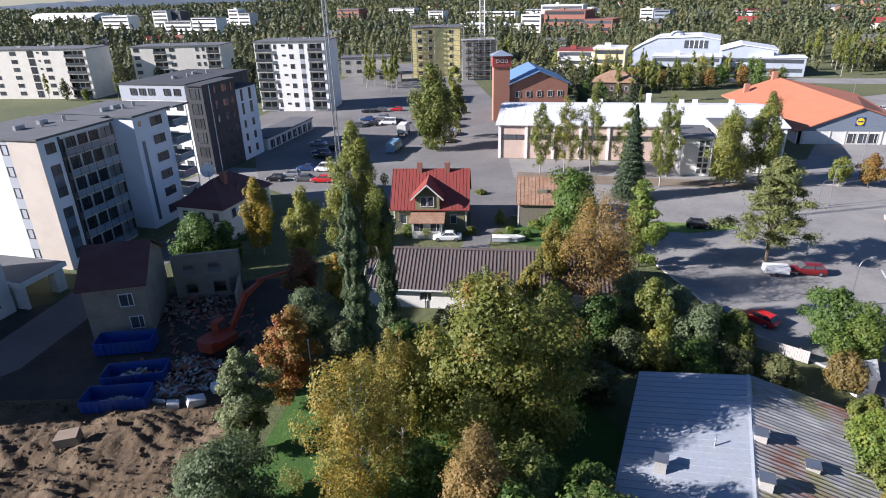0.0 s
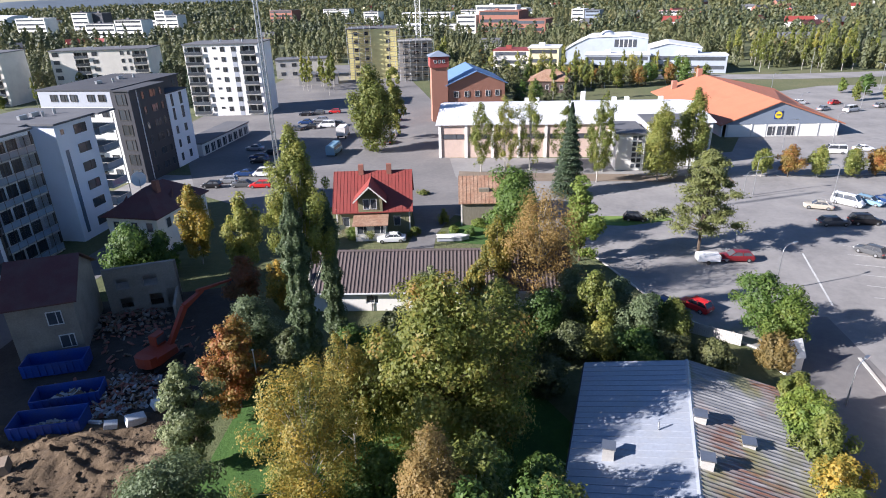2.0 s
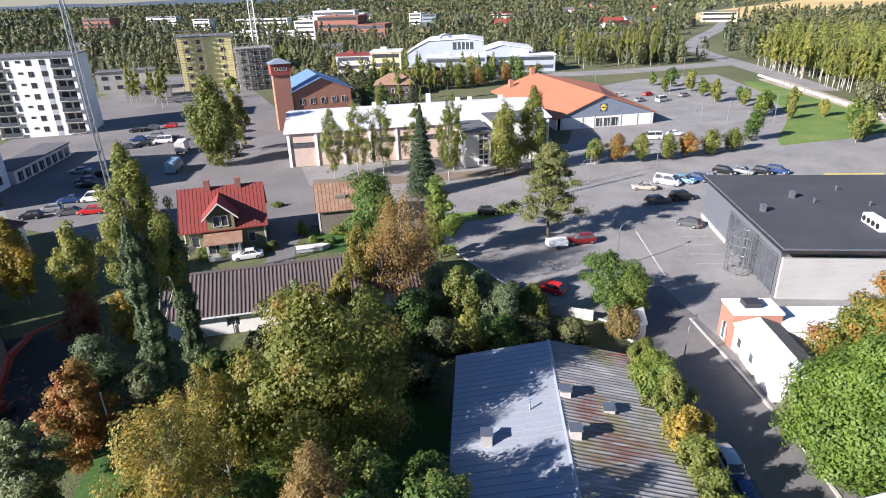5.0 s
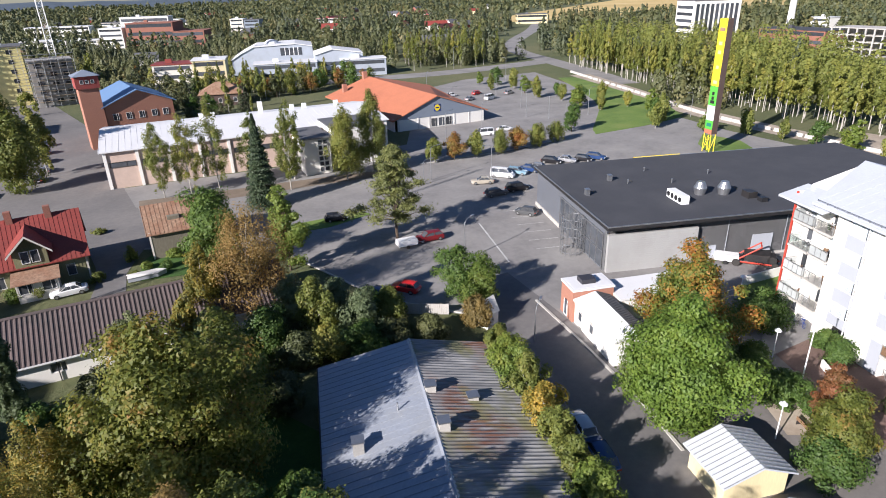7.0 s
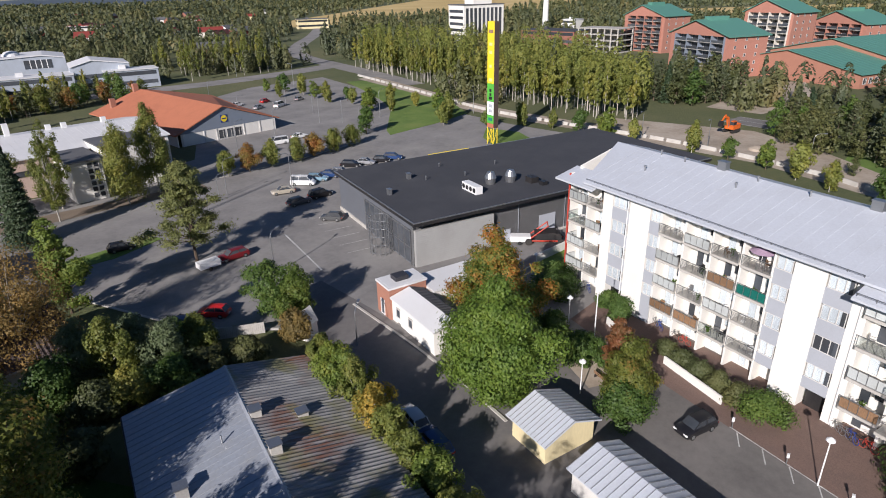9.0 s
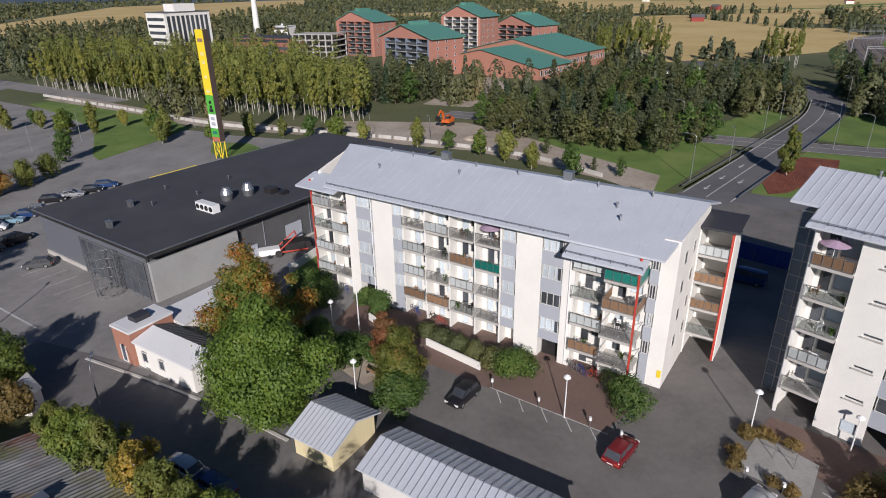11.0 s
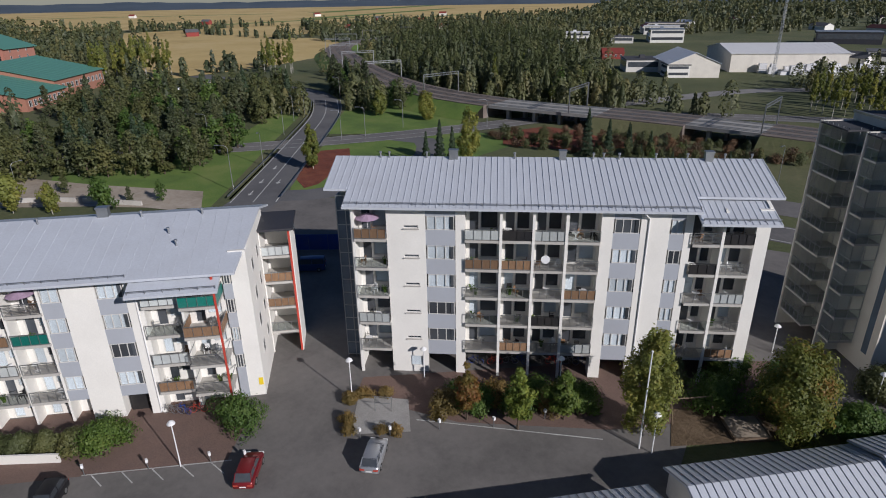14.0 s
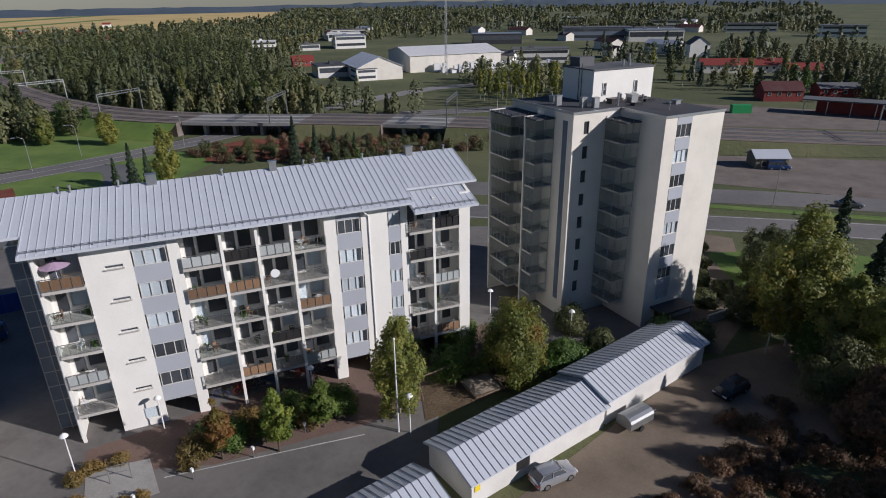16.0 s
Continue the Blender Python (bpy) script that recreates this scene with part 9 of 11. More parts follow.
grove([(305, -98), (318, -100), (318, -116), (304, -114)], 10, BIRCHES, "tall birch standing before the stubble field", "birch", "field birches", 1.05, 1.25, 2.6)
grove([(320, -22), (346, -26), (346, -62), (322, -58)], 30, BIRCHES, "tall birch beside the stubble field", "birch", "field birches", 1.05, 1.3, 3.4)
grove([(62, 216), (112, 224), (114, 240), (80, 244), (52, 236)], 30, BIRCHES, "garden birch before the school", "birch", "school trees", 0.5, 0.95, 5)
AUTUMN = [tree_meshes(k, 8.0, 5.4, 900, 0.5, low=0.06, clumps=22, lump=0.2, limbs=9) for k in ("broad", "orange", "grove", "wood", "green")]
grove([(30, 250), (52, 232), (78, 214), (102, 212), (128, 224), (126, 246), (96, 258), (66, 262), (40, 262)], 60, AUTUMN, "rounded autumn tree among the school gardens", "tree", "school trees", 0.6, 1.15, 4.5)
grove([(10, 300), (30, 256), (58, 268), (84, 262), (86, 300), (50, 330)], 40, AUTUMN + BIRCHES[:2], "garden tree behind the brick station", "tree", "station trees", 0.7, 1.2, 5)
grove([(44, 178), (60, 176), (74, 200), (60, 210), (46, 206)], 16, BIRCHES + PINES, "tree beside the brick station", "tree", "station trees", 0.5, 0.9, 5)
grove([(120, -10), (128, -6), (136, 2), (144, 4), (136, -12), (122, -20)], 3, PINES, "small tree on the grass", "tree", "grass trees", 0.3, 0.5, 5)
grove([(95, -104), (70, -118), (66, -132), (94, -130), (104, -116)], 40, PINES, "scrubby tree below the railway", "tree", "bank trees", 0.22, 0.5, 3)
BANK = [tree_meshes("brush", 3.2, 3.6, 420, 0.36, low=0.03, clumps=16, lump=0.24, limbs=8), tree_meshes("grove", 3.6, 3.4, 420, 0.36, low=0.03, clumps=16, lump=0.24, limbs=8), tree_meshes("brush", 2.2, 3.2, 380, 0.34, low=0.03, clumps=14, lump=0.26, limbs=8)]
grove([(130, -100), (112, -128), (92, -138), (64, -146), (60, -132), (86, -118), (112, -98)], 80, BANK, "low brown scrub on the railway bank", "shrub", "bank scrub", 0.6, 1.1, 2.6)
grove([(58, -196), (72, -232), (100, -238), (112, -228), (96, -202), (76, -192)], 36, BIRCHES, "leafy birch beyond the railway", "birch", "rail trees", 0.6, 1.0, 5)
grove([(14, -300), (60, -300), (50, -270), (0, -276), (-40, -262), (-60, -300)], 30, BIRCHES + PINES, "tree around the red-roofed houses", "tree", "rail trees", 0.6, 1.1, 6)
grove([(142, -150), (160, -143), (200, -142), (200, -160), (160, -172), (146, -168)], 26, PINES + BIRCHES, "leafy tree beside the tracks", "tree", "rail trees", 0.6, 1.2, 5)
grove([(-150, 232), (-100, 226), (-72, 236), (-74, 246), (-150, 243)], 14, BIRCHES[:2] + PINES[:3] + YOUNG[2:], "garden tree between the pale blocks", "tree", "street trees", 0.45, 0.8, 5)
grove([(-24, 232), (-14, 228), (-10, 262), (-30, 258)], 10, BIRCHES, "street tree near the yellow block", "tree", "street trees", 0.7, 1.0, 4)
grove([(-75, 200), (-60, 215), (-66, 250), (-84, 240)], 10, PINES, "dark tree between the blocks", "tree", "street trees", 0.9, 1.4, 5)


def far_woods(name, label, rule, sectors, leaf_material, seed, tries=6, pointed=0.25):
    """Distant woods in one mesh: many crowns, some pointed and some round, each a lumpy shell of leaf clumps, coarser with distance."""
    rng = np.random.default_rng(seed)
    pts, size, out = [], [], []
    for r0, r1, count, cards, s, h0, h1 in sectors:
        made = 0
        for _ in range(count * tries):
            if made >= count:
                break
            r = math.sqrt(rng.uniform(r0 * r0, r1 * r1))
            a = rng.uniform(radians(-150), radians(130))
            x, y = r * math.cos(a), r * math.sin(a)
            if not rule(x, y, r, a):
                continue
            made += 1
            h = rng.uniform(h0, h1) * rng.uniform(0.65, 1.1)
            t = rng.uniform(0, 1, cards)
            b = rng.uniform(0, 6.283, cards)
            cone = rng.uniform() < pointed
            if cone:
                wr = h * rng.uniform(0.18, 0.26) * (1 - t) ** 0.8 + 0.12
            else:
                wr = h * rng.uniform(0.22, 0.36) * np.sin(np.pi * np.clip(0.16 + 0.82 * t, 0, 1)) ** 0.6
            p, q = rng.uniform(0, 6.283, 2)
            wr *= (0.88 + 0.24 * np.sin(3 * b + p) * np.sin(7 * t + q)) * rng.uniform(0.78, 1.0, cards)
            pts.append(np.stack([x + wr * np.cos(b), y + wr * np.sin(b), h * (0.04 + 0.96 * t)], 1))
            out.append(np.stack([np.cos(b), np.sin(b), np.full(cards, 0.3) if cone else 0.1 + 1.1 * t ** 2], 1))
            size.append(np.full(cards, s))
    me = leaf_mesh(name, np.concatenate(pts), np.concatenate(size), leaf_material, 0.9, np.concatenate(out), 0.22)
    ob = new(name, me)
    tagged(ob, label, "woods", kind="stuff")


OPEN = [[(165, -185), (40, -165), (30, -200), (60, -230), (110, -240), (170, -262), (195, -235)], [(320, -50), (420, -40), (640, -140), (560, -230), (420, -215), (345, -110)], [(520, -60), (800, -100), (860, -330), (640, -270)],
        [(900, -60), (2900, 300), (3200, -900), (1900, -2100), (860, -900), (720, -460)], [(700, 250), (900, 260), (1100, 30), (1000, -60), (800, 40)],
        [(380, 520), (1500, 1100), (2300, 900), (1300, 500), (700, 420)], [(255, 150), (420, 210), (440, 0), (300, -40), (250, -10)],
        [(130, -225), (230, -225), (380, -460), (300, -560), (40, -620), (20, -450), (110, -400)], [(-70, -120), (70, -160), (60, -260), (-90, -250)],
        [(-60, 90), (30, 90), (30, 340), (-60, 340)], [(60, 490), (170, 470), (190, 570), (60, 580)], [(70, 235), (160, 235), (160, 300), (70, 300)], [(60, 120), (178, 120), (190, 250), (128, 262), (60, 240)], [(262, -48), (420, -40), (430, -215), (300, -128), (258, -92)], [(150, 190), (178, 130), (230, 215), (230, 235), (160, 240)]]
ROADS = [(p[0], p[1]) for p in smooth_line([(196, 150), (214, 186), (230, 222), (258, 280), (304, 330), (390, 402), (480, 490), (560, 600)], 10)] + [(p[0], p[1]) for p in RAIL] + [(p[0], p[1]) for p in smooth_line([(215, -90), (252, -92), (330, -70)], 10)]


def built_up(x, y):
    """True on a far building's plot or in the open strip before it."""
    for cx, cy, w in PLOTS:
        d = math.hypot(cx, cy)
        along = (x * cx + y * cy) / d
        if -26 < along - d < w * 0.7 + 6 and abs(x * cy - y * cx) / d < w * 0.55 + 3:
            return True
    return False


def leafy(x, y, r, a):
    if any(inside(x, y, p) for p in OPEN):
        return False
    if r < 700 and any((x - p[0]) ** 2 + (y - p[1]) ** 2 < (500 if y > 150 else 144) for p in ROADS):
        return False
    if x < -40 and y < 250:
        return False
    patch = noise.noise(Vector((x * 0.006, y * 0.006, 0.0))) + 0.5 * noise.noise(Vector((x * 0.02, y * 0.02, 2.0)))
    return patch > (-0.6 if 0.5 < a < 2.2 else 0.08 if a < -1.05 and r > 330 else -0.3) and not built_up(x, y)


far_woods("far_woods", "mixed autumn woods between town and fields", leafy, [(200, 420, 1900, 210, 0.8, 8, 13), (420, 800, 3600, 64, 1.7, 8, 14), (800, 1600, 5200, 24, 3.4, 9, 14), (1600, 2300, 2400, 12, 6.0, 10, 15)], FOREST_LEAF, 4)


def conifers(x, y, r, a):
    if any(inside(x, y, p) for p in OPEN) or (r < 700 and any((x - p[0]) ** 2 + (y - p[1]) ** 2 < 144 for p in ROADS)):
        return False
    return noise.noise(Vector((x * 0.005, y * 0.005, 7.0))) > (0.2 if a < -1.05 else 0.0) and not (x < -40 and y < 250) and not built_up(x, y)


far_woods("far_woods", "dark conifer woods in the distance", conifers, [(210, 420, 320, 150, 1.05, 10, 15), (420, 800, 1300, 60, 1.7, 10, 15), (800, 1600, 2400, 22, 3.4, 10, 15), (1600, 2300, 1400, 12, 6.0, 10, 15)], DARKWOOD_LEAF, 9, pointed=0.7)


RAILWOOD = [(345, -190), (247, -146), (200, -141), (150, -147), (130, -160), (200, -190), (206, -215), (308, -300), (384, -340), (470, -280)]
HEDGES = [((560, -205), (745, -158)), ((325, -60), (345, -112)), ((400, -215), (520, -226)), ((640, -268), (850, -332)), ((800, -100), (860, -330))]


def rail_wood(x, y, r, a):
    return inside(x, y, RAILWOOD) and not any((x - p[0]) ** 2 + (y - p[1]) ** 2 < 160 for p in RAIL)


def hedge(x, y, r, a):
    for (x0, y0), (x1, y1) in HEDGES:
        u = max(0.0, min(1.0, ((x - x0) * (x1 - x0) + (y - y0) * (y1 - y0)) / ((x1 - x0) ** 2 + (y1 - y0) ** 2)))
        if (x - x0 - u * (x1 - x0)) ** 2 + (y - y0 - u * (y1 - y0)) ** 2 < 60:
            return True
    return False


far_woods("rail_wood", "dense olive wood behind the railway", rail_wood, [(200, 290, 170, 640, 0.56, 11, 17), (290, 560, 360, 330, 0.8, 11, 17)], GROVE_LEAF, 31, 120)
far_woods("field_hedge", "dark hedges and trees between the stubble fields", hedge, [(320, 900, 170, 70, 1.7, 6, 12)], DARKWOOD_LEAF, 33, 400)


def birch_depth(x, y, r, a):
    return inside(x, y, [(186, 54), (193, 92), (210, 138), (228, 176), (246, 208), (280, 252), (340, 280), (310, 150), (250, 95), (207, 56)])


far_woods("birch_wood", "birch crowns deep in the dense wood", birch_depth, [(190, 400, 300, 320, 0.7, 12, 18)], WOOD_LEAF, 35, 200, 0.1)

# ---- vehicles ----
def paint(name, col, metal=0.3):
    return kept(("paint", name), lambda: mat(name + "_car_paint", col, 0.28, metal, var=0.04, dirty=0.08, bump=0))


PAINTS = {"red": ((0.5, 0.02, 0.02), 0.0), "dark_red": ((0.2, 0.015, 0.02), 0.2), "black": ((0.02, 0.02, 0.024), 0.3), "silver": ((0.5, 0.51, 0.53), 0.6), "white": ((0.8, 0.8, 0.79), 0.0),
          "blue": ((0.03, 0.07, 0.2), 0.3), "grey": ((0.14, 0.145, 0.15), 0.5), "pale_blue": ((0.25, 0.4, 0.5), 0.2), "beige": ((0.5, 0.45, 0.36), 0.2)}
SHAPES = {  # length, width, height, bonnet end, screen top, rear screen top, tail, bonnet height
    "hatch": (3.9, 1.68, 1.46, 0.95, 1.55, 3.35, 3.75, 0.86), "wagon": (4.6, 1.75, 1.48, 1.15, 1.85, 3.95, 4.4, 0.88),
    "sedan": (4.5, 1.76, 1.44, 1.2, 1.95, 3.2, 3.85, 0.88), "van": (4.9, 1.9, 1.98, 0.75, 1.45, 4.8, 4.9, 1.1), "suv": (4.6, 1.85, 1.72, 1.1, 1.75, 4.1, 4.5, 1.0)}


def car_meshes(shape, colour):
    L, Wd, H, a, b, c, d, hb = SHAPES[shape]
    w = Wd / 2
    body = Build()
    # lower body as rings along its length: (x, half width, sill, shoulder)
    rings = [(0.0, w * 0.6, 0.4, 0.58), (0.06, w * 0.8, 0.3, 0.66), (0.2, w * 0.93, 0.25, 0.72), (0.5, w, 0.22, hb - 0.08), (a, w, 0.22, hb), (b, w, 0.22, hb + 0.04), (c, w, 0.22, hb + 0.05), (d, w, 0.24, hb + 0.03), (L - 0.2, w * 0.96, 0.26, hb), (L - 0.06, w * 0.86, 0.3, hb - 0.06), (L, w * 0.7, 0.4, hb - 0.18)]
    for x, hw, s, t in rings:
        k = len(body.v)
        body.v += [(x, -hw * 0.94, s), (x, -hw, (s + t) / 2), (x, -hw * 0.97, t - 0.06), (x, -hw * 0.84, t), (x, hw * 0.84, t), (x, hw * 0.97, t - 0.06), (x, hw, (s + t) / 2), (x, hw * 0.94, s)]
    for i in range(len(rings) - 1):
        for j in range(8):
            body.f.append((8 * i + j, 8 * i + (j + 1) % 8, 8 * i + 8 + (j + 1) % 8, 8 * i + 8 + j))
    body.f += [tuple(range(7, -1, -1)), tuple(range(8 * len(rings) - 8, 8 * len(rings)))]
    # roof skin with pillars
    r = w * 0.72
    k = len(body.v)
    for i in range(5):
        x = b - 0.02 + (c - b + 0.06) * i / 4
        drop = 0.06 * abs(i / 2 - 1) ** 2
        body.v += [(x, r * q, H - drop - 0.07 * abs(q) ** 3) for q in (-1.03, -0.8, 0.0, 0.8, 1.03)] + [(x, 1.0 * r, H - drop - 0.12), (x, -1.0 * r, H - drop - 0.12)]
    for i in range(4):
        for j in range(7):
            body.f.append((k + 7 * i + j, k + 7 * i + (j + 1) % 7, k + 7 * i + 7 + (j + 1) % 7, k + 7 * i + 7 + j))
    for s in (-1, 1):
        body.rod((a + 0.02, s * w * 0.8, hb), (b + 0.1, s * r, H - 0.03), 0.04, n=4).rod((d - 0.05, s * w * 0.8, hb), (c - 0.05, s * r, H - 0.03), 0.05, n=4).rod(((b + c) / 2, s * w * 0.84, hb), ((b + c) / 2, s * r, H - 0.03), 0.035, n=4)
    glass = Build()
    lo = [(a, -w * 0.8, hb - 0.01), (d, -w * 0.8, hb - 0.01), (d, w * 0.8, hb - 0.01), (a, w * 0.8, hb - 0.01)]
    hi = [(b, -r * 0.98, H - 0.045), (c, -r * 0.98, H - 0.045), (c, r * 0.98, H - 0.045), (b, r * 0.98, H - 0.045)]
    glass.v = lo + hi
    glass.f = [(0, 1, 5, 4), (1, 2, 6, 5), (2, 3, 7, 6), (3, 0, 4, 7)]
    tyre = Build().rod((0, -0.1, 0), (0, 0.1, 0), 0.31, n=16)
    rim = Build().rod((0, -0.112, 0), (0, 0.112, 0), 0.19, n=10)
    head = Build().box(-0.01, -0.2, -0.07, 0.1, 0.2, 0.07)
    col, me = PAINTS[colour]
    m = body.mesh("body", paint(colour, col, me))
    m.shade_smooth()
    m.set_sharp_from_angle(angle=radians(42))
    return m, glass.mesh("windows", FAR_GLASS), tyre.mesh("tyre", RUBBER), rim.mesh("rim", METAL), head.mesh("headlight", WHITE_METAL), head.mesh("tail_light", RED_PAINT), Build().box(-0.02, -0.26, -0.055, 0.02, 0.26, 0.055).mesh("number_plate", WHITE_METAL)


def car(x, y, heading, shape, colour, label):
    """A parked car, its nose towards heading."""
    L, Wd, H, a, b, c, d, hb = SHAPES[shape]
    me = kept(("car", shape, colour), lambda: car_meshes(shape, colour))
    t = thing("car" if shape != "van" else "van", label, "car" if shape != "van" else "van", pose(x, y, 0.035, 0, 0, heading + 180) @ pose(-L / 2, 0, 0))
    part("body", me[0], None, t)
    part("glasshouse", me[1], None, t)
    for wx in (0.78, L - 0.85):
        for wy in (-Wd / 2 + 0.1, Wd / 2 - 0.1):
            wh = part("wheel", me[2], None, t, at=pose(wx, wy, 0.31))
            part("rim", me[3], None, wh)
    for wy in (-Wd * 0.33, Wd * 0.33):
        part("headlight", me[4], None, t, at=pose(0.03, wy, 0.6))
        part("tail_light", me[5], None, t, at=pose(L - 0.09, wy, hb - 0.22))
    part("number_plate", me[6], None, t, at=pose(L - 0.01, 0, 0.5))
    return t


car(-0.6, -56.0, 60, "hatch", "black", "dark hatchback in the shade of the gravel yard")
car(46.5, 6.2, 152, "hatch", "black", "black car parked at the bay line")
car(40.9, -7.7, -32, "hatch", "dark_red", "dark red hatchback parked askew")
car(36.6, -16.9, -41, "hatch", "silver", "silver hatchback parked before the planted square")
car(10.9, -37.1, -124, "hatch", "silver", "silver hatchback beside the garages")
car(36.4, 59.4, 120, "hatch", "red", "bright red hatchback by the shrubs")
car(32.6, 60.2, 118, "wagon", "blue", "blue car half hidden by shrubs")
car(48.6, 71.4, 168, "wagon", "dark_red", "dark red estate car with a trailer")
car(41.3, 88.6, -20, "hatch", "black", "black hatchback standing on the lot")
car(79.4, 89.2, -60, "van", "white", "white delivery van on the lot")
car(73.4, 88.5, 150, "sedan", "beige", "taxi in two colours on the lot")
car(70.6, 81.2, -10, "wagon", "grey", "dark grey estate car on the lot")
car(75.6, 80.8, -10, "suv", "black", "black car on the lot")
car(67.8, 70.2, 115, "hatch", "grey", "dark hatchback near the store")
for i, (x, y, c) in enumerate(((83.0, 89.0, "pale_blue"), (86.2, 88.6, "blue"), (88.8, 88.0, "silver"), (94.2, 90.0, "black"), (97.4, 88.6, "silver"), (100.6, 86.6, "black"), (103.8, 86.0, "blue"))):
    car(x, y, -64, ("wagon", "sedan", "hatch")[i % 3], c, f"{c.replace('_', ' ')} car in the row behind the store")
car(100.4, 120.4, 160, "van", "white", "white van before the supermarket")
car(108, 120.8, -10, "sedan", "white", "white car before the supermarket")
car(130.8, 174.7, 0, "hatch", "white", "white car on the far lot")
car(130.8, 164.5, 20, "sedan", "silver", "silver car on the far lot")
car(136.9, 161.0, 15, "van", "white", "white camper van on the far lot")
car(149, 164.6, 10, "hatch", "silver", "silver car at the end of the lot")
car(140, 172, 10, "hatch", "red", "red car on the far lot")
car(33.9, 27.4, 66, "hatch", "silver", "silver car parked under the hedge")
car(32.5, 24.2, 66, "wagon", "blue", "blue car parked under the hedge")
car(1.3, 86.8, 176, "sedan", "white", "white car beside the timber house")
for x, y, h, sh, c in ((-23.6, 119.8, 170, "wagon", "red"), (-27.4, 121.0, 170, "sedan", "grey"), (-30.9, 124.4, 172, "hatch", "silver"), (-24.1, 127.9, 170, "van", "white"), (-28.4, 129.0, 170, "sedan", "blue"), (-27.6, 142.6, 165, "wagon", "blue"), (-25.4, 146.2, 165, "hatch", "black"), (-18.4, 174, 172, "hatch", "black"), (-13.7, 175.6, 172, "van", "white"), (-22.5, 173, 172, "sedan", "grey"), (4.9, 160, 84, "wagon", "silver"), (6.0, 170, 84, "sedan", "grey"), (7.0, 180, 84, "hatch", "blue"), (7.6, 190, 84, "hatch", "silver"), (-30, 152, 165, "sedan", "silver"), (-26.8, 139.0, 165, "sedan", "black"), (-33.6, 121.6, 172, "hatch", "black"), (-20.2, 181.4, 172, "sedan", "blue"), (-16.2, 184.0, 172, "wagon", "silver"), (-10.8, 176.8, 172, "sedan", "grey"), (-21.7, 194.5, 172, "hatch", "black"), (-17.8, 195.8, 172, "wagon", "grey"), (-12.5, 196.5, 172, "hatch", "red"), (3.0, 152.0, 84, "sedan", "black")):
    car(x, y, h, sh, c, f"{c} {'van' if sh == 'van' else 'car'} parked along the old street")
car(-2.0, -148.5, 200, "van", "blue", "blue van beside the kiosk")
car(-14.0, -125.6, 194, "sedan", "grey", "grey car on the street by the railway")
car(76.0, -27.0, 60, "van", "blue", "blue van in the shade between the blocks")
for i in range(9):
    car(268 + i * 3.1, -34 - i * 4.0, 60, ("hatch", "sedan", "wagon")[i % 3], ("white", "silver", "black", "blue")[i % 4], "car on the lot beside the green-roofed hall")
bus = thing("bus", "pale blue minibus parked on the street", "bus", pose(-10.2, 144.0, 0.03, 0, 0, 75))
part("body", Build().side([(-1.05, 0.35), (1.05, 0.35), (1.1, 1.3), (0.98, 2.45), (0.8, 2.62), (-0.8, 2.62), (-0.98, 2.45), (-1.1, 1.3)], -3.0, 2.3).side([(-1.05, 0.35), (1.05, 0.35), (1.08, 1.2), (1.0, 1.35), (-1.0, 1.35), (-1.08, 1.2)], 2.3, 3.2), paint("pale_blue", *PAINTS["pale_blue"]), bus)
part("windscreen", Build().prism([(2.31, -0.95), (3.0, -0.95), (3.0, 0.95), (2.31, 0.95)], 1.36, [2.5, 1.4, 1.4, 2.5]), FAR_GLASS, bus)
for k in range(4):
    for sd in (-1, 1):
        part("side_window", Build().box(-2.8 + k * 1.25, sd * 1.04 - 0.05, 1.45, -1.7 + k * 1.25, sd * 1.04 + 0.05, 2.15), FAR_GLASS, bus)
for x in (-2.1, 2.1):
    for y in (-1.0, 1.0):
        part("wheel", Build().rod((x, y - 0.12, 0.4), (x, y + 0.12, 0.4), 0.4, n=14), RUBBER, bus)
lor = thing("lorry", "pale covered lorry parked on the street", "lorry", pose(-8.6, 161.6, 0.03, 0, 0, 80))
part("box", Build().side([(-1.2, 1.0), (1.2, 1.0), (1.2, 2.9), (1.0, 3.15), (-1.0, 3.15), (-1.2, 2.9)], -3.0, 1.6), PALE, lor, "pale tarpaulin cover")
part("chassis", Build().box(-3.0, -0.5, 0.6, 3.3, 0.5, 0.98), DARK_METAL, lor)
part("cab", Build().prism([(1.7, -1.05), (2.6, -1.05), (3.3, -0.95), (3.3, 0.95), (2.6, 1.05), (1.7, 1.05)], 0.55, [2.5, 2.45, 1.5, 1.5, 2.45, 2.5]), paint("beige", *PAINTS["beige"]), lor)
part("windscreen", Build().prism([(2.7, -0.9), (3.2, -0.9), (3.2, 0.9), (2.7, 0.9)], 1.5, [2.4, 1.7, 1.7, 2.4]), FAR_GLASS, lor)
for x in (-2.0, 2.4):
    for y in (-1.0, 1.0):
        part("wheel", Build().rod((x, y - 0.14, 0.45), (x, y + 0.14, 0.45), 0.45, n=14), RUBBER, lor)


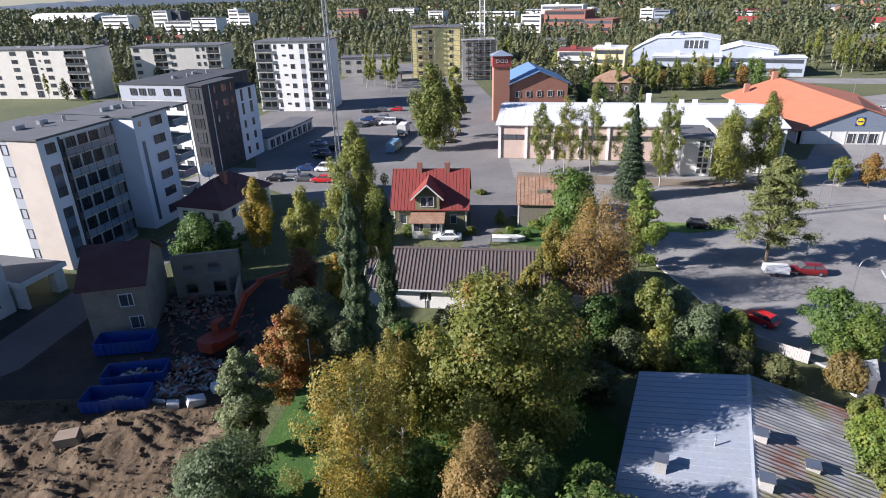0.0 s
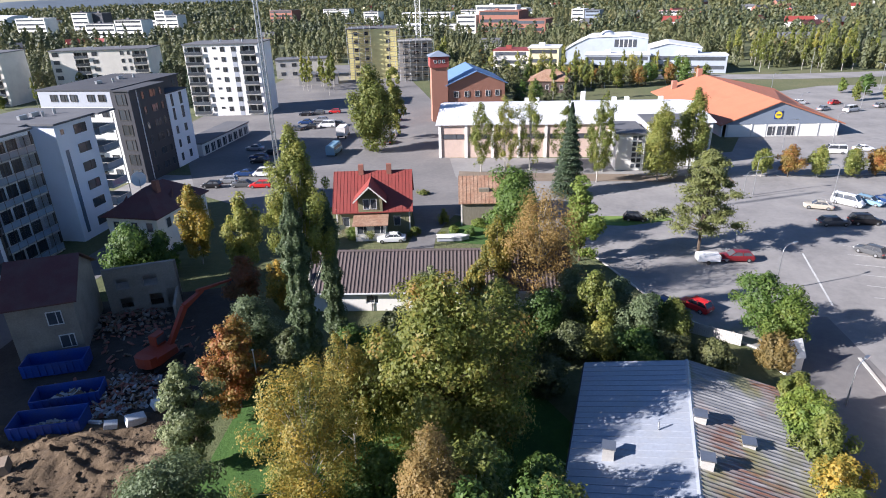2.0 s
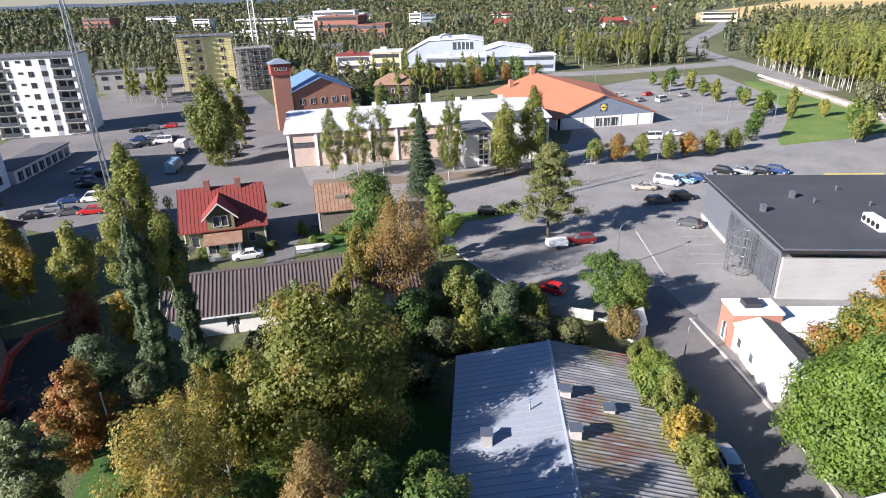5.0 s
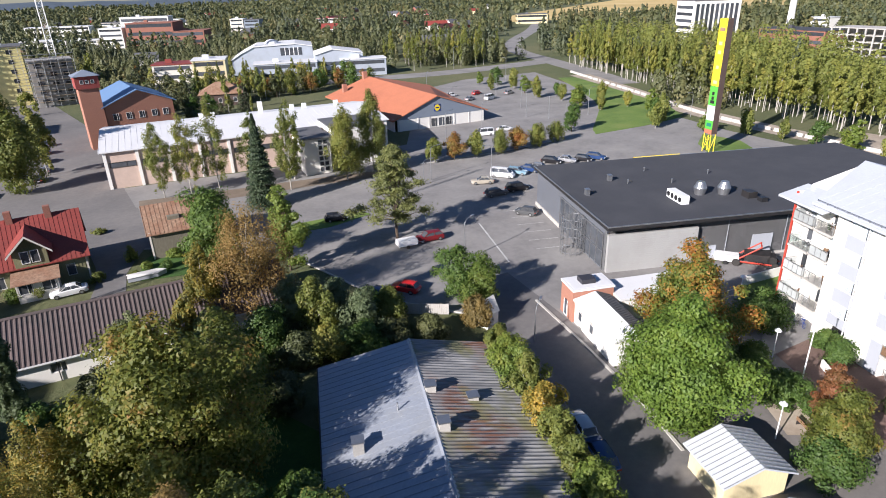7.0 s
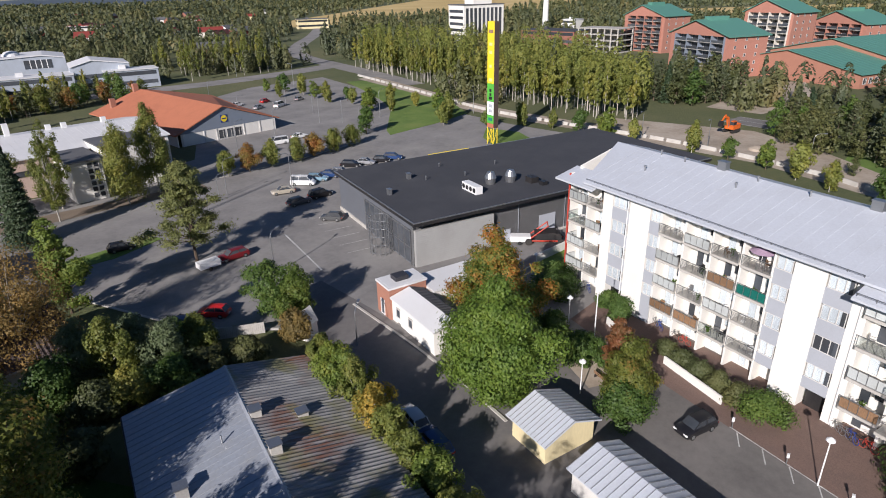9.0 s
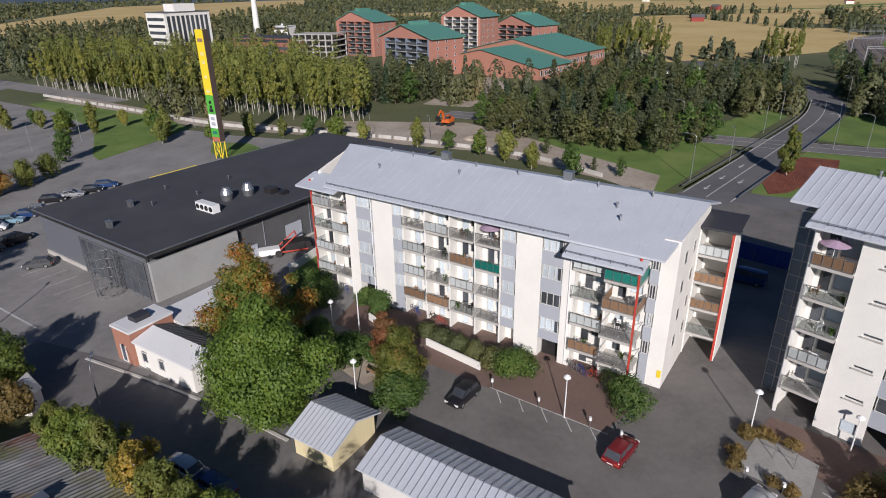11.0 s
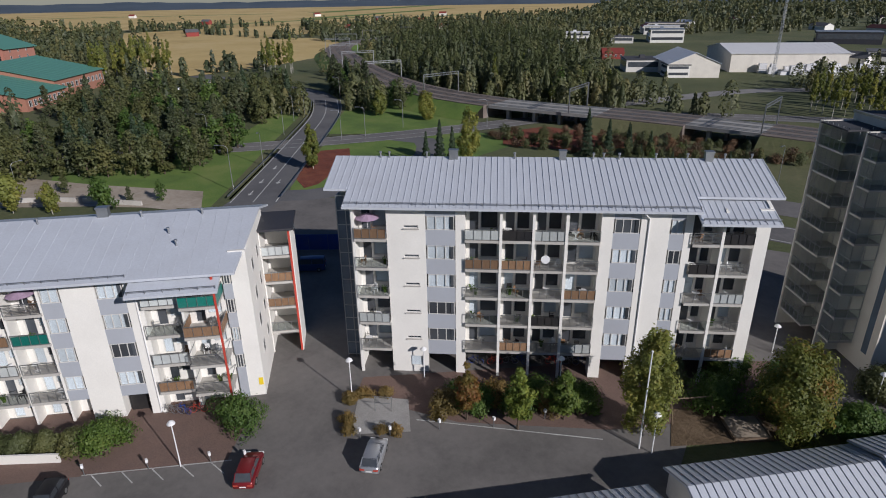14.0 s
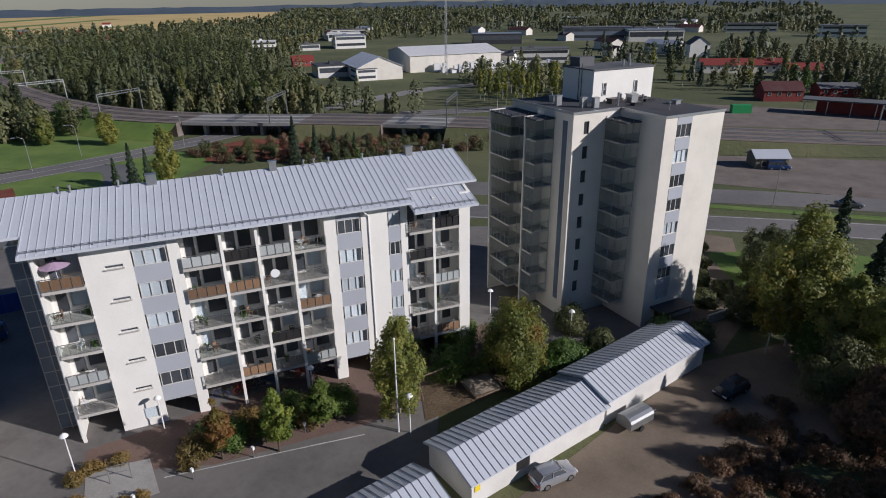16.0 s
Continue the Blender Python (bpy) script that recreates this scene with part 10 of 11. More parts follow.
def trailer(x, y, turn, label, rounded=True):
    t = thing("trailer", label, "trailer", pose(x, y, 0.03, 0, 0, turn))
    b = Build()
    if rounded:
        prof = [(-0.85, 0.5), (0.85, 0.5), (0.85, 1.2)] + [(0.85 * math.cos(a), 1.2 + 0.45 * math.sin(a)) for a in (0.5, 1.0, 1.57, 2.1, 2.6)] + [(-0.85, 1.2)]
    else:
        prof = [(-0.8, 0.45), (0.8, 0.45), (0.75, 1.3), (-0.75, 1.3)]
    b.side(prof, -1.5, 1.5)
    part("body", b, METAL if rounded else WHITE_METAL, t)
    part("drawbar", Build().rod((1.5, 0, 0.45), (2.9, 0, 0.45), 0.05), METAL, t)
    for y_ in (-0.9, 0.9):
        part("wheel", Build().rod((-0.1, y_ - 0.08, 0.28), (-0.1, y_ + 0.08, 0.28), 0.28, n=14), RUBBER, t)


trailer(6.6, -46.9, -118, "rounded galvanised box trailer beside the garages")
trailer(44.4, 71.4, -12, "pale covered trailer behind the red car", False)
trailer(75.6, 38.6, -60, "white covered trailer behind the store", False)

# ---- lamps, poles and masts ----
def court_lamp(x, y, h):
    t = thing("courtyard_lamp", "white post lamp with a round shade", "lamp post", pose(x, y, 0), "courtyard lamps")
    part("pole", kept(("cl", h), lambda: Build().rod((0, 0, 0), (0, 0, h), 0.06, 0.045, n=8).mesh("pole", WHITE_METAL)), None, t)
    part("shade", kept(("cs", h), lambda: Build().rod((0, 0, h), (0, 0, h + 0.12), 0.34, 0.3, n=14).rod((0, 0, h + 0.12), (0, 0, h + 0.3), 0.3, 0.08, n=14).mesh("shade", WHITE_METAL)), None, t)


for x, y, h in ((45.1, -3.2, 4.4), (57.7, 22.9, 3.2), (46.0, 16.6, 3.6), (45.2, -19.0, 4.4), (34.9, -36.4, 3.6), (16.5, -59.2, 3.2), (17.1, -49.3, 3.9), (24.0, -36.6, 4.0), (26.8, -59.8, 3.2), (66.5, 31.5, 3.2), (44.2, -26.6, 3.4)):
    court_lamp(x, y, h)


def bay_post(x, y):
    t = thing("bay_post", "low white heater post at the car bays", "post", pose(x, y, 0.03), "bay posts")
    part("pole", kept("bp", lambda: Build().rod((0, 0, 0), (0, 0, 0.8), 0.04, n=6).mesh("pole", METAL)), None, t)
    part("box", kept("bb", lambda: Build().box(-0.12, -0.1, 0.8, 0.12, 0.1, 1.12).mesh("box", WHITE_METAL)), None, t)


for x, y in ((48.5, 3.6), (46.2, -0.9), (44.1, -5.4), (42.6, -7.9), (39.7, -17.1), (38.4, -19.4), (36.7, -23.5), (34.2, -27.7), (32.4, -32.2), (31.0, -36.4)):
    bay_post(x, y)


def street_lamp(x, y, h, turn, arm=1.8):
    t = thing("street_lamp", "tall galvanised street lamp with a curved arm", "street lamp", pose(x, y, 0, 0, 0, turn), "street lamps")
    def made():
        b = Build().rod((0, 0, 0), (0, 0, h - 0.8), 0.09, 0.06, n=8)
        p = (0, 0, h - 0.8)
        for k in range(1, 5):
            a = math.pi / 2 * k / 4
            q = (arm * 0.55 * (1 - math.cos(a)), 0, h - 0.8 + 0.8 * math.sin(a))
            b.rod(p, q, 0.045, n=6)
            p = q
        b.rod(p, (arm, 0, h + 0.02), 0.045, n=6)
        return b.mesh("pole", METAL), Build().box(arm - 0.1, -0.14, h - 0.04, arm + 0.6, 0.14, h + 0.1).mesh("lamp_head", METAL)
    a, c = kept(("sl", h, arm), made)
    part("pole", a, None, t)
    part("lamp_head", c, None, t)


for x, y, h, tn in ((48.2, 62.0, 6.2, 20), (40.8, 40.3, 4.4, 30), (64.2, 95.6, 5.0, 0), (120.5, -29.1, 9.4, 60), (141.7, 6.9, 7, -60), (167, -36, 8, 60), (166.3, -56.3, 8, 150), (150.7, -74, 8, 60), (154.7, -88.4, 8, 60), (139.8, -108, 8, 60), (122.6, -90.4, 8, 60),
                    (46.0, 32.0, 4.4, 200), (190, -72, 8, 150), (215, -96, 8, 60), (91.2, 124.6, 7, 0), (141.9, 163.6, 7, 0), (133.9, 142.3, 7, 0), (127.9, 124.1, 7, 0), (120.6, 110.9, 7, 0), (155, 80, 7, 180), (158, 98, 7, 180), (152, 60, 7, 180), (150, 44, 7, 180), (148, 28, 7, 180),
                    (67.0, 97.0, 7, 0), (77.2, 90.2, 7, 180), (124.7, 130.2, 8, 0), (140.0, 120.0, 8, 0), (106, 128, 7, 0), (112, 150, 8, 0), (128, 186, 8, 0), (178.7, 236.6, 10, 0), (136.5, -40.5, 8, 150), (184.0, -66.0, 8, 150), (200.0, -74.0, 8, 150), (150.0, -66.5, 8, 60), (-2, -119, 8, 100), (-22, -122, 8, 100), (20, -112, 8, 100), (170, 190, 9, 90), (205, 262, 9, 90), (60, -120, 8, 100)):
    street_lamp(x, y, h, tn)


def flagpole(x, y, h, label):
    t = thing("flagpole", label, "flagpole", pose(x, y, 0))
    part("pole", Build().rod((0, 0, 0), (0, 0, h), 0.08, 0.05, n=8), WHITE_METAL, t)
    part("finial", Build().ball((0, 0, h + 0.08), 0.1), WHITE_METAL, t)


flagpole(53.5, 18.3, 8.4, "white flagpole in the courtyard")
flagpole(25.0, -36.2, 9.6, "white flagpole beside the small tree")
flagpole(-12.6, 48.8, 5.9, "short white flagpole in the garden")


def lattice(name, label, x, y, h, w, top_w, material, step=2.0, cat="mast"):
    t = thing(name, label, cat, pose(x, y, 0))
    braces = Build()
    cs = [(-1, -1), (1, -1), (1, 1), (-1, 1)]
    legs_at = lambda z: (w + (top_w - w) * z / h) / 2
    for sx, sy in cs:
        part("leg", Build().rod((sx * w / 2, sy * w / 2, 0), (sx * top_w / 2, sy * top_w / 2, h), 0.05 + w * 0.02, n=5), material, t)
    for z in spaced(0, h - step, step):
        a, b = legs_at(z), legs_at(z + step)
        for i in range(4):
            (x0, y0), (x1, y1) = cs[i], cs[(i + 1) % 4]
            braces.rod((x0 * a, y0 * a, z), (x1 * b, y1 * b, z + step), 0.03 + w * 0.01, n=4).rod((x0 * b, y0 * b, z + step), (x1 * b, y1 * b, z + step), 0.03 + w * 0.01, n=4)
    tagged(part("bracing", braces, material, t), kind="stuff")
    return t


lattice("radio_mast", "slim guyed lattice radio mast", -13.3, 80.4, 44, 0.5, 0.4, METAL, 1.0)
lattice("radio_mast", "thin far radio mast", 150, -276, 60, 0.9, 0.5, METAL, 3.0)
lattice("crane_mast", "white and red tower crane mast", 22, 285, 46, 2.0, 2.0, WHITE_METAL, 2.5, "crane")
part("crane_jib", Build().box(-24, -0.5, 44, 30, 0.5, 45.5), RED_PAINT, [o for o in scene.objects if o.name.startswith("crane_mast")][0])

# advertising pylon
py = thing("advertising_pylon", "tall yellow advertising pylon with coloured sign panels", "sign", pose(127.2, 73.5, 0, 0, 0, -110))
for u in (-1.1, 1.1):
    for v in (-0.6, 0.6):
        part("leg", Build().rod((u, v, 0), (u, v, 4.2), 0.11, n=6), YELLOW_SIGN, py)
    part("brace", Build().rod((u, -0.6, 0.3), (u, 0.6, 3.9), 0.06, n=5), YELLOW_SIGN, py)
for s_ in (-1, 1):
    part("brace", Build().rod((-1.1 * s_, -0.6, 0.2), (1.1 * s_, -0.6, 3.9), 0.06, n=5), YELLOW_SIGN, py)
for z0, z1, m, lab in ((4.2, 5.2, ROOF_ORANGE, "orange sign panel"), (5.2, 7.2, GREEN_SIGN, "dark green sign panel"), (7.2, 10.4, WHITE_METAL, "white sign panel"), (10.4, 14.6, GREEN_SIGN, "green sign panel"), (14.6, 28.4, YELLOW_SIGN, "long yellow sign panel")):
    part("sign_panel", Build().box(-1.22, -0.7, z0, 1.22, 0.7, z1 - 0.04), m, py, lab)
part("side_panel", Build().box(1.22, -0.71, 4.2, 1.28, 0.71, 28.4), BROWN_PANEL, py)
PALE_YELLOW = mat("pale_yellow_lettering", (0.82, 0.75, 0.3), 0.5)
for z, w, m in ((26.2, 0.8, ROOF_RUST), (23.4, 0.5, PALE_YELLOW), (21.6, 0.5, PALE_YELLOW), (18.5, 0.4, PALE_YELLOW), (15.4, 0.6, PALE_YELLOW), (13.0, 0.35, DARK_METAL), (12.0, 0.35, DARK_METAL), (11.2, 0.6, DARK_METAL), (9.4, 0.6, GREY_PANEL), (8.2, 0.6, GREY_PANEL), (6.2, 0.7, TEAL_PANEL)):
    part("sign_bar", Build().box(-w, -0.75, z - 0.35, w, -0.71, z + 0.35), m, py)

# ---- yard of the demolition site ----
def skip(x, y, turn, label):
    t = thing("skip", label, "skip", pose(x, y, 0.03, 0, 0, turn))
    b = Build()
    L, Wd, H = 6.0, 2.3, 1.6
    for s in (-1, 1):
        b.side([(s * Wd / 2 - 0.04, 0.15), (s * Wd / 2 + 0.04, 0.15), (s * (Wd / 2 + 0.12) + 0.04, H), (s * (Wd / 2 + 0.12) - 0.04, H)], -L / 2, L / 2)
        b.box(s * L / 2 - 0.04, -Wd / 2, 0.15, s * L / 2 + 0.04, Wd / 2, H)
    b.box(-L / 2, -Wd / 2, 0.1, L / 2, Wd / 2, 0.2)
    part("tub", b, PLASTIC_BLUE, t)
    for u in spaced(-2.6, 2.6, 0.65):
        part("rib", kept("rib", lambda: Build().box(-0.05, -Wd / 2 - 0.2, 0.2, 0.05, -Wd / 2 - 0.05, H).mesh("rib", PLASTIC_BLUE)), None, t, at=pose(u, 0, 0))
    return t


skip(-34.9, 57.8, 6, "dark blue skip in the shade")
skip(-31.0, 51.6, 8, "blue skip heaped with scrap wood")
skip(-31.0, 47.6, 3, "blue ribbed skip full of rubble")
rub = random.Random(17)


def debris(name, label, cx, cy, rx, ry, h, count, mats, long=0.8, flat=0.25):
    """A heap of broken pieces in one mesh."""
    me = []
    for m in mats:
        b = Build()
        for _ in range(count // len(mats)):
            a, r = rub.uniform(0, 6.28), rub.random() ** 0.5
            x, y = cx + rx * r * math.cos(a), cy + ry * r * math.sin(a)
            z = 0.05 + h * (1 - r) * rub.uniform(0.5, 1.0)
            rot_ = Euler((rub.uniform(-0.7, 0.7), rub.uniform(-0.7, 0.7), rub.uniform(0, 6.28))).to_matrix()
            sx, sy, sz = rub.uniform(0.2, long), rub.uniform(0.08, long * 0.45), rub.uniform(0.03, flat)
            k = len(b.v)
            b.box(-sx / 2, -sy / 2, -sz / 2, sx / 2, sy / 2, sz / 2)
            b.v[k:] = [tuple(rot_ @ Vector(p) + Vector((x, y, z))) for p in b.v[k:]]
        me.append((b, m))
    for b, m in me:
        solid(name, b, m, label, "rubble", kind="stuff")


TIMBER = mat("broken_timber", (0.2, 0.145, 0.095), 0.9, var=0.3)
BATH = mat("white_scrap", (0.72, 0.72, 0.7), 0.5)
debris("rubble", "heap of broken timber and plaster", -26.5, 52.2, 4.0, 3.6, 1.3, 360, [TIMBER, CONCRETE, METAL, BRICK], 1.0, 0.2)
debris("rubble", "scrap wood heaped in a skip", -31.0, 51.6, 2.5, 0.9, 1.2, 140, [TIMBER, CONCRETE_PALE], 1.8, 0.1)
debris("rubble", "broken stone filling a skip", -31.0, 47.6, 2.7, 0.9, 1.3, 240, [CONCRETE, CONCRETE_PALE], 0.45, 0.3)
debris("rubble", "scattered splinters across the yard", -29, 60, 9, 8, 0.25, 160, [TIMBER, BRICK], 0.9, 0.15)
debris("rubble", "broken plaster below the ruined walls", -31, 67, 5, 4, 1.2, 260, [PLASTER_OLD, TIMBER, BRICK], 0.8, 0.3)
for x, y, a, sx, sy, sz in ((-25.6, 46.8, 20, 1.1, 0.7, 0.6), (-23.6, 47.2, 35, 1.6, 1.0, 0.7), (-21.9, 49.3, 40, 1.7, 1.0, 0.7), (-27.2, 47.6, 150, 1.7, 0.3, 0.25)):
    solid("scrap_appliance", Build().box(-sx / 2, -sy / 2, 0, sx / 2, sy / 2, sz).box(-sx / 2 + 0.06, -sy / 2 + 0.06, sz, sx / 2 - 0.06, sy / 2 - 0.06, sz + 0.03), BATH, "white scrap appliance lying in the mud", "scrap", pose(x, y, 0.35, 8, 14, a))
solid("concrete_block", Build().prism([(-1.0, -0.6), (1.0, -0.7), (0.9, 0.6), (-0.9, 0.7)], 0, 0.9), GRAVEL, "square block standing on the churned earth", "block", pose(-32.4, 41.9, 0.75, 4, -6, 10))


def excavator(x, y, turn, label, reach=7.0, lift=4.4, coat=SHADED_ORANGE_PAINT):
    t = thing("excavator", label, "excavator", pose(x, y, 0.05, 0, 0, turn))
    loop = [(2.0 * math.cos(a) * (1.0 if abs(math.cos(a)) > 0.5 else 0.8), 0.45 + 0.45 * math.sin(a)) for a in [k * math.pi / 8 for k in range(16)]]
    for s in (-1, 1):
        part("track", kept("track", lambda: Build().prism([(px, pz) for px, pz in loop], -0.3, 0.3).mesh("track", RUBBER)), None, t, at=pose(0, s * 1.1, 0, 90, 0, 0))
    part("turntable", Build().rod((0, 0, 0.7), (0, 0, 1.0), 0.9, n=16), DARK_METAL, t)
    part("body", Build().prism([(-1.6, -1.3), (1.2, -1.3), (1.5, -0.9), (1.5, 1.3), (-1.6, 1.3)], 0.98, [1.9, 1.7, 1.7, 1.9, 2.1]), coat, t)
    part("counterweight", Build().prism([(-1.62, -1.25), (-1.62, 1.25), (-2.3, 1.05), (-2.55, 0.5), (-2.55, -0.5), (-2.3, -1.05)], 1.0, 2.15), coat, t)
    cab = part("cab", Build().prism([(0.1, 0.3), (1.25, 0.3), (1.5, 0.45), (1.5, 1.25), (0.1, 1.25)], 1.72, 3.1), coat, t)
    part("cab_window", Build().box(0.22, 0.28, 2.1, 1.52, 1.27, 2.9), FAR_GLASS, cab)
    knee, tip = 1.3 + reach * 0.45, 1.3 + reach * 0.95
    part("boom", Build().rod((1.2, -0.3, 1.6), (1.0 + reach * 0.28, -0.3, lift - 0.5), 0.34, 0.4, 4).rod((1.0 + reach * 0.28, -0.3, lift - 0.5), (knee + 0.8, -0.3, lift), 0.4, 0.26, 4), coat, t)
    part("stick", Build().rod((knee, -0.3, lift + 0.3), (tip, -0.3, lift - 1.0), 0.24, 0.16, 4), coat, t)
    part("hydraulic_ram", Build().rod((1.4, -0.1, 1.2), (1.0 + reach * 0.28, -0.1, lift - 0.9), 0.1, 0.07, 8), METAL, t)
    part("bucket", Build().prism([(tip - 0.3, lift - 2.2), (tip + 0.5, lift - 2.3), (tip + 0.7, lift - 1.4), (tip, lift - 0.9), (tip - 0.2, lift - 1.3)], -0.5, 0.5), DARK_METAL, t, at=pose(0, -0.3, 0, 90, 0, 0))


excavator(-24.2, 57.2, 64, "orange tracked excavator in the shaded yard", 11.5, 5.2)
excavator(167.9, 26.7, 160, "bright orange tracked excavator on the roadworks", 3.5, coat=mat("bright_orange_paint", (0.62, 0.13, 0.015), 0.5, var=0.1, dirty=0.15))

# ---- courtyard things ----
def low_wall(pts, h, label):
    strip("garden_wall", pts, 0.18, h, WHITE, label, "garden wall", kind="structure", height=h)


low_wall([(59.8, 19.1), (57.6, 16.6)], 0.9, "low white garden wall")
low_wall([(55.3, 11.4), (51.4, 5.1)], 0.9, "low white garden wall before the hedge")
low_wall([(70.5, 33.4), (79, 31.4)], 1.3, "white wall behind the store")


def bicycle():
    b = Build()
    for c in (-0.5, 0.5):
        for k in range(10):
            a0, a1 = 2 * math.pi * k / 10, 2 * math.pi * (k + 1) / 10
            b.rod((c + 0.33 * math.cos(a0), 0, 0.34 + 0.33 * math.sin(a0)), (c + 0.33 * math.cos(a1), 0, 0.34 + 0.33 * math.sin(a1)), 0.025, n=4)
    b.rod((-0.5, 0, 0.34), (-0.1, 0, 0.8), 0.025, n=4).rod((-0.1, 0, 0.8), (0.38, 0, 0.82), 0.025, n=4).rod((0.5, 0, 0.34), (0.36, 0, 0.95), 0.025, n=4).rod((-0.05, 0, 0.35), (0.36, 0, 0.78), 0.025, n=4).rod((-0.12, 0, 0.3), (-0.14, 0, 0.92), 0.025, n=4)
    return b.rod((0.36, -0.25, 0.98), (0.36, 0.25, 0.98), 0.02, n=4).box(-0.24, -0.07, 0.9, -0.02, 0.07, 0.96)


BIKES = [bicycle().mesh("bicycle", m) for m in (DARK_METAL, RED_PAINT, METAL, PLASTIC_BLUE)]
for i, (x, y) in enumerate(((67.2, 27.6), (67.0, 26.8), (66.6, 24.6), (66.2, 24.0), (66.0, 21.0), (65.0, 19.6), (62.4, 14.6), (61.8, 13.8), (60.6, 11.6), (60.0, 10.6), (52.6, -4.4), (52.2, -5.0), (51.9, -5.6), (51.6, -6.2), (52.9, -3.9),
                            (43.2, -32.4), (42.6, -33.2), (42.0, -34.0), (41.2, -35.4), (40.6, -36.2), (39.2, -38.2), (38.6, -39.0), (37.4, -40.4), (36.8, -41.2))):
    solid("bicycle", BIKES[i % 4], None, "bicycle leaning by the house wall", "bicycle", pose(x, y, 0.05, 6, 0, 30 + (i * 37) % 50), "bicycles")


def bench(x, y, turn):
    t = thing("bench", "wooden park bench by the play area", "bench", pose(x, y, 0, 0, 0, turn))
    for k in range(3):
        part("slat", Build().box(-0.9, -0.25 + k * 0.16, 0.42, 0.9, -0.12 + k * 0.16, 0.46), WOOD_RAIL, t)
    for k in range(2):
        part("slat", Build().box(-0.9, 0.24, 0.55 + k * 0.17, 0.9, 0.28, 0.68 + k * 0.17), WOOD_RAIL, t)
    for u in (-0.8, 0.75):
        part("leg", Build().box(u, -0.22, 0, u + 0.05, 0.28, 0.42), DARK_METAL, t)


bench(52.4, 18.0, -20), bench(49.0, 15.6, 60)
sheet("play_sand", [(49.6, 19.4), (53.0, 17.6), (49.8, 14.2), (47.2, 16.2)], 0.05, SAND, "sandy play area under the trees", "play area")
sheet("play_sand", [(26.8, -42.9), (24.9, -45.9), (20.0, -49.6), (18.6, -47.0), (23.6, -38.6)], 0.06, DIRT, "brown bark-covered play yard", "play area")
sw = thing("swing_frame", "wooden swing frame on the play yard", "swing", pose(25.2, -43.2, 0.06, 0, 0, -118))
part("beam", Build().rod((-1.9, 0, 2.1), (1.9, 0, 2.1), 0.06), TIMBER, sw)
for u in (-1.9, 1.9):
    for v in (-0.9, 0.9):
        part("leg", Build().rod((u, v, 0), (u, 0, 2.1), 0.05), TIMBER, sw)
sb = thing("sandpit", "square timber-edged sandpit by the swings", "sandpit", pose(21.4, -46.0, 0.06, 0, 0, 56))
for a in range(4):
    part("edge_board", Build().box(-1.7, -1.7, 0, 1.7, -1.55, 0.25), TIMBER, sb, at=pose(0, 0, 0, 0, 0, 90 * a))
part("sand", Build().box(-1.5, -1.5, 0, 1.5, 1.5, 0.12), SAND, sb)
yard = thing("loading_rig", "dark farm machinery on a red frame in the service yard", "machinery", pose(77.6, 35.6, 0.05, 0, 0, -60))
part("frame", Build().rod((-3, -0.9, 0.6), (3, -0.9, 0.6), 0.12).rod((-3, 0.9, 0.6), (3, 0.9, 0.6), 0.12).rod((-2.6, -0.9, 0.6), (0.4, -0.9, 3.0), 0.1).rod((-2.6, 0.9, 0.6), (0.4, 0.9, 3.0), 0.1).rod((0.4, -1.0, 3.0), (0.4, 1.0, 3.0), 0.1), RED_PAINT, yard)
part("hopper", Build().prism([(-1.4, -0.9), (1.6, -0.9), (1.8, 0.9), (-1.5, 0.9)], 0.8, [1.7, 1.9, 2.1, 1.8]), DARK_METAL, yard)
part("tank", Build().rod((1.9, -0.9, 1.2), (1.9, 0.9, 1.2), 0.6, n=12), DARK_METAL, yard)
for u in (-2.4, 2.4):
    for v in (-1.1, 1.1):
        part("wheel", Build().rod((u, v - 0.15, 0.5), (u, v + 0.15, 0.5), 0.5, n=14), RUBBER, yard)
rack = thing("carpet_rack", "steel carpet-beating rack on the lawn", "rack", pose(65.0, 32.0, 0, 0, 0, -10))
part("frame", Build().rod((-1.7, 0, 0), (-1.7, 0, 1.8), 0.05).rod((1.7, 0, 0), (1.7, 0, 1.8), 0.05).rod((-1.7, 0, 1.8), (1.7, 0, 1.8), 0.05).rod((-1.7, 0, 1.0), (1.7, 0, 1.0), 0.04), METAL, rack)
rk = thing("carpet_rack", "steel rack on the planted square", "rack", pose(41.8, -20.6, 0.06, 0, 0, 50))
part("frame", Build().rod((-0.8, 0, 0), (-0.8, 0, 1.6), 0.04).rod((0.8, 0, 0), (0.8, 0, 1.6), 0.04).rod((-0.8, 0, 1.6), (0.8, 0, 1.6), 0.04).rod((-0.8, 0, 0.9), (0.8, 0, 0.9), 0.03), METAL, rk)
for i in range(15):
    p = [(45.6, -19.0), (42.7, -23.5), (38.2, -20.4), (41.0, -16.4)]
    e = (0, 3, 2)[i % 3]
    a, c = Vector(p[e]), Vector(p[(e + 1) % 4])
    q = a.lerp(c, rub.uniform(0.02, 0.98))
    if e == 2 and i % 2:
        continue
    tree("brown", "low brown planting round the square", q.x, q.y, 0.75, 1.5, 700, 0.16, "shrub", "shrub", low=0.02, clumps=12, lump=0.3)

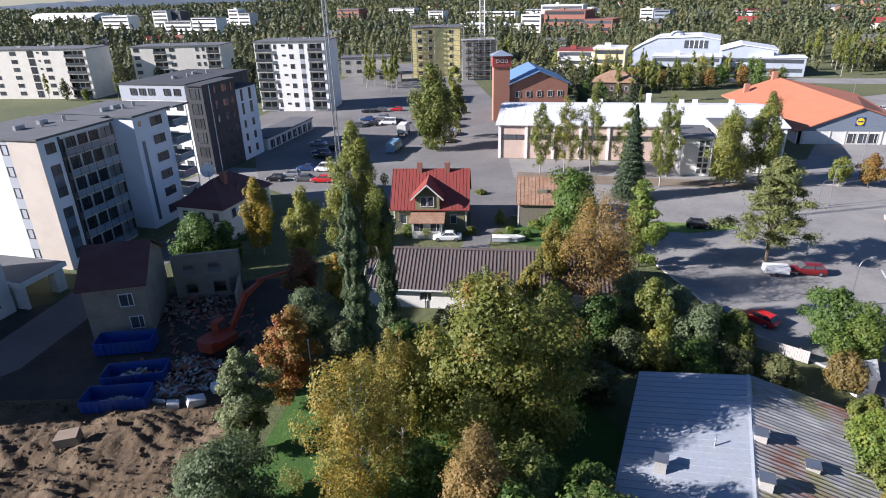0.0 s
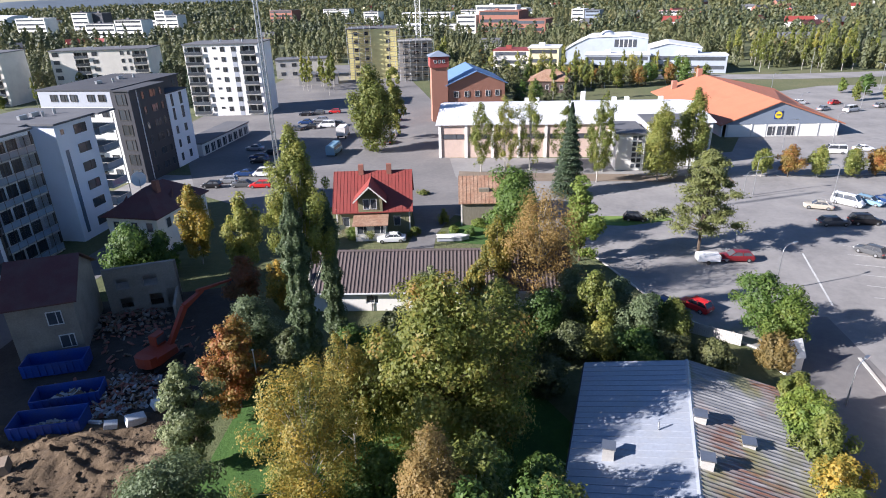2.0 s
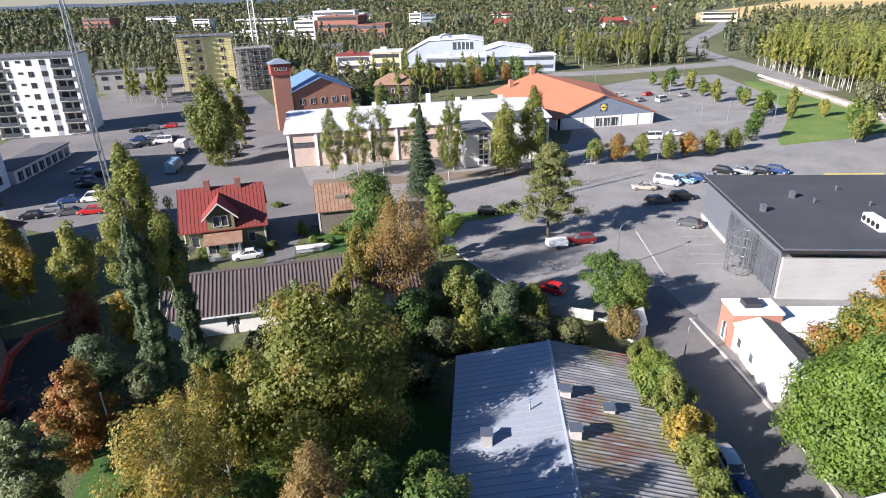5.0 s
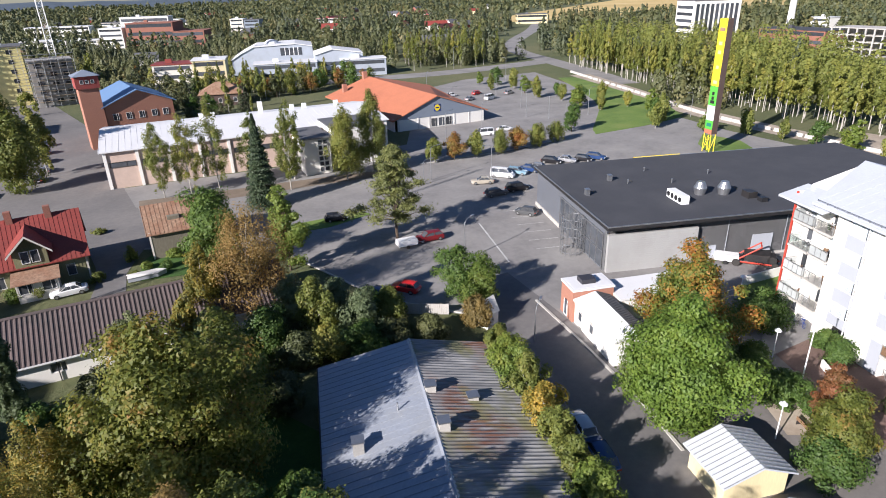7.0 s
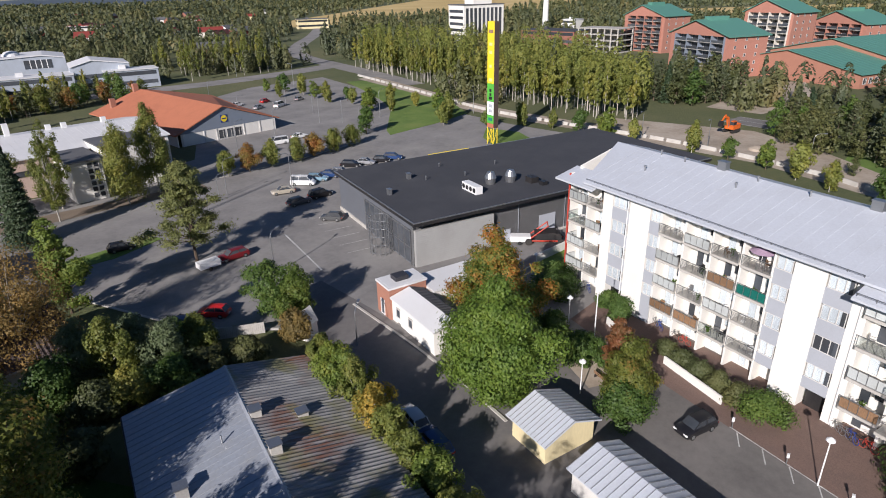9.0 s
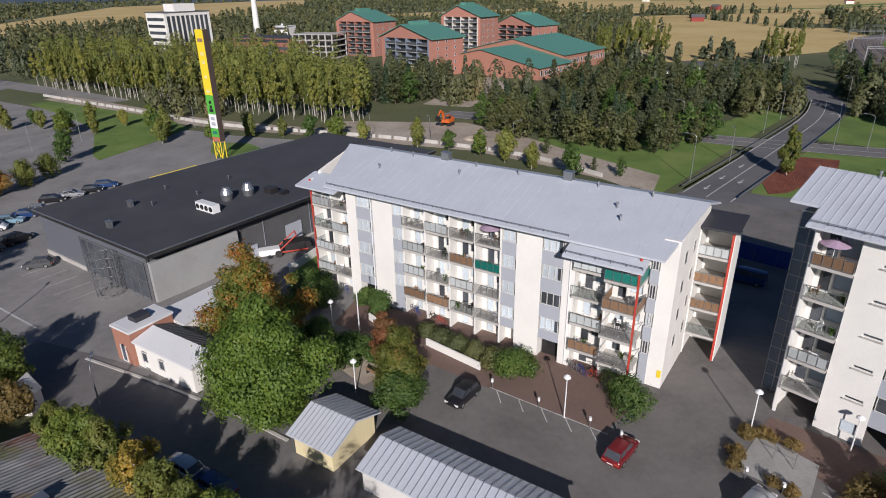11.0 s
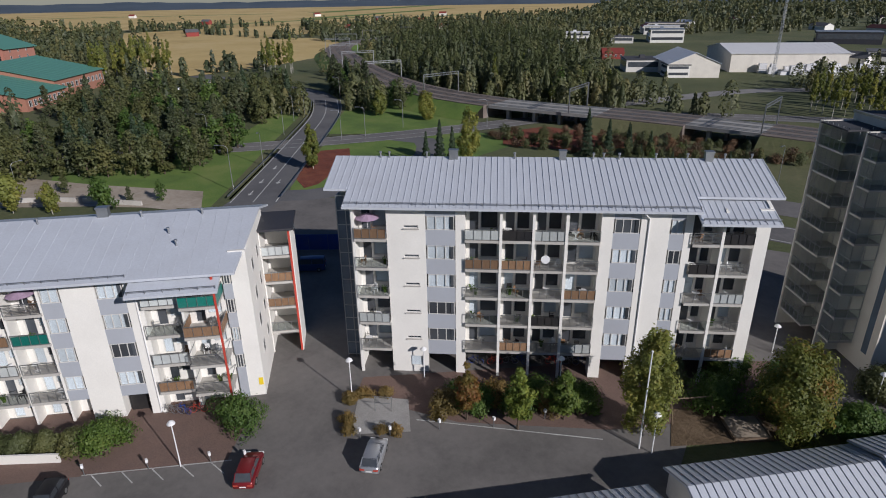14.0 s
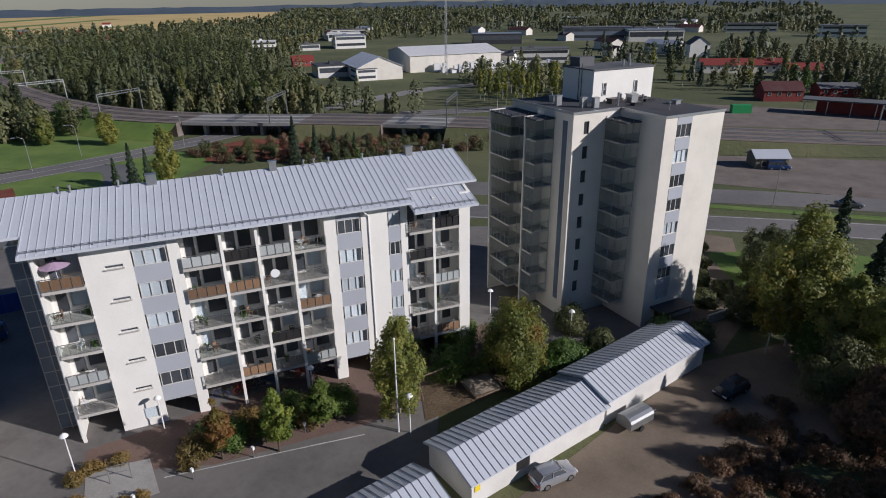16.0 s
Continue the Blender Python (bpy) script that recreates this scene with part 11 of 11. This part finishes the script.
# fences, barriers and hoarding
dish2 = thing("satellite_dish", "white satellite dish beside the old porch", "dish", pose(-6.6, 90.4, 0, 0, 0, 10))
part("mast", Build().rod((0, 0, 0), (0, 0, 1.3), 0.05, n=8), METAL, dish2)
part("bowl", Build().rod((0, -0.15, 1.5), (0, -0.02, 1.6), 0.85, 0.6, 18), WHITE_METAL, dish2)
boat = thing("covered_boat", "low boat under a pale tarpaulin in the yard", "boat", pose(10.6, 85.6, 0.05, 0, 0, -6))
part("hull", Build().prism([(-2.4, -0.7), (1.4, -0.75), (2.6, 0), (1.4, 0.75), (-2.4, 0.7)], 0.1, 0.7), GREY_PANEL, boat)
part("tarpaulin", Build().prism([(-2.45, -0.8), (1.4, -0.85), (2.7, 0), (1.4, 0.85), (-2.45, 0.8), (-2.3, 0)], 0.7, [0.72, 0.72, 0.75, 0.72, 0.72, 1.05]), PALE, boat)
woodpile = thing("woodpile", "untidy pile of old boards beside the outbuilding", "woodpile", pose(16.2, 92.0, 0.03, 0, 0, 20))
for k in range(14):
    part("board", kept("pile board", lambda: Build().box(-1.3, -0.09, 0, 1.3, 0.09, 0.05).mesh("board", TIMBER)), None, woodpile, at=pose(0.1 * math.sin(k * 2.1), 0.12 * (k % 5) - 0.25, 0.06 * (k // 3), 4 * math.sin(k), 3 * math.cos(k * 1.7), 14 * math.sin(k * 3.3)))
fn = thing("board_fence", "grey board fence by the car park", "fence", pose(25.4, 61.0, 0, 0, 0, -41))
for i in range(70):
    part("board", kept("fb", lambda: Build().box(0, 0, 0.1, 0.2, 0.03, 1.5).mesh("board", CONCRETE_PALE)), None, fn, at=pose(i * 0.22, 0, 0))
for i in range(7):
    part("post", kept("fp", lambda: Build().box(0, 0.03, 0, 0.12, 0.15, 1.6).mesh("post", GREY_BOARD)), None, fn, at=pose(i * 2.4, 0, 0))
gt = gabled("gatehouse", "small white gabled shelter by the lane", "shelter", pose(38.4, 45.4, 0, 0, 0, 10), 1.9, 1.6, 2.0, 1.5, WHITE, WHITE, 0.1)
BAR = smooth_line([(205, 186), (183, 138), (164, 98), (157, 72), (149.5, 36), (136, 4), (121, -13)], 4.2)
for i, p in enumerate(BAR[:-1]):
    q = BAR[i + 1]
    solid("concrete_barrier", kept("jb", lambda: Build().side([(-0.3, 0), (0.3, 0), (0.22, 0.3), (0.1, 0.85), (-0.1, 0.85), (-0.22, 0.3)], -1.9, 1.9).mesh("concrete_barrier", CONCRETE_PALE)), None,
          "pale concrete road barrier along the roadworks", "barrier", pose(p[0], p[1], 0.06, 0, 0, math.degrees(math.atan2(q[1] - p[1], q[0] - p[0]))), "road barriers")
hd = thing("hoarding", "long dark blue hoarding in the shade", "fence", pose(86, -25, 0, 0, 0, math.degrees(math.atan2(-59, -40))))
for i in range(24):
    part("panel", kept("hp", lambda: Build().box(0, 0, 0.1, 2.9, 0.08, 2.6).mesh("panel", PLASTIC_BLUE)), None, hd, at=pose(i * 2.95, 0, 0))
for side in (-4.9, 4.9):
    strip("kerb", offset_line([(*p, 0.0) for p in smooth_line([(113, -31), (147, -53), (186, -77), (212, -89)], 4)], side, 0.0), 0.45, 0.2, CONCRETE_PALE, "pale concrete kerb of the climbing road", "kerb", height=0.2)
for side in (-5.4, 5.4):
    strip("kerb", offset_line([(*p, 0.0) for p in CROSS[2:-8]], side, 0.0), 0.4, 0.18, CONCRETE_PALE, "pale concrete kerb of the main road", "kerb", height=0.18)
for side in (-5.2, 5.2):
    ln = offset_line([(*p, 0.0) for p in smooth_line([(113, -31), (147, -53), (186, -77), (212, -89)], 4)], side, 0.75)
    strip("guard_rail", ln, 0.08, 0.75, METAL, "steel guard rail along the road", "guard rail", height=0.32)
for x, y, w in ((226, 32, 7), (240, 28, 6), (214, 26, 4), (252, 34, 5), (152, 18, 4), (147, 8, 3)):
    b = Build()
    b.ball((0, 0, 0), w / 2, w * 0.22, 14, 6)
    for i, p in enumerate(b.v):
        f = 1 + 0.25 * noise.noise(Vector(p) * 1.3 + Vector((x, y, 0)))
        b.v[i] = (p[0] * f, p[1] * f, max(-0.1, p[2] * f))
    solid("sand_mound", b, SAND, "small heap of pale sandy spoil", "heap", pose(x, y, 0.05))
